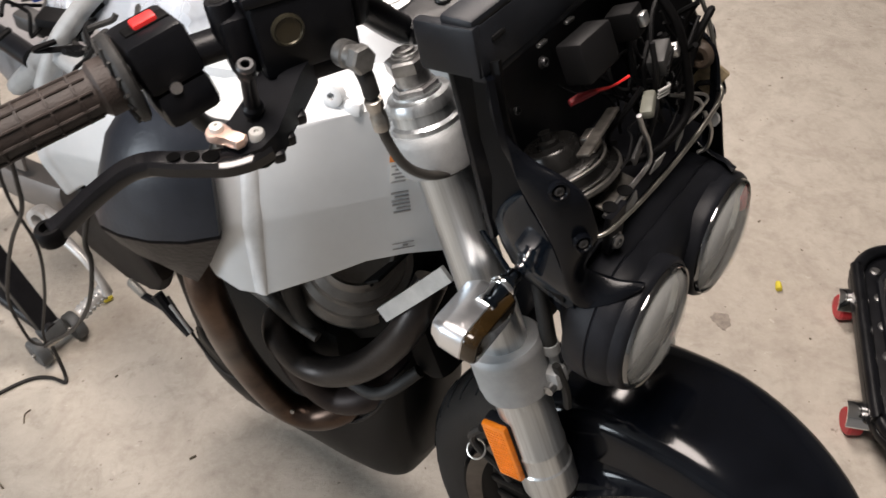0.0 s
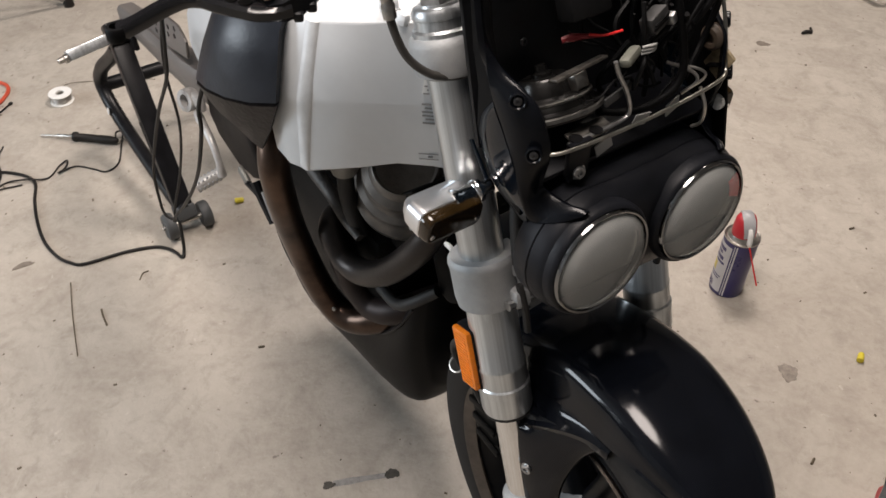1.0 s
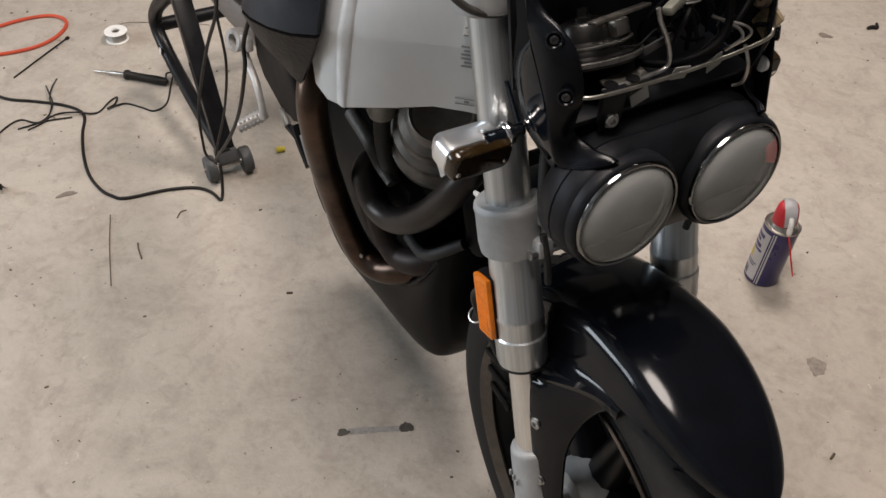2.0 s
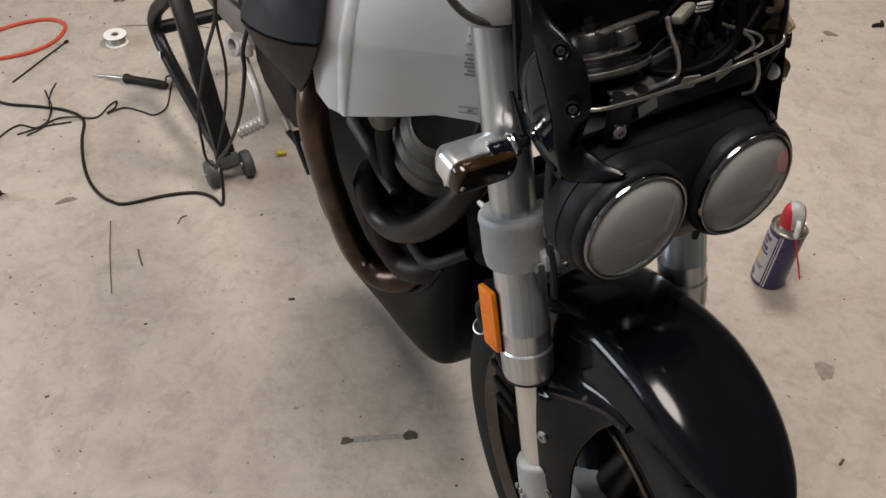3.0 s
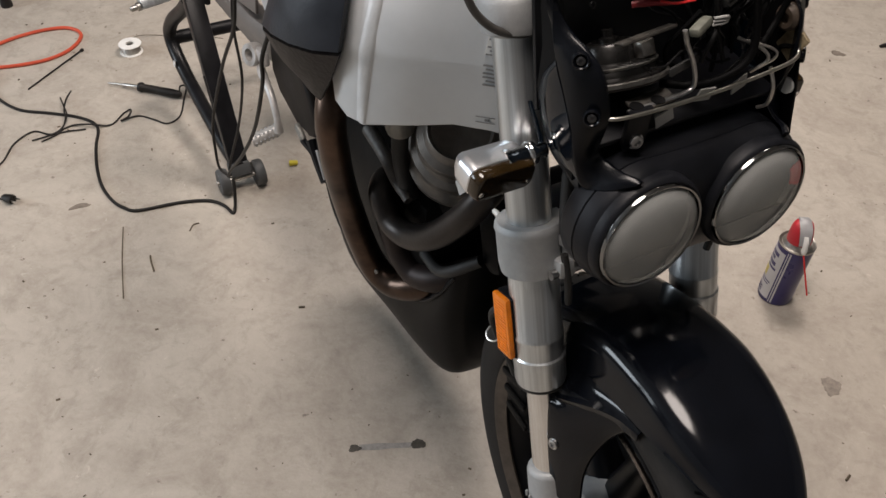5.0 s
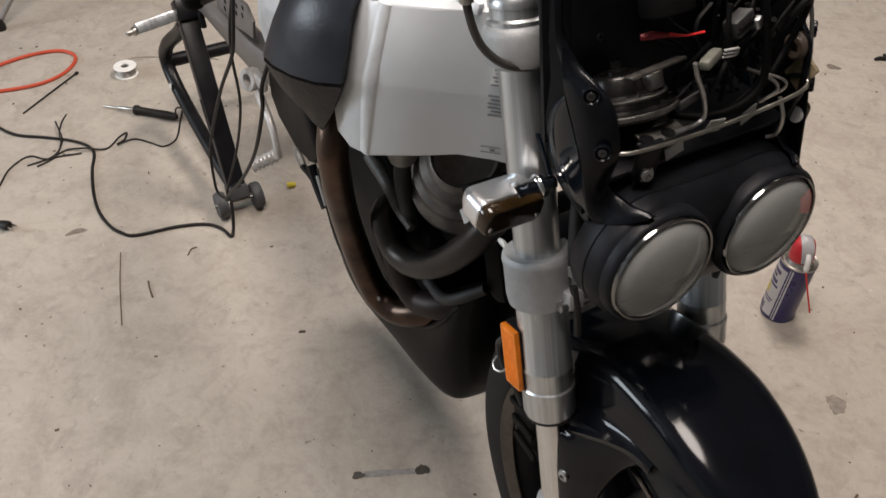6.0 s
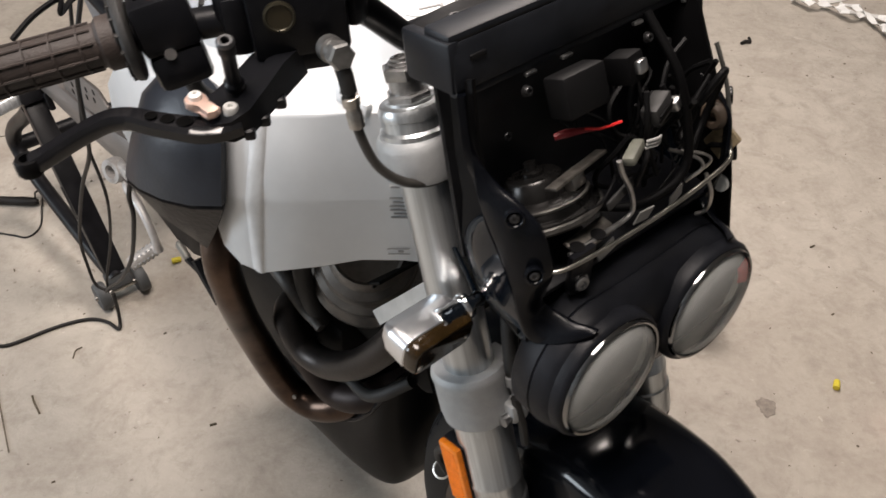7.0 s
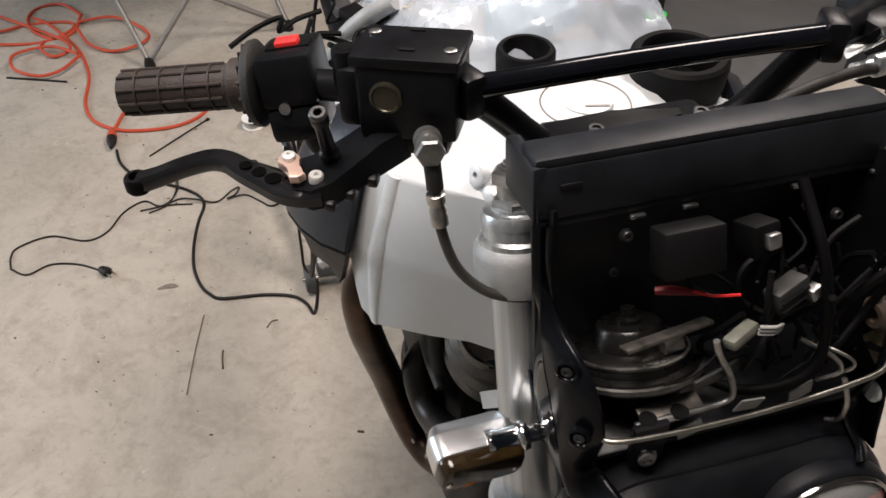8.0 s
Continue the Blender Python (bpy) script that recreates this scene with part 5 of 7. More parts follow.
part("plate_foot", box((0.034, 0.010, 0.018), (-0.712, -0.134, 0.413), (0, 25, 0), 0.006), ENGGREY, SIDEPLATE, "scraped grey casting")
EYE = part("footrest_eye", lathe([(0.011, -0.010), (0.019, -0.010), (0.020, -0.007), (0.020, 0.007), (0.019, 0.010), (0.011, 0.010), (0.011, -0.010)], (-0.880, -0.150, 0.470), (-0.60, -1.0, 0.70), seg=24, cap=False), PEDALM, BIKE, "bright cast footrest eye")
part("eye_arm", box((0.045, 0.014, 0.026), (-0.855, -0.142, 0.478), (0, -10, 0), 0.006), PEDALM, EYE)
PEDAL = part("brake_pedal", tube([(-0.862, -0.145, 0.455), (-0.845, -0.148, 0.450), (-0.800, -0.150, 0.435), (-0.775, -0.152, 0.405), (-0.772, -0.152, 0.380)], [0.007, 0.008, 0.0065, 0.006, 0.008], seg=10), PEDALM, BIKE, "silver brake pedal")
TOE = part("pedal_toe", tube([(-0.790, -0.195, 0.362), (-0.785, -0.150, 0.376)], 0.0105, seg=16, curve=False), PEDALM, PEDAL, "knurled pedal toe piece")
for k in range(6):
    for a in range(0, 360, 60):
        c = Vector((-0.790, -0.195, 0.362)).lerp(Vector((-0.785, -0.150, 0.376)), (k + 0.6) / 6.2)
        part("knurl", box((0.004, 0.004, 0.004), c + Vector((0.0105 * math.cos(radians(a)), 0, 0.0105 * math.sin(radians(a)))), (0, -a, 0), 0.001, 1), CASTALU, TOE)
part("link_rod", tube([(-0.700, -0.134, 0.405), (-0.670, -0.134, 0.410), (-0.640, -0.134, 0.412)], 0.006, seg=8), SATIN, BIKE)
part("link_arm", tube([(-0.655, -0.136, 0.440), (-0.635, -0.136, 0.415), (-0.605, -0.136, 0.390)], [0.009, 0.008, 0.007], seg=8), SATIN, BIKE)
part("breather_wire", tube([(-0.630, -0.134, 0.450), (-0.608, -0.134, 0.401), (-0.588, -0.134, 0.365), (-0.570, -0.134, 0.347), (-0.548, -0.132, 0.334), (-0.520, -0.120, 0.332)], 0.0022, seg=7), RUBBER, BIKE)
part("bright_strip", box((0.004, 0.004, 0.048), (-0.607, -0.140, 0.425), (0, -35, 0), 0.001), CASTALU, BIKE)


# handlebar and controls
def bar_half(side):
    return mirrored([(-0.222, 0.0, 0.958), (-0.222, 0.055, 0.958), (-0.221, 0.078, 0.966), (-0.222, 0.118, 1.004), (-0.226, 0.140, 1.014), (-0.250, 0.185, 1.010), (-0.296, 0.255, 0.998), (-0.329, 0.347, 0.986)], side)


BAR = part("handlebar", tube(bar_half(-1)[::-1] + bar_half(1)[1:], 0.0108, seg=16), SATIN, BIKE, "black handlebar")
part("crossbar", tube([(-0.215, -0.136, 1.022), (-0.218, 0.0, 1.022), (-0.215, 0.136, 1.022)], 0.0082, seg=16), GLOSS, BAR, "gloss black crossbar")
for side in SIDES:
    part("crossbar_clamp", box((0.030, 0.018, 0.032), (-0.220, side * 0.134, 1.018), (0, 0, side * -20), 0.005), SATIN, BAR)


def grip(side):
    a, b = Vector((-0.299, side * 0.262, 0.997)), Vector((-0.329, side * 0.350, 0.986))
    L = (b - a).length
    g = part("grip", lathe([(0.011, 0.0), (0.0185, 0.0), (0.0185, 0.012), (0.0152, 0.015), (0.0152, L - 0.006), (0.0145, L - 0.001), (0.011, L)], a, b, seg=30), GRIPR, BAR, "worn brown-black ribbed throttle grip")
    m = frame_axis(a, b)
    for k in range(10):
        t = 2 * math.pi * k / 10
        part("grip_rib", tube([m @ Vector((0.0157 * math.cos(t), 0.0157 * math.sin(t), h)) for h in (0.017, L * 0.5, L - 0.002)], 0.0011, seg=6, curve=False), GRIPR, g)
    for k in range(4):
        h = 0.026 + (L - 0.034) * k / 3.4
        part("grip_ring", lathe([(0.0150, h - 0.001), (0.0166, h - 0.0006), (0.0166, h + 0.0006), (0.0150, h + 0.001)], a, b, seg=30, cap=False), GRIPR, g)
    fl = part("grip_flange", lathe([(0.0185, 0.001), (0.0275, 0.0), (0.0295, -0.002), (0.0300, -0.006), (0.0275, -0.008), (0.011, -0.008)], a, b, seg=40), RUBBER, g)
    for k in range(16):
        t = 2 * math.pi * k / 16
        p, q = m @ Vector((0.0195 * math.cos(t), 0.0195 * math.sin(t), 0.0015)), m @ Vector((0.0280 * math.cos(t + 0.2), 0.0280 * math.sin(t + 0.2), 0.0005))
        part("flange_rib", tube([p, q], 0.0014, seg=5, curve=False), RUBBER, fl)
    return g


for side in SIDES:
    grip(side)

SW = Matrix.Translation((-0.290, -0.2325, 0.9960)) @ Euler((radians(10), radians(-12), radians(-19))).to_matrix().to_4x4()
SWITCH = part("switch_housing", box((0.054, 0.040, 0.036), (0.0, 0, 0.011), bevel=0.005, m=SW), SATIN, BAR, "black throttle switch housing")
part("housing_half", box((0.050, 0.038, 0.026), (0.002, 0, -0.019), bevel=0.006, m=SW), SATIN, SWITCH)
part("red_button", box((0.011, 0.016, 0.007), (0.004, 0.002, 0.031), (0, 10, 0), 0.0015, m=SW), RED, SWITCH, "red rocker button")
part("button_bezel", box((0.016, 0.030, 0.003), (0.002, 0.002, 0.029), bevel=0.001, m=SW), DARK, SWITCH)
part("housing_screw", lathe([(0.004, 0), (0.004, 0.002), (0.002, 0.002)], SW @ Vector((0.0265, -0.004, -0.006)), SW @ Vector((1, -0.004, -0.006)), seg=12), BOLT, SWITCH)
part("cable_boot", tube([SW @ Vector((0.0, 0.0, -0.03)), SW @ Vector((-0.004, 0.004, -0.05)), SW @ Vector((-0.03, 0.02, -0.075))], 0.006, seg=10), RUBBER, SWITCH)

MCM = Matrix.Translation((-0.236, -0.162, 1.0095)) @ Euler((radians(3), radians(-4), radians(-28))).to_matrix().to_4x4()
MC = part("master_cylinder", box((0.048, 0.065, 0.050), (0, 0, 0.004), bevel=0.004, m=MCM), SATIN, BAR, "black brake master cylinder")
part("bar_clamp", box((0.030, 0.020, 0.042), (-0.002, -0.040, 0.000), bevel=0.006, m=MCM), SATIN, MC)
part("pump_bore", box((0.036, 0.060, 0.018), (0.002, -0.004, -0.026), bevel=0.006, m=MCM), SATIN, MC)
LID = part("lid", box((0.050, 0.070, 0.008), (0, 0, 0.0325), bevel=0.002, m=MCM), SATIN, MC, "scuffed black reservoir lid")
for x, y in ((0.010, 0.027), (-0.012, -0.027)):
    part("lid_screw", lathe([(0.0042, 0), (0.0042, 0.001), (0.0030, 0.0016), (0.0012, 0.0016)], MCM @ Vector((x, y, 0.0366)), MCM @ Vector((x, y, 1.0)), seg=14), BOLT, LID)
for k in range(2):
    part("lid_mark", box((0.003, 0.010, 0.0006), (0.012 - 0.03 * k, 0.0, 0.0372), bevel=0, m=MCM), BOX, LID)
GL = part("sight_glass", lathe([(0.0105, -0.001), (0.0105, 0.0025), (0.0090, 0.0032), (0.0082, 0.0018), (0.0, 0.0018)], MCM @ Vector((0.0240, -0.012, 0.010)), MCM @ Vector((1.0, -0.012, 0.010)), seg=28, cap=False), shade("sight_ring", (0.05, 0.045, 0.03), 0.35, metal=0.6), MC, "round brown sight glass")
part("sight_window", lathe([(0.0082, 0.0020), (0.0, 0.0022)], MCM @ Vector((0.0240, -0.012, 0.010)), MCM @ Vector((1.0, -0.012, 0.010)), seg=24, cap=False), shade("old_fluid", (0.028, 0.022, 0.010), 0.15), GL)
part("mirror_boss", lathe([(0.0052, 0.010), (0.0085, 0.010), (0.0090, 0.008), (0.0090, -0.016), (0.006, -0.016)], MCM @ Vector((0.000, -0.045, 0.020)), MCM @ Vector((0.000, -0.045, 1.0)), seg=20), SATIN, MC)
part("boss_hole", lathe([(0.0052, 0.0101), (0.0, 0.0101)], MCM @ Vector((0.000, -0.045, 0.0202)), MCM @ Vector((0.000, -0.045, 1.0)), seg=16, cap=False), DARK, MC)


def lever(side):
    """Lever with its bracket; side -1 is the brake."""
    k = -side
    def P(x, y, z):
        return Vector((x, -k * y, z))
    br = part("lever_bracket", loft([[P(x + 0.008, y, z + h), P(x - 0.008, y, z + h), P(x - 0.009, y, z - h), P(x + 0.009, y, z - h)] for x, y, z, h in ((-0.226, 0.170, 0.986, 0.011), (-0.219, 0.190, 0.982, 0.012), (-0.212, 0.209, 0.976, 0.010), (-0.206, 0.226, 0.970, 0.009), (-0.207, 0.240, 0.967, 0.0075), (-0.215, 0.250, 0.966, 0.006))]), SATIN, BAR, "black lever bracket", 50)
    part("bracket_web", loft([[P(x + 0.006, y, z + 0.004), P(x - 0.016, y, z + 0.004), P(x - 0.016, y, z - 0.006), P(x + 0.006, y, z - 0.006)] for x, y, z in ((-0.226, 0.196, 0.985), (-0.222, 0.212, 0.979), (-0.219, 0.232, 0.972), (-0.221, 0.246, 0.968))]), SATIN, br, "", 40)
    for x, y, z in ((-0.209, 0.198, 0.9685), (-0.204, 0.214, 0.9640), (-0.200, 0.228, 0.9615)):
        part("bracket_tooth", box((0.010, 0.008, 0.009), P(x, y, z), (0, 12, -28 * k), 0.002), SATIN, br)
    if side < 0:
        post = part("post", lathe([(0.0068, 0.0), (0.0068, 0.004), (0.0050, 0.006), (0.0046, 0.031), (0.0058, 0.033), (0.0060, 0.040), (0.0048, 0.0425), (0.0026, 0.0425), (0.0024, 0.037)], (-0.222, -0.2225, 0.983), (0.03, -0.36, 1.90), seg=20), SATIN, br, "black post with a hollow top")
        part("post_ring", lathe([(0.0059, 0.0400), (0.0060, 0.0418), (0.0048, 0.0432), (0.0030, 0.0432), (0.0028, 0.0400)], (-0.222, -0.2225, 0.983), (0.03, -0.36, 1.90), seg=20, cap=False), DULLBOLT, post, "dull worn steel rim")
    body = [(-0.203, 0.231, 0.967), (-0.208, 0.243, 0.966), (-0.216, 0.254, 0.965), (-0.226, 0.264, 0.966), (-0.238, 0.276, 0.968), (-0.249, 0.286, 0.970), (-0.257, 0.298, 0.969), (-0.264, 0.316, 0.962), (-0.269, 0.334, 0.954), (-0.2725, 0.348, 0.949)]
    wide = [0.008, 0.0105, 0.0105, 0.0095, 0.0085, 0.0075, 0.0068, 0.0062, 0.006, 0.0075]
    line = smooth_line([P(*p) for p in body], 5)
    rings = []
    for i, p in enumerate(line):
        d = (line[min(i + 1, len(line) - 1)] - line[max(i - 1, 0)]).normalized()
        s = d.cross(Vector((0, 0, 1))).normalized()
        u = s.cross(d)
        w = float(np.interp(i / (len(line) - 1) * 9, range(10), wide))
        h = 0.0058
        rings.append([p + s * w * a + u * h * c for a, c in ((1, 0.55), (0.7, 1), (-0.7, 1), (-1, 0.55), (-1, -0.55), (-0.7, -1), (0.7, -1), (1, -0.55))])
    lv = part("lever", loft(rings), shade("black_anodised", (0.006, 0.006, 0.007), 0.17, vary=0.3, rough_vary=0.05), BAR, "black shorty lever", 40)
    part("lever_ball", lathe([(0.0, -0.0062), (0.0075, -0.006), (0.0088, -0.004), (0.0088, 0.004), (0.0075, 0.006), (0.005, 0.006), (0.0045, 0.001)], P(-0.2725, 0.350, 0.949), P(-0.2725, 0.350, 1.949), seg=24), DARK, lv)
    for (x, y, z), r in (((-0.2375, 0.2765, 0.9745), 0.0034), ((-0.2305, 0.2690, 0.9725), 0.0040), ((-0.2225, 0.2610, 0.9715), 0.0046)):
        part("lever_hole", lathe([(r * 1.25, -0.0002), (r * 1.2, 0.0006), (0, 0.0005)], P(x, y, z), P(x, y, z + 1), seg=16, cap=False), HOLE, lv)
    m = Matrix.Translation(P(-0.222, 0.2480, 0.9790)) @ Euler((0, 0, radians(8 * k))).to_matrix().to_4x4()
    ad = part("adjuster", plate(arc((-0.006, 0), 0.0088, 35, 325, 12) + [(0.004, -0.0036), (0.011, -0.0042), (0.0165, -0.0062), (0.019, 0.0), (0.0165, 0.0062), (0.011, 0.0042), (0.004, 0.0036)], 0.007, m @ Matrix.Scale(0.84, 4), 0.0012), COPPER, lv, "copper-coloured lever adjuster")
    part("adjuster_bolt", lathe([(0.0045, 0.0), (0.0045, 0.003), (0.0035, 0.0038), (0.0015, 0.0038), (0.0012, 0.002)], m @ Vector((-0.005, 0, 0.003)), m @ Vector((-0.005, 0, 1)), seg=14), SCREW, ad)
    part("pivot_screw", lathe([(0.0050, -0.002), (0.0050, 0.003), (0.0042, 0.0040), (0.0018, 0.0040), (0.0014, 0.002)], P(-0.208, 0.2345, 0.9765), P(-0.16, 0.2345, 1.97), seg=18), SCREW, lv, "bright pivot screw")
    return lv


for side in SIDES:
    lever(side)
part("clutch_body", box((0.034, 0.040, 0.034), (-0.232, 0.190, 1.003), (0, 0, 10), 0.008), SATIN, BAR, "black clutch lever mount")
part("clutch_adjuster", lathe([(0.005, 0), (0.0085, 0.002), (0.0085, 0.014), (0.006, 0.016), (0.006, 0.030)], (-0.205, 0.180, 0.998), (-0.19, -0.8, 0.90), seg=16), ALU, BAR, "bright cable adjuster")
part("choke_lever", box((0.010, 0.008, 0.038), (-0.212, 0.160, 1.012), (0, 40, 10), 0.002), CHROME, BAR)
CABLE = part("clutch_cable", tube([(-0.203, 0.170, 0.996), (-0.192, 0.130, 1.002), (-0.180, 0.08, 1.000), (-0.168, 0.03, 0.988), (-0.160, 0.0, 0.972), (-0.165, -0.01, 0.95)], 0.0042, seg=10), RUBBER, BIKE, "black ribbed clutch cable")
CASE = part("left_switch", box((0.05, 0.042, 0.056), (-0.290, 0.2325, 0.996), (-10, -12, 19), 0.006), SATIN, BAR, "black left switch housing")

BANJOM = shade("dull_fitting_steel", (0.24, 0.24, 0.235), 0.42, metal=0.9, vary=0.3, scale=70)
HOSE = part("brake_hose", tube([(-0.1760, -0.166, 0.990), (-0.1730, -0.1650, 0.972), (-0.1690, -0.1620, 0.945), (-0.1620, -0.1530, 0.918), (-0.1540, -0.135, 0.900), (-0.1490, -0.112, 0.893), (-0.150, -0.09, 0.893)], 0.0036, seg=12), shade("grey_brake_hose", (0.035, 0.033, 0.030), 0.5, vary=0.25, scale=60), BIKE, "grey-black brake hose")
part("hose_ferrule", lathe([(0.0045, 0.0), (0.0062, 0.001), (0.0062, 0.007), (0.0050, 0.008), (0.0050, 0.012), (0.0058, 0.013), (0.0058, 0.024), (0.0045, 0.025)], (-0.1738, -0.1655, 0.977), (-0.157, -0.154, 0.86), seg=16), STEEL, HOSE, "crimped steel ferrule")
BANJO = part("banjo_bolt", lathe([(0.0088, -0.010), (0.0090, -0.008), (0.0090, -0.002), (0.0074, -0.001), (0.0074, 0.004), (0.0086, 0.005), (0.0086, 0.007)], (-0.187, -0.166, 1.004), (0.6, -0.30, 1.15), seg=24), BANJOM, HOSE, "steel banjo fitting")
part("banjo_head", lathe([(0.0094, 0.006), (0.0096, 0.0072), (0.0096, 0.0125), (0.0082, 0.0142), (0.0, 0.0144)], (-0.187, -0.166, 1.004), (0.6, -0.30, 1.15), seg=6), BANJOM, BANJO, "", 25)
part("banjo_neck", tube([(-0.181, -0.166, 1.000), (-0.176, -0.166, 0.990), (-0.1740, -0.1655, 0.980)], 0.0056, seg=12), RUBBER, HOSE)

# ---- things on the floor ----
def cord(name, pts, r, material, label, category, z=None, step=6):
    line = [(*p, z if z is not None else r) if len(p) == 2 else p for p in pts]
    return tagged(link_mesh(name, tube(line, r, seg=8, step=step), material), label, category)


# spray can
can = thing("spray_can", "blue and white spray can with a red straw cap", "spray can", pose(0.449, 1.079, 0, 0, 0, -6))
body = part("body", lathe([(0.031, 0.0), (0.0335, 0.002), (0.0340, 0.005), (0.0340, 0.142), (0.0335, 0.145)], (0, 0, 0), (0, 0, 1), seg=48), CANBLUE, can, "dark blue printed can body")
part("shoulder", lathe([(0.0335, 0.1440), (0.0350, 0.1455), (0.0350, 0.1480), (0.0335, 0.1495), (0.0310, 0.1485), (0.0290, 0.1470), (0.0270, 0.1500), (0.0215, 0.1560), (0.0205, 0.1600), (0.012, 0.161)], (0, 0, 0), (0, 0, 1), seg=48), STEEL, can, "bare steel can shoulder")


def wrap(a0, a1, z0, z1, material, label="", lift=0.0004, name="print"):
    n = max(2, int(abs(a1 - a0) / 5))
    inner = [[Vector((0.0340 * math.cos(radians(a0 + (a1 - a0) * k / n)), 0.0340 * math.sin(radians(a0 + (a1 - a0) * k / n)), z)) for k in range(n + 1)] for z in (z0 * 0.86, z1 * 0.86)]
    bm = shell(inner, 0.0002)
    ob = part(name, bm, material, body, label)
    ob.scale = (1 + lift / 0.034, 1 + lift / 0.034, 1)
    return ob


wrap(-208, -108, 0.012, 0.156, CANWHITE, "pale printed panel")
wrap(-103, -100, 0.006, 0.164, CANWHITE)
wrap(-96, -91, 0.006, 0.164, CANWHITE)
wrap(-200, -150, 0.066, 0.092, CANYEL, "", 0.0007)
for a0, a1, z0, z1 in ((-200, -128, 0.136, 0.146), (-196, -140, 0.124, 0.132), (-180, -128, 0.108, 0.118), (-165, -120, 0.097, 0.103), (-200, -172, 0.107, 0.117), (-205, -120, 0.057, 0.060), (-205, -125, 0.050, 0.053)):
    wrap(a0, a1, z0, z1, CANBLUE, "", 0.0007, "print_bar")
for k in range(9):
    wrap(-178 + 4 * k, -176 + 4 * k, 0.016, 0.036, CANBLUE, "", 0.0007, "print_bar")
CAPM = pose(0, 0, 0, 0, 0, 30)
cap = part("straw_cap", loft([[CAPM @ Vector((x * w, y * d + o, z)) for x, y in arc((0, 0), 1, 0, 360, 19)[:-1]] for z, w, d, o in ((0.152, 0.0235, 0.0225, 0.0), (0.160, 0.0238, 0.0225, 0.0), (0.174, 0.0225, 0.0200, 0.003), (0.186, 0.0205, 0.0165, 0.006), (0.193, 0.0170, 0.0125, 0.008), (0.196, 0.010, 0.007, 0.008))]), CAPRED, can, "red folding straw cap", 60)
part("cap_strip", loft([[CAPM @ Vector((-w, y, z)), CAPM @ Vector((w, y, z)), CAPM @ Vector((w * 0.9, y + 0.003, z + 0.0025)), CAPM @ Vector((-w * 0.9, y + 0.003, z + 0.0025))] for y, z, w in ((-0.0245, 0.160, 0.0105), (-0.0215, 0.170, 0.0110), (-0.0165, 0.180, 0.0120), (-0.0090, 0.1905, 0.0125), (0.004, 0.1975, 0.0120), (0.014, 0.1960, 0.010), (0.020, 0.189, 0.008))]), shade("grey_trigger_plastic", (0.34, 0.34, 0.35), 0.4, vary=0.1), cap, "grey trigger strip", 60)
part("nozzle", tube([CAPM @ Vector((0.0, -0.020, 0.180)), CAPM @ Vector((0.0, -0.027, 0.170)), CAPM @ Vector((0.0, -0.032, 0.154)), CAPM @ Vector((0.0, -0.033, 0.148))], [0.0040, 0.0050, 0.0056, 0.0036], seg=12), WHITEP, cap, "white nozzle")
part("straw", tube([CAPM @ Vector((0.0, -0.033, 0.150)), (0.034, -0.034, 0.110), (0.054, -0.040, 0.065)], 0.0016, seg=8), RED, cap, "thin red straw")

# paddock stand: bent tubes, a pin with its cradle, and casters
stand = thing("paddock_stand", "black steel paddock stand on small grey casters", "paddock stand", pose(0.267, 0.318, 0, 0, 0, -38))


def flat_bar(a, b, w, t, name, material=STANDM, label=""):
    m = frame_axis(a, b)
    L = (Vector(b) - Vector(a)).length
    return part(name, box((w, t, L), (0, 0, L / 2), bevel=0.004, m=m), material, stand, label)


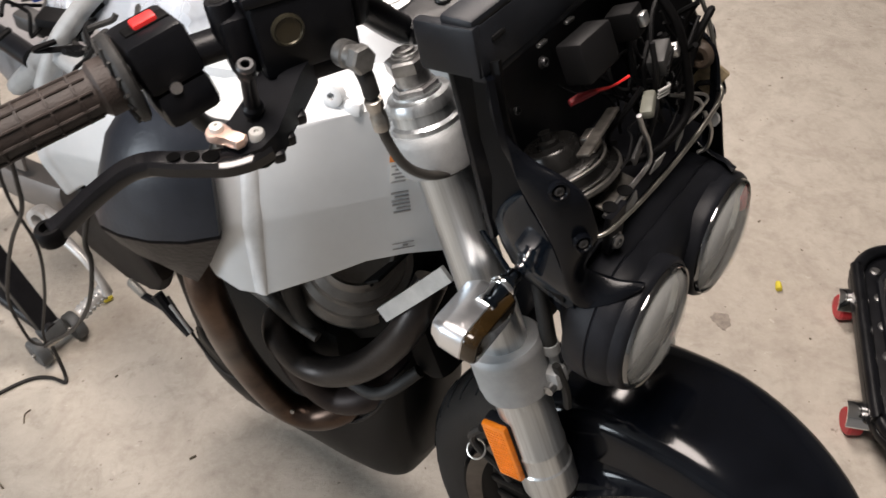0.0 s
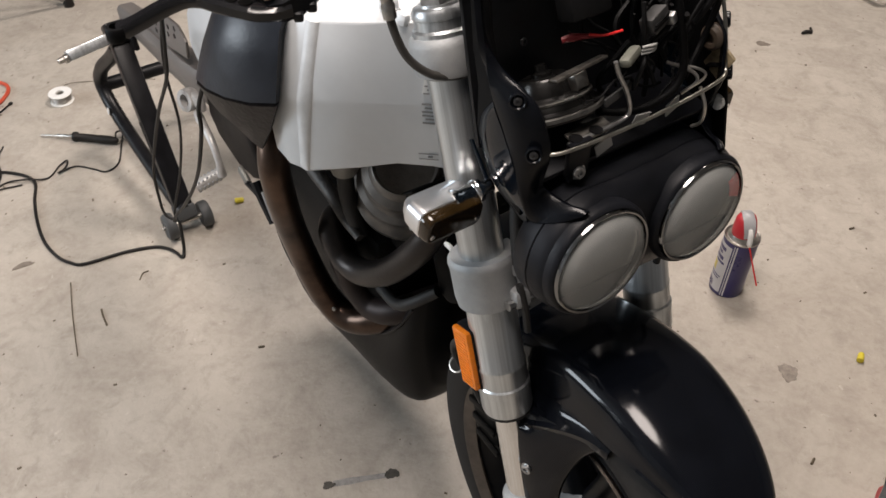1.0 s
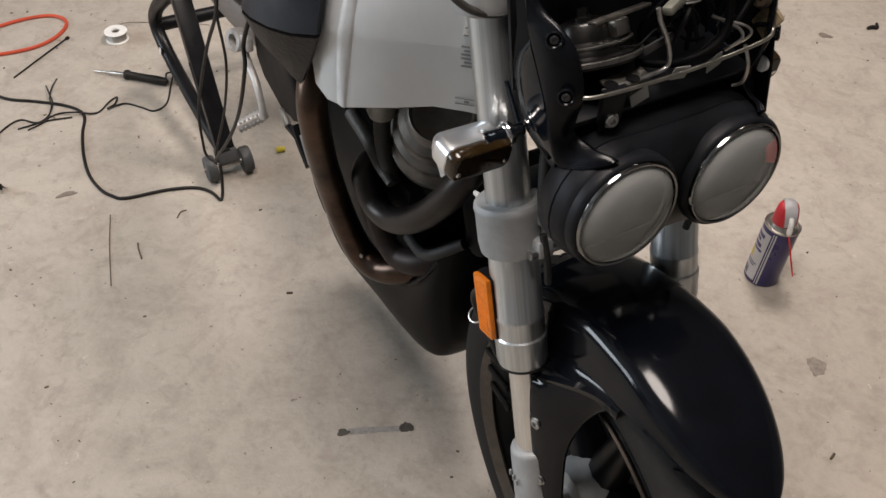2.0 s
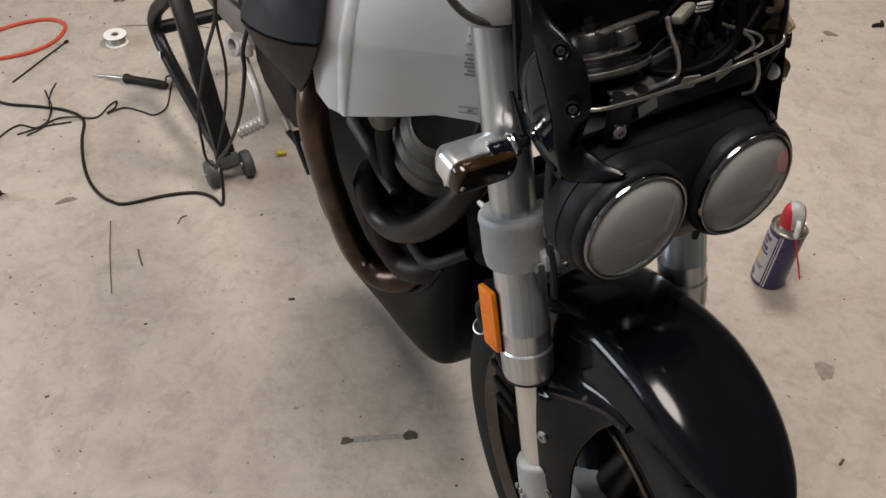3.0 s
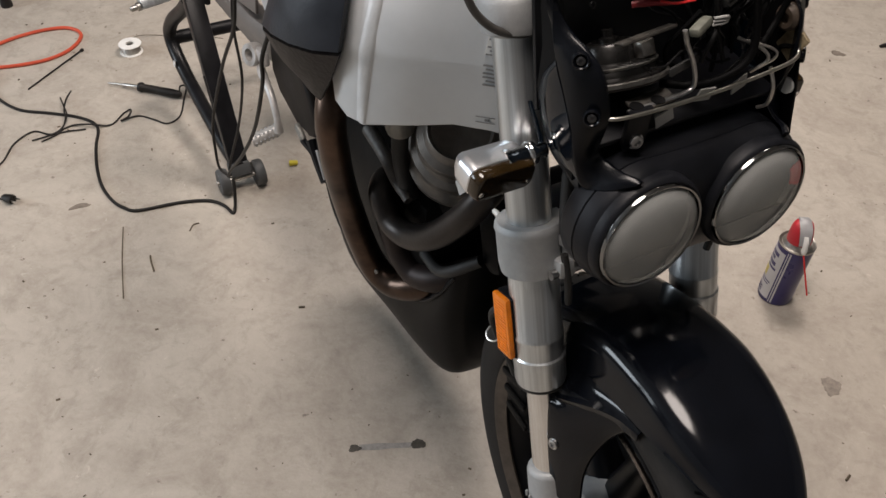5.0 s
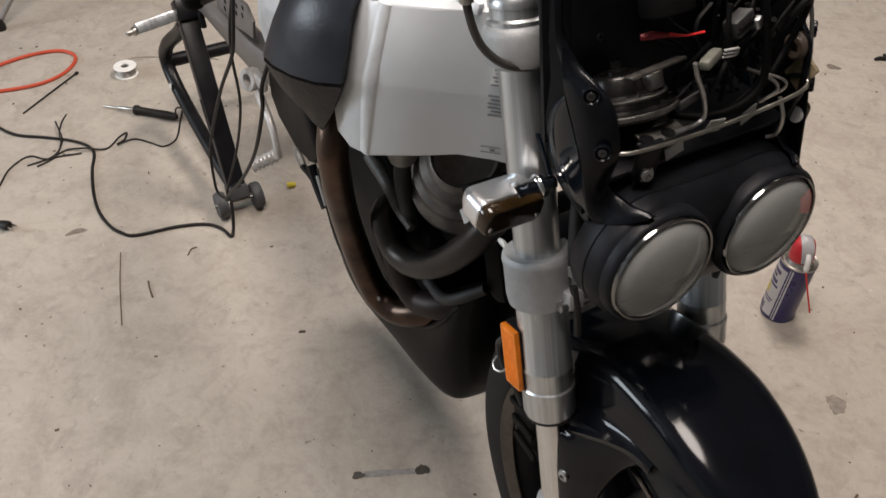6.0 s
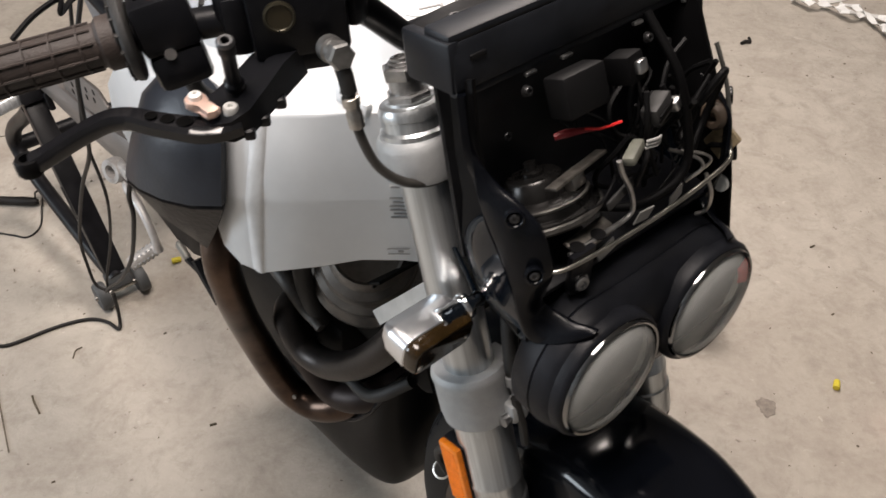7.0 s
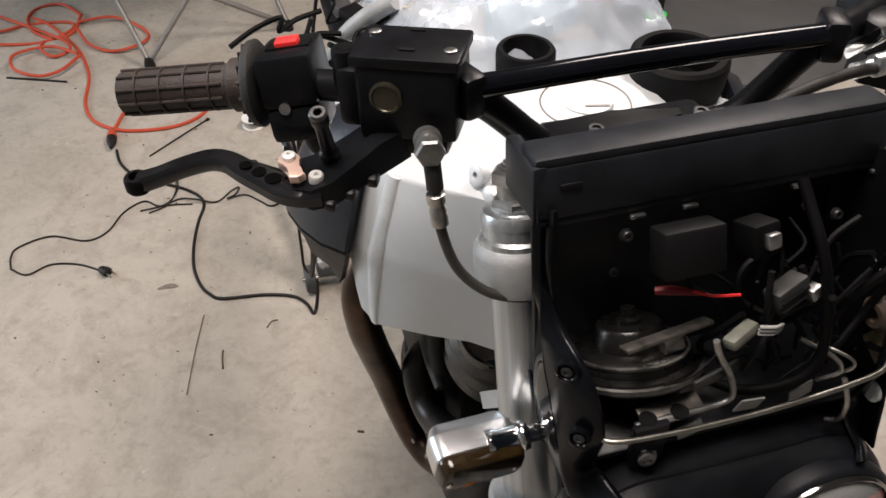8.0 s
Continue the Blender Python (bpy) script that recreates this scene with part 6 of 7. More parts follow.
for side in SIDES:
    up = flat_bar((-1.118, side * 0.155, 0.062), (-1.318, side * 0.150, 0.375), 0.040, 0.034, "upright", STANDM, "black square stand upright")
    part("rear_tube", tube([(-1.100, side * 0.158, 0.060), (-1.20, side * 0.165, 0.075), (-1.42, side * 0.175, 0.115), (-1.50, side * 0.180, 0.17), (-1.47, side * 0.175, 0.23), (-1.385, side * 0.16, 0.30), (-1.33, side * 0.155, 0.35)], 0.016, seg=14), STANDM, stand, "bent black stand tube")
    part("cradle", box((0.050, 0.045, 0.045), (-1.320, side * 0.150, 0.385), (0, -32, 0), 0.005), STANDM, stand)
    part("cradle_lip", box((0.030, 0.012, 0.035), (-1.285, side * 0.128, 0.375), (0, -20, 0), 0.004), STANDM, stand)
    pin = part("cradle_pin", box((0.022, 0.095, 0.022), (-1.300, side * 0.215, 0.382), (0, -32, side * -14), 0.003), ALU, stand, "bright square steel pin")
    part("pin_bolt", lathe([(0.009, 0), (0.009, 0.006), (0.006, 0.007), (0.006, 0.018), (0.004, 0.020)], (-1.286, side * 0.262, 0.380), (-1.05, side * 1.24, 0.38), seg=14), STEEL, pin)
    for dy in (-0.040, 0.040):
        w = part("caster", lathe([(0.008, -0.011), (0.027, -0.011), (0.030, -0.007), (0.030, 0.007), (0.027, 0.011), (0.008, 0.011)], (-1.105, side * 0.155 + dy, 0.030), (-1.105, side * 0.155 + dy + 1, 0.030), seg=28), CASTER, stand, "grey rubber caster")
        part("caster_bolt", hexbolt((-1.105, side * 0.155 + dy + math.copysign(0.011, dy), 0.030), (0, dy, 0), 0.005, 0.005), STEEL, w)
    part("caster_axle", tube([(-1.105, side * 0.155 - 0.05, 0.030), (-1.105, side * 0.155 + 0.05, 0.030)], 0.006, curve=False), STEEL, stand)
    part("foot_plate", box((0.038, 0.046, 0.032), (-1.112, side * 0.155, 0.052), (0, -20, 0), 0.006), CASTER, stand)
    part("warning_label", box((0.018, 0.001, 0.070), (-1.205, side * 0.1735, 0.198), (0, -32.5, 0), 0), BOX, stand, "small grey warning label")
part("cross_tube", tube([(-1.50, -0.180, 0.17), (-1.50, 0.180, 0.17)], 0.016, seg=14, curve=False), STANDM, stand)
part("label_dot", lathe([(0.008, 0), (0.008, 0.001), (0, 0.001)], (-1.4450, -0.193, 0.135), (-1.4450, -1.19, 0.30), seg=16), PAPER, stand, "round white label")

# cords hung over the stand, in the stand's own frame
BK = Matrix.Translation((0.267, 0.318, 0)) @ Euler((0, 0, radians(-38))).to_matrix().to_4x4()


def bike_pts(pts):
    return [BK @ Vector(p) for p in pts]


tagged(link_mesh("hanging_cord", tube(bike_pts([(-0.690, -0.175, 0.840), (-0.700, -0.200, 0.760), (-0.730, -0.205, 0.660), (-0.765, -0.205, 0.592), (-0.865, -0.205, 0.480), (-0.974, -0.205, 0.342), (-1.060, -0.205, 0.217), (-1.080, -0.205, 0.137), (-1.070, -0.205, 0.098), (-1.050, -0.19, 0.085)]), 0.0030, seg=10), CORDB), "thick black cord hanging down onto the paddock stand", "cord")
tagged(link_mesh("hanging_cord", tube(bike_pts([(-0.790, -0.150, 0.840), (-0.810, -0.165, 0.740), (-0.845, -0.172, 0.640), (-0.873, -0.175, 0.575), (-0.888, -0.175, 0.511), (-0.881, -0.175, 0.427), (-0.960, -0.175, 0.278), (-1.045, -0.185, 0.130), (-1.055, -0.19, 0.090)]), 0.0026, seg=10), CORDB), "thin black cord hanging beside the paddock stand", "cord")
tagged(link_mesh("hanging_cord", tube(bike_pts([(-0.56, -0.20, 0.72), (-0.600, -0.212, 0.64), (-0.615, -0.212, 0.590), (-0.690, -0.212, 0.465), (-0.810, -0.21, 0.325), (-0.985, -0.20, 0.155), (-1.05, -0.195, 0.088)]), 0.0030, seg=10), CORDB), "thick black cord looping down to the paddock stand", "cord")

# black cord over the floor
cord("power_cord", [(-1.476, 0.915), (-1.420, 0.885), (-1.343, 0.873), (-1.270, 0.895), (-1.202, 0.913), (-1.150, 0.912), (-1.119, 0.893), (-1.085, 0.845), (-1.031, 0.784), (-0.975, 0.735), (-0.922, 0.707), (-0.885, 0.700), (-0.853, 0.707), (-0.792, 0.766), (-0.740, 0.800), (-0.700, 0.803), (-0.669, 0.791), (-0.668, 0.800, 0.010), (-0.672, 0.812, 0.035), (-0.675, 0.820, 0.075)], 0.0037, CORDB, "black power cord trailing over the concrete floor", "cord")
cord("iron_cord", [(-1.300, 0.492), (-1.335, 0.515), (-1.350, 0.545), (-1.324, 0.611), (-1.245, 0.650), (-1.232, 0.700), (-1.258, 0.765), (-1.253, 0.822), (-1.208, 0.833), (-1.190, 0.880), (-1.150, 0.896, 0.010), (-1.110, 0.925), (-1.113, 0.976), (-1.104, 0.994, 0.006), (-1.091, 0.969, 0.006), (-1.093, 0.945, 0.007), (-1.075, 0.985), (-1.028, 0.990), (-0.993, 0.992), (-0.985, 1.030), (-1.015, 1.090, 0.008), (-1.036, 1.128, 0.014), (-1.046, 1.118, 0.018), (-1.034, 1.098, 0.016)], 0.0022, CORDB, "thin black soldering iron cord on the floor", "cord")
cord("iron_cord", [(-1.300, 0.492), (-1.255, 0.503), (-1.242, 0.553), (-1.194, 0.590), (-1.135, 0.608)], 0.0022, CORDB, "thin black cord end leading to its plug", "cord")
plug = thing("mains_plug", "black moulded mains plug lying on the floor", "plug", pose(-1.122, 0.608, 0.011, 0, 0, 5))
part("body", loft([[Vector((x, y * w, z * w * 0.8)) for y, z in arc((0, 0), 1, 0, 360, 10)[:-1]] for x, w in ((-0.014, 0.004), (-0.008, 0.009), (0.008, 0.012), (0.014, 0.011))]), CORDB, plug)
for y in (-0.006, 0.006):
    part("pin", box((0.016, 0.0015, 0.006), (0.021, y, 0), bevel=0.0005), STEEL, plug)
for pts in ([(-1.230, 0.793), (-1.205, 0.834), (-1.204, 0.866), (-1.216, 0.898, 0.012), (-1.256, 0.930, 0.012), (-1.293, 0.958, 0.003)], [(-1.207, 0.800), (-1.195, 0.845), (-1.208, 0.884, 0.012), (-1.238, 0.913, 0.012), (-1.270, 0.955, 0.008), (-1.290, 0.993, 0.003)], [(-1.222, 0.805), (-1.190, 0.850), (-1.150, 0.885)]):
    cord("loose_wire", pts, 0.0018, CORDB, "loose thin black wire end on the floor", "wire", 0.003)

# soldering iron, solder spool, cable tie
iron = thing("soldering_iron", "black handled soldering iron lying on the concrete floor", "soldering iron", Matrix())
a, b = Vector((-1.142, 1.075, 0.0125)), Vector((-1.030, 1.094, 0.0125))
part("handle", lathe([(0.006, 0.0), (0.0115, 0.001), (0.0125, 0.006), (0.0125, 0.010), (0.0095, 0.014), (0.0100, 0.06), (0.0110, 0.085), (0.0095, 0.108), (0.0065, 0.116), (0.004, 0.118)], a, b, seg=20), CORDB, iron)
part("barrel", lathe([(0.0045, 0.0), (0.0045, 0.045), (0.0025, 0.048), (0.0022, 0.080), (0.0008, 0.090)], a, a + (a - b) + Vector((0, 0, -0.008)), seg=14), STEEL, iron, "steel barrel and tip")
spool = thing("solder_spool", "small white spool of solder on the floor", "spool", pose(-1.277, 1.212, 0))
part("flange", lathe([(0.011, 0.0), (0.029, 0.0), (0.030, 0.0015), (0.029, 0.003), (0.011, 0.003), (0.011, 0.0)], (0, 0, 0), (0, 0, 1), seg=32, cap=False), WHITEP, spool)
part("flange", lathe([(0.011, 0.0), (0.029, 0.0), (0.030, 0.0015), (0.029, 0.003), (0.011, 0.003), (0.011, 0.0)], (0, 0, 0.024), (0, 0, 1), seg=32, cap=False), WHITEP, spool)
part("core", lathe([(0.011, 0.0), (0.012, 0.003), (0.012, 0.024), (0.011, 0.027), (0.011, 0.0)], (0, 0, 0), (0, 0, 1), seg=24, cap=False), WHITEP, spool)
part("solder", lathe([(0.024, 0.003)] + [(0.024 + 0.0008 * (k % 2), 0.004 + 0.0017 * k) for k in range(12)] + [(0.024, 0.0238)], (0, 0, 0), (0, 0, 1), seg=28), STEEL, spool, "wound grey solder wire")
cord("solder_wire", [(-1.290, 1.235, 0.02), (-1.30, 1.27, 0.012), (-1.27, 1.31, 0.002), (-1.21, 1.33, 0.002), (-1.17, 1.36, 0.002), (-1.10, 1.38, 0.002)], 0.0009, TWIG, "thin brown solder wire off the spool", "wire")
tie = thing("cable_tie", "black plastic cable tie lying on the floor", "cable tie", Matrix())
part("strap", tube([(-1.389, 0.951, 0.002), (-1.392, 1.05, 0.003), (-1.394, 1.150, 0.004)], 0.0022, seg=6), CORDB, tie)
part("head", box((0.008, 0.010, 0.006), (-1.394, 1.153, 0.004), (0, 0, 5), 0.001), CORDB, tie)
cord("cable_tie", [(-2.03, 0.955), (-1.95, 1.0), (-1.87, 1.045)], 0.003, CORDB, "black plastic cable tie far back on the floor", "cable tie")

# orange extension cord
cord("extension_cord", [(-1.545, 0.952), (-1.571, 0.991), (-1.607, 1.060), (-1.573, 1.155), (-1.512, 1.220), (-1.450, 1.215), (-1.423, 1.150), (-1.440, 1.075), (-1.505, 1.003), (-1.566, 0.970), (-1.643, 0.966), (-1.730, 1.006), (-1.835, 1.096), (-1.962, 1.164), (-2.079, 1.198), (-2.214, 1.221), (-2.284, 1.216)], 0.0048, CORDO, "orange extension cord looped over the floor", "cord")
coils = [[(-2.176, 1.320), (-2.288, 1.326), (-2.338, 1.274), (-2.299, 1.206), (-2.202, 1.161), (-2.121, 1.176), (-2.102, 1.235), (-2.176, 1.320)], [(-2.135, 1.280), (-2.069, 1.361), (-1.967, 1.380), (-1.880, 1.354), (-1.857, 1.292), (-1.900, 1.230), (-1.984, 1.211), (-2.088, 1.245)], [(-1.955, 1.148), (-2.039, 1.128), (-2.094, 1.087), (-2.097, 1.022), (-2.019, 0.980), (-1.944, 1.004), (-1.912, 1.059), (-1.934, 1.143)], [(-2.40, 1.05), (-2.288, 1.097), (-2.265, 1.183), (-2.173, 1.265), (-2.117, 1.246), (-2.127, 1.150), (-2.189, 1.073), (-2.30, 1.0)], [(-2.111, 1.139), (-2.073, 1.103), (-2.016, 1.103), (-2.004, 1.154), (-2.062, 1.175), (-2.218, 1.172), (-2.38, 1.15)]]
coil = thing("orange_cord_coil", "tangled coil of orange extension cord on the floor", "cord", Matrix())
for k, pts in enumerate(coils):
    part("loop", tube([(x, y, 0.005 + 0.007 * (k % 3) + 0.004 * math.sin(i * 2.1)) for i, (x, y) in enumerate(pts)], 0.0048, seg=8), CORDO, coil)
sock = thing("cord_socket", "orange and black socket end of an extension cord", "socket", Matrix())
part("sleeve", lathe([(0.005, 0), (0.009, 0.006), (0.013, 0.030), (0.013, 0.040)], (-1.550, 0.962, 0.014), (-1.500, 0.920, 0.013), seg=16), CORDO, sock)
part("plug", lathe([(0.0125, 0.040), (0.0125, 0.060), (0.008, 0.072), (0.004, 0.085)], (-1.550, 0.962, 0.014), (-1.500, 0.920, 0.013), seg=16), CORDB, sock, "black plug pushed into the socket")


# small litter and stains
def blot(x, y, rx, ry, turn, material, label, category, seed, h=0.0012):
    r = random.Random(seed)
    n = 26
    out = []
    for k in range(n):
        t = 2 * math.pi * k / n
        q = 1 + r.uniform(-0.14, 0.14) + 0.12 * math.sin(3 * t + seed)
        out.append((rx * q * math.cos(t), ry * q * math.sin(t)))
    return tagged(link_mesh("stain", plate(out, h, pose(x, y, h / 2, 0, 0, turn), 0), material), label, category)


blot(0.583, 0.886, 0.017, 0.021, 20, FAINT, "dark oily patch soaked into the concrete", "stain", 1)
blot(-0.150, 0.388, 0.010, 0.007, 30, SOOT, "dark end of a dried smear", "stain", 2)
blot(-0.056, 0.443, 0.013, 0.009, 30, SOOT, "dark end of a dried smear", "stain", 3)
tagged(link_mesh("smear", plate([(-0.048, -0.005), (-0.020, -0.0065), (0.010, -0.005), (0.046, -0.006), (0.047, 0.004), (0.015, 0.0045), (-0.015, 0.0065), (-0.047, 0.006)], 0.0008, pose(-0.103, 0.416, 0.0004, 0, 0, 30), 0), SMEARM), "pale grey dried smear between two dark blots", "smear")
blot(-0.978, 0.664, 0.022, 0.007, 50, STAIN, "narrow dark stain on the concrete", "stain", 4)
blot(0.47, 2.12, 0.02, 0.012, 0, STAIN, "small dark stain on the concrete", "stain", 8)
bits = [(-0.851, 0.652, -0.719, 0.490, 0.0011, "thin dry straw lying on the concrete floor"), (-0.746, 0.608, -0.711, 0.575, 0.0018, "short dark straw piece on the floor"), (-0.719, 0.705, -0.716, 0.734, 0.0014, "short dark straw piece on the floor")]
for x0, y0, x1, y1, r, label in bits:
    cord("straw", [(x0, y0), ((x0 + x1) / 2 - 0.006, (y0 + y1) / 2 + 0.004), (x1, y1)], r, TWIG, label, "straw")
rng = random.Random(11)
GRIT = bmesh.new()
for k in range(420):
    x, y = rng.uniform(-2.0, 1.4), rng.uniform(0.1, 2.6)
    s = rng.choice([0.0012, 0.0016, 0.002, 0.003])
    box((s * rng.uniform(1, 2.6), s, s * 0.6), (x, y, s * 0.3), (0, 0, rng.uniform(0, 180)), 0, bm=GRIT)
tagged(link_mesh("grit", GRIT, TWIG), "scattered dark grit and chips on the concrete", "grit", kind="stuff")
for (x, y, t), L in zip(((0.627, 0.69, 70), (0.55, 0.60, 20), (-0.40, 0.62, 30), (-0.30, 0.75, 100), (0.70, 1.35, 40)), (0.014, 0.008, 0.012, 0.010, 0.012)):
    cord("chip", [(x, y), (x + L * math.cos(radians(t)), y + L * math.sin(radians(t)))], 0.0022, TWIG, "small dark chip lying on the floor", "chip")
cord("bent_rod_end", [(0.205, 1.835, 0.006), (0.232, 1.829, 0.006), (0.262, 1.831, 0.007)], 0.006, CORDB, "short black rubber hose piece on the floor", "hose piece")
dark_bit = thing("black_fragment", "small bent black plastic fragment on the floor", "fragment", pose(0.593, 2.221, 0, 0, 0, 30))
part("body", tube([(-0.018, 0, 0.005), (0.0, 0.004, 0.006), (0.012, 0.0, 0.005), (0.016, 0.016, 0.010)], [0.004, 0.006, 0.005, 0.004], seg=8), CORDB, dark_bit)
for x, y, t, seed in ((-0.639, 0.995, 35, 1), (0.713, 0.964, 80, 2)):
    ep = thing("foam_plug", "small bright yellow foam plug on the floor", "foam plug", pose(x, y, 0.007, 0, 0, t), group="foam plugs")
    part("body", lathe([(0.0, -0.001), (0.0062, 0.0), (0.0066, 0.003), (0.0058, 0.016), (0.0048, 0.019), (0.0, 0.020)], (-0.010, 0, 0), (1, 0, 0), seg=14), YELLOW, ep)

# folding stool legs far back
STOOLM = shade("dull_grey_tube", (0.22, 0.21, 0.20), 0.45, metal=0.4, vary=0.2)
stool = thing("folding_stool", "folding camp stool with dull silver tube legs and black feet", "stool", Matrix())
feet = [(-1.742, 1.244), (-1.575, 1.656), (-2.02, 1.96), (-2.30, 1.50)]
tops = [(-2.156, 1.336), (-1.980, 1.040), (-1.650, 1.716), (-1.950, 1.760)]
for i, j in ((0, 0), (0, 2), (1, 1), (1, 3), (2, 2), (2, 0), (3, 3), (3, 1)):
    part("leg", tube([(*feet[i], 0.018), (*tops[j], 0.46)], 0.0080, seg=10, curve=False), STOOLM, stool, "dull silver tube leg")
for f in feet:
    part("foot", lathe([(0.016, 0), (0.016, 0.012), (0.012, 0.03), (0.009, 0.032)], (*f, 0), (*f, 1), seg=14), CORDB, stool, "black plastic foot")
part("seat", plate([(-2.19, 1.33), (-1.99, 1.00), (-1.61, 1.71), (-1.95, 1.80)], 0.012, Matrix.Translation((0, 0, 0.468)), 0.003), GREYMAT, stool, "dark fabric seat")

# grey mat with a broom standing on it, beyond the motorcycle
mat = tagged(link_mesh("floor_mat", plate([(-0.84, 2.42), (-0.72, 2.29), (-0.60, 2.22), (-0.22, 2.16), (-0.10, 2.30), (-0.03, 2.62), (-0.10, 3.4), (-0.90, 3.4)], 0.02, Matrix.Translation((0, 0, 0.01)), 0.006), GREYMAT), "dark grey rubber mat on the concrete floor", "mat")
pole = thing("green_tipped_pole", "black pole with a bright green collar", "pole", pose(-0.655, 2.372, 0.02))
part("collar", lathe([(0.030, 0.0), (0.034, 0.006), (0.034, 0.020), (0.024, 0.026)], (0, 0, 0), (0, 0, 1), seg=24), GREEN, pole, "bright green plastic collar")
part("shaft", tube([(0, 0, 0.02), (0, 0.02, 0.5), (0, 0.05, 1.1)], 0.019, seg=16), CORDB, pole)


# crumpled cloths and plastic at the back
def crumple(name, cx, cy, sx, sy, h, material, label, category, seed, turn=0):
    r = random.Random(seed)
    n = 16
    off = [r.uniform(0, 10) for _ in range(3)]
    grid = []
    for i in range(n + 1):
        row = []
        for j in range(n + 1):
            u, v = -1 + 2 * i / n, -1 + 2 * j / n
            edge = max(0.0, 1 - max(abs(u), abs(v)) ** 3)
            e = 1 + 0.16 * noise.noise(Vector((u * 1.7 + off[0], v * 1.7, off[1])))
            z = h * (0.15 + 0.85 * edge) * (0.55 + 0.9 * abs(noise.noise(Vector((u * 2.3 + off[2], v * 2.3, 3.1))))) + 0.003
            row.append(pose(cx, cy, 0, 0, 0, turn) @ Vector((u * sx * e, v * sy * e, z if edge > 0 else 0.002)))
        grid.append(row)
    return tagged(link_mesh(name, shell(grid, 0.0015), material, smooth=70), label, category)


crumple("blue_cloth", 0.33, 2.70, 0.13, 0.09, 0.07, BLUEC, "pale blue cloth dropped on the floor", "cloth", 3, 20)
crumple("navy_cloth", 0.18, 2.80, 0.17, 0.14, 0.13, NAVY, "heap of dark navy cloth on the floor", "cloth", 5, 10)
crumple("plastic_sheet", 0.90, 2.62, 0.10, 0.05, 0.035, WHITEP, "crumpled white plastic wrapper on the floor", "wrapper", 7, 30)
for pts in ([(0.74, 2.52, 0.010), (0.79, 2.47, 0.022), (0.84, 2.49, 0.012), (0.90, 2.43, 0.024), (0.96, 2.45, 0.010), (1.05, 2.42, 0.018)], [(0.88, 2.50, 0.008), (0.93, 2.47, 0.020), (0.97, 2.41, 0.012), (1.00, 2.34, 0.022), (1.04, 2.31, 0.008)]):
    grid = [[Vector(p) + Vector((0.004 * k, 0.012 * k, 0.008 * math.sin(2.3 * i + 1.7 * k) + 0.009)) for k in (-1, 0, 1)] for i, p in enumerate(smooth_line(pts, 3))]
    tagged(link_mesh("plastic_strip", shell(grid, 0.001), WHITEP, smooth=30), "crumpled white plastic strip on the floor", "strip")
blot(0.175, 2.039, 0.016, 0.012, 10, WHITEP, "white scrap of paper on the floor", "paper scrap", 12)

# clear plastic bag on the tail tray
bag = thing("plastic_bag", "clear plastic bag of parts lying on the tail", "plastic bag", pose(0.267, 0.318, 0, 0, 0, -38))
grid = []
for i in range(49):
    row = []
    for j in range(49):
        u, v = -1 + i / 24, -1 + j / 24
        edge = max(0.0, 1 - max(abs(u), abs(v)) ** 4)
        fold = abs(noise.noise(Vector((u * 3.1 + v, v * 3.1, 5.3)))) * 0.034 + abs(noise.noise(Vector((u * 8 - v * 3, v * 8, 2.1)))) * 0.016
        z = 0.862 + 0.078 * edge * (0.75 + 0.5 * noise.noise(Vector((u * 1.4, v * 1.4, 1.7)))) + fold * (0.3 + 0.7 * edge)
        row.append(Vector((-0.555 + u * 0.115 * (1 + 0.15 * noise.noise(Vector((v * 2, 0, 3)))), 0.03 + v * 0.15, z)))
    grid.append(row)
BAGM = shade("bag_film", (0.62, 0.68, 0.76), 0.16, vary=0.05)
BAGM.node_tree.nodes["Principled BSDF"].inputs["Alpha"].default_value = 0.38
BAGM.node_tree.nodes["Principled BSDF"].inputs["Specular IOR Level"].default_value = 0.9
part("film", shell(grid, 0.0006), BAGM, bag, "crumpled clear film", 30)
part("contents", box((0.09, 0.12, 0.03), (-0.555, 0.02, 0.885), (4, 6, 20), 0.008), shade("pale_blue_parts", (0.55, 0.72, 0.80), 0.5, vary=0.2, scale=30), bag, "pale blue packed parts")
part("contents", box((0.07, 0.06, 0.02), (-0.52, -0.05, 0.895), (-8, 10, -15), 0.006), WHITEP, bag)

# low rolling creeper with red casters at the side
creeper = thing("rolling_creeper", "black low rolling creeper tray with red casters", "creeper", pose(0.927, 0.736, 0, 0, 0, -14))
outline = []
for cx, cy, a0 in ((0.065, 0.155, 0), (-0.065, 0.155, 90), (-0.065, -0.155, 180), (0.065, -0.155, 270)):
    outline += arc((cx, cy), 0.085, a0, a0 + 90, 6)
part("tray", plate(outline, 0.018, Matrix.Translation((0, 0, 0.070)), 0.004), SATIN, creeper, "black moulded tray")
part("rim", tube([Vector((x * 0.93, y * 0.95, 0.086)) for x, y in outline + outline[:2]], 0.012, seg=10, step=2), SATIN, creeper)
part("inner_rail", tube([Vector((x * 0.68, y * 0.74, 0.088)) for x, y in outline + outline[:2]], 0.008, seg=8, step=2), MATTE, creeper)
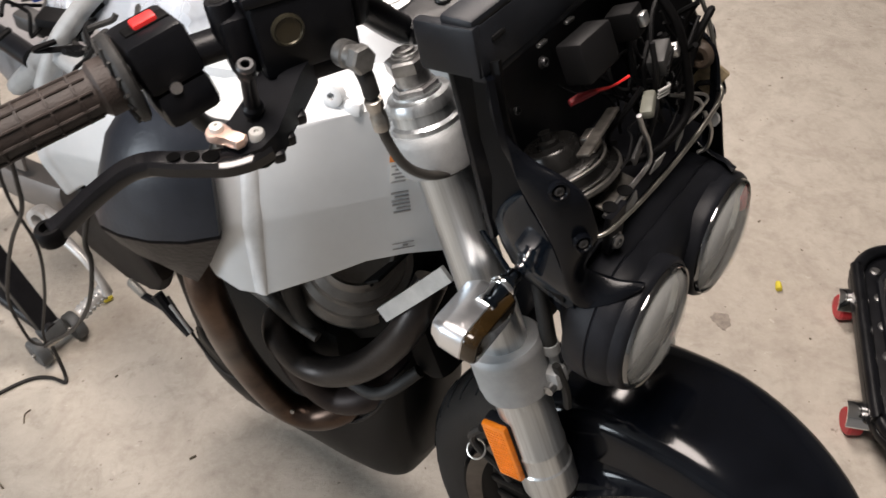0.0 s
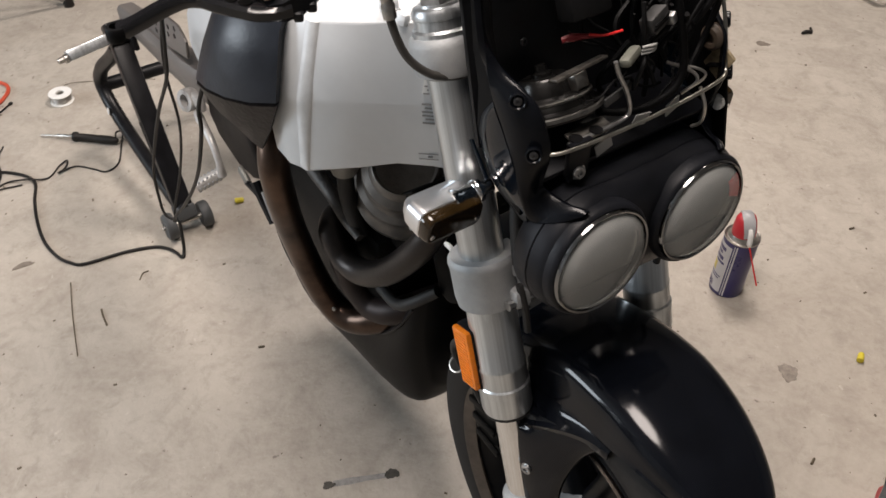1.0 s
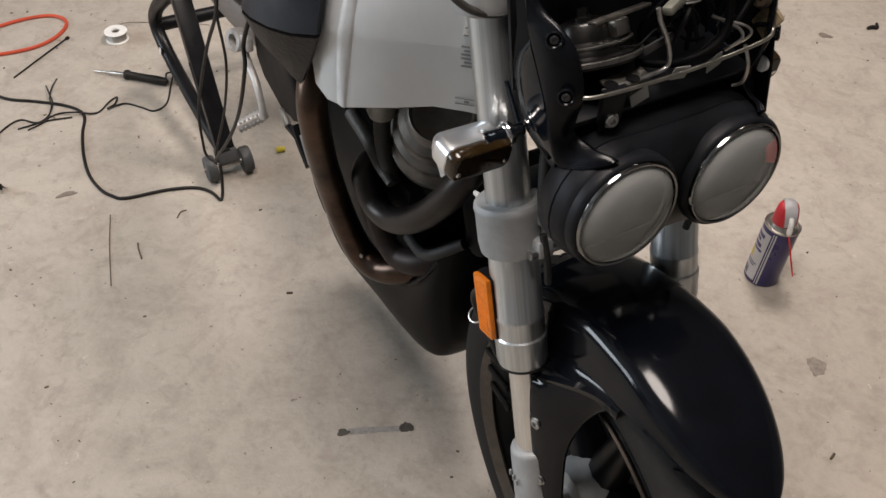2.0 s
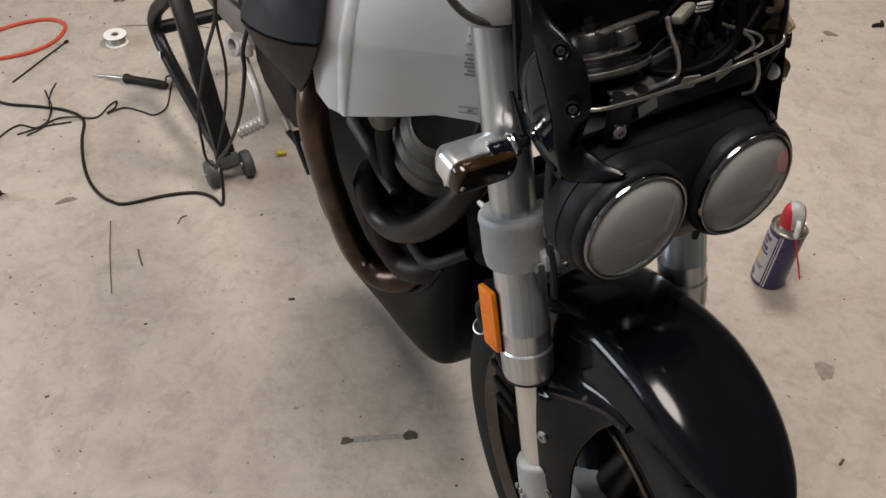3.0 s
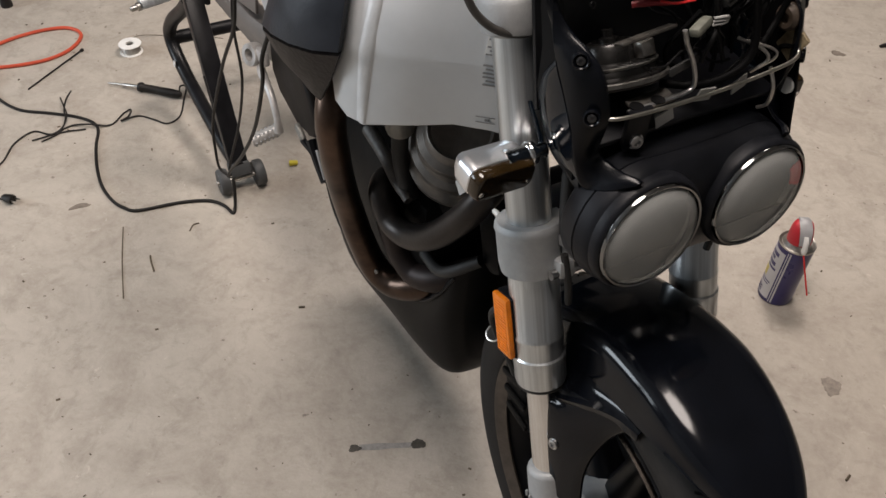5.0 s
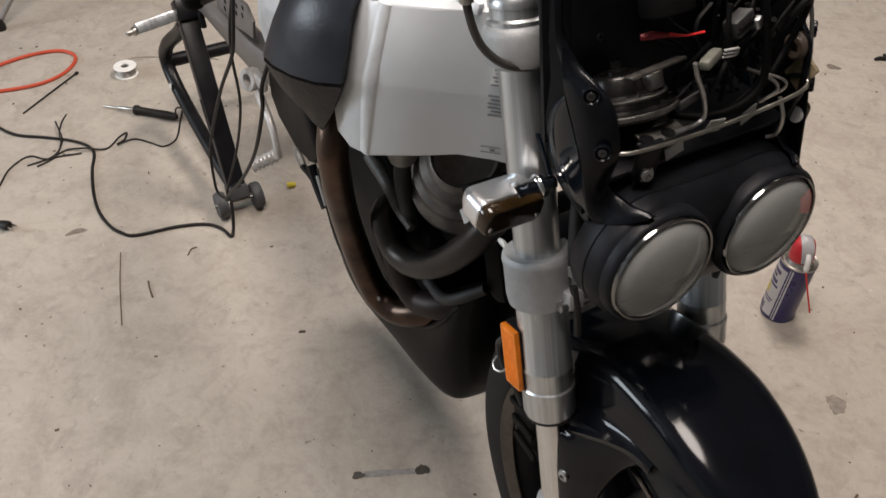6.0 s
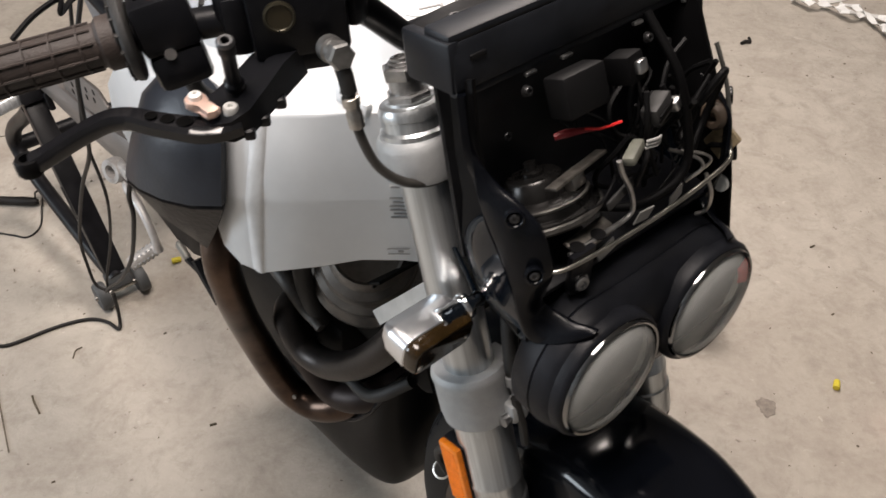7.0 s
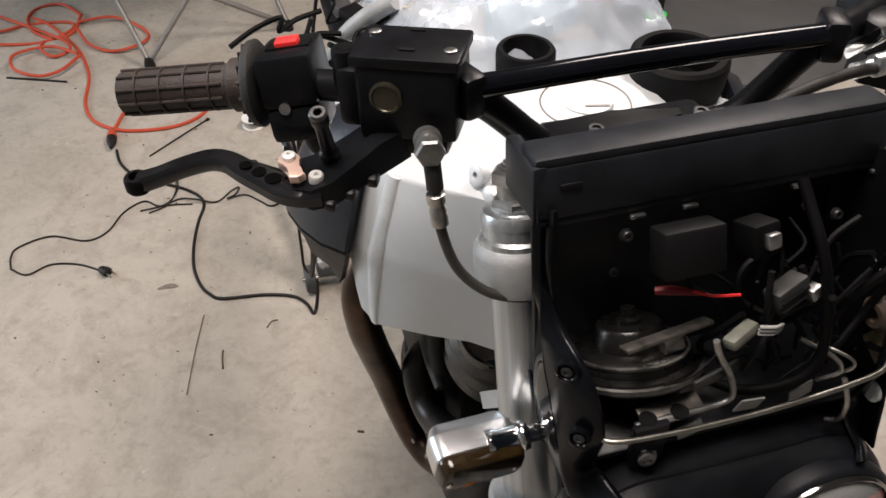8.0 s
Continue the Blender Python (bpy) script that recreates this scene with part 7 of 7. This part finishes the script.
for k in range(6):
    part("tray_bolt", lathe([(0.010, 0), (0.010, 0.003), (0.007, 0.006), (0.003, 0.006)], (-0.105, -0.17 + 0.068 * k, 0.079), (-0.105, -0.17 + 0.068 * k, 1.08), seg=14), BOLT, creeper)
for k, (x, y, r) in enumerate(((-0.055, 0.060, 0.016), (-0.050, 0.015, 0.022), (-0.045, -0.040, 0.018), (-0.055, -0.085, 0.020), (0.0, 0.08, 0.025), (0.01, -0.02, 0.028))):
    part("tray_fitting", lathe([(r, 0.0), (r, 0.006), (r * 0.8, 0.010), (r * 0.55, 0.010), (r * 0.45, 0.004), (0.0, 0.004)], (x, y, 0.078), (x, y, 1.078), seg=20), (BOLT, CORDB, STEEL)[k % 3], creeper)
part("diagonal_bar", box((0.018, 0.20, 0.010), (-0.020, 0.04, 0.092), (0, 0, -28), 0.004), SATIN, creeper, "black flat bar across the tray")
part("wire_ring", tube([Vector((-0.05 + 0.045 * math.cos(t), 0.13 + 0.035 * math.sin(t), 0.094)) for t in [2 * math.pi * k / 14 for k in range(15)]], 0.003, seg=6, step=2), STEEL, creeper)
part("black_spool", lathe([(0.02, 0), (0.035, 0.004), (0.035, 0.012), (0.02, 0.016)], (-0.05, 0.13, 0.08), (-0.05, 0.13, 1.08), seg=24), CORDB, creeper)
for x, y in ((-0.158, -0.140), (-0.150, 0.120), (0.158, -0.140), (0.150, 0.120)):
    c = part("caster", lathe([(0.008, -0.013), (0.021, -0.013), (0.0245, -0.009), (0.0245, 0.009), (0.021, 0.013), (0.008, 0.013)], (x, y, 0.0245), (x + 1, y + 0.2, 0.0245), seg=26), CAPRED, creeper, "red caster wheel")
    part("fork_cover", loft([[Vector((x - 0.018, y + 0.026 * math.cos(t), 0.030 + 0.033 * math.sin(t))), Vector((x + 0.018, y + 0.026 * math.cos(t), 0.030 + 0.033 * math.sin(t))), Vector((x + 0.018, y + 0.030 * math.cos(t), 0.030 + 0.037 * math.sin(t))), Vector((x - 0.018, y + 0.030 * math.cos(t), 0.030 + 0.037 * math.sin(t)))] for t in [radians(a) for a in range(20, 161, 20)]]), CHROME, c, "bright steel caster fork")
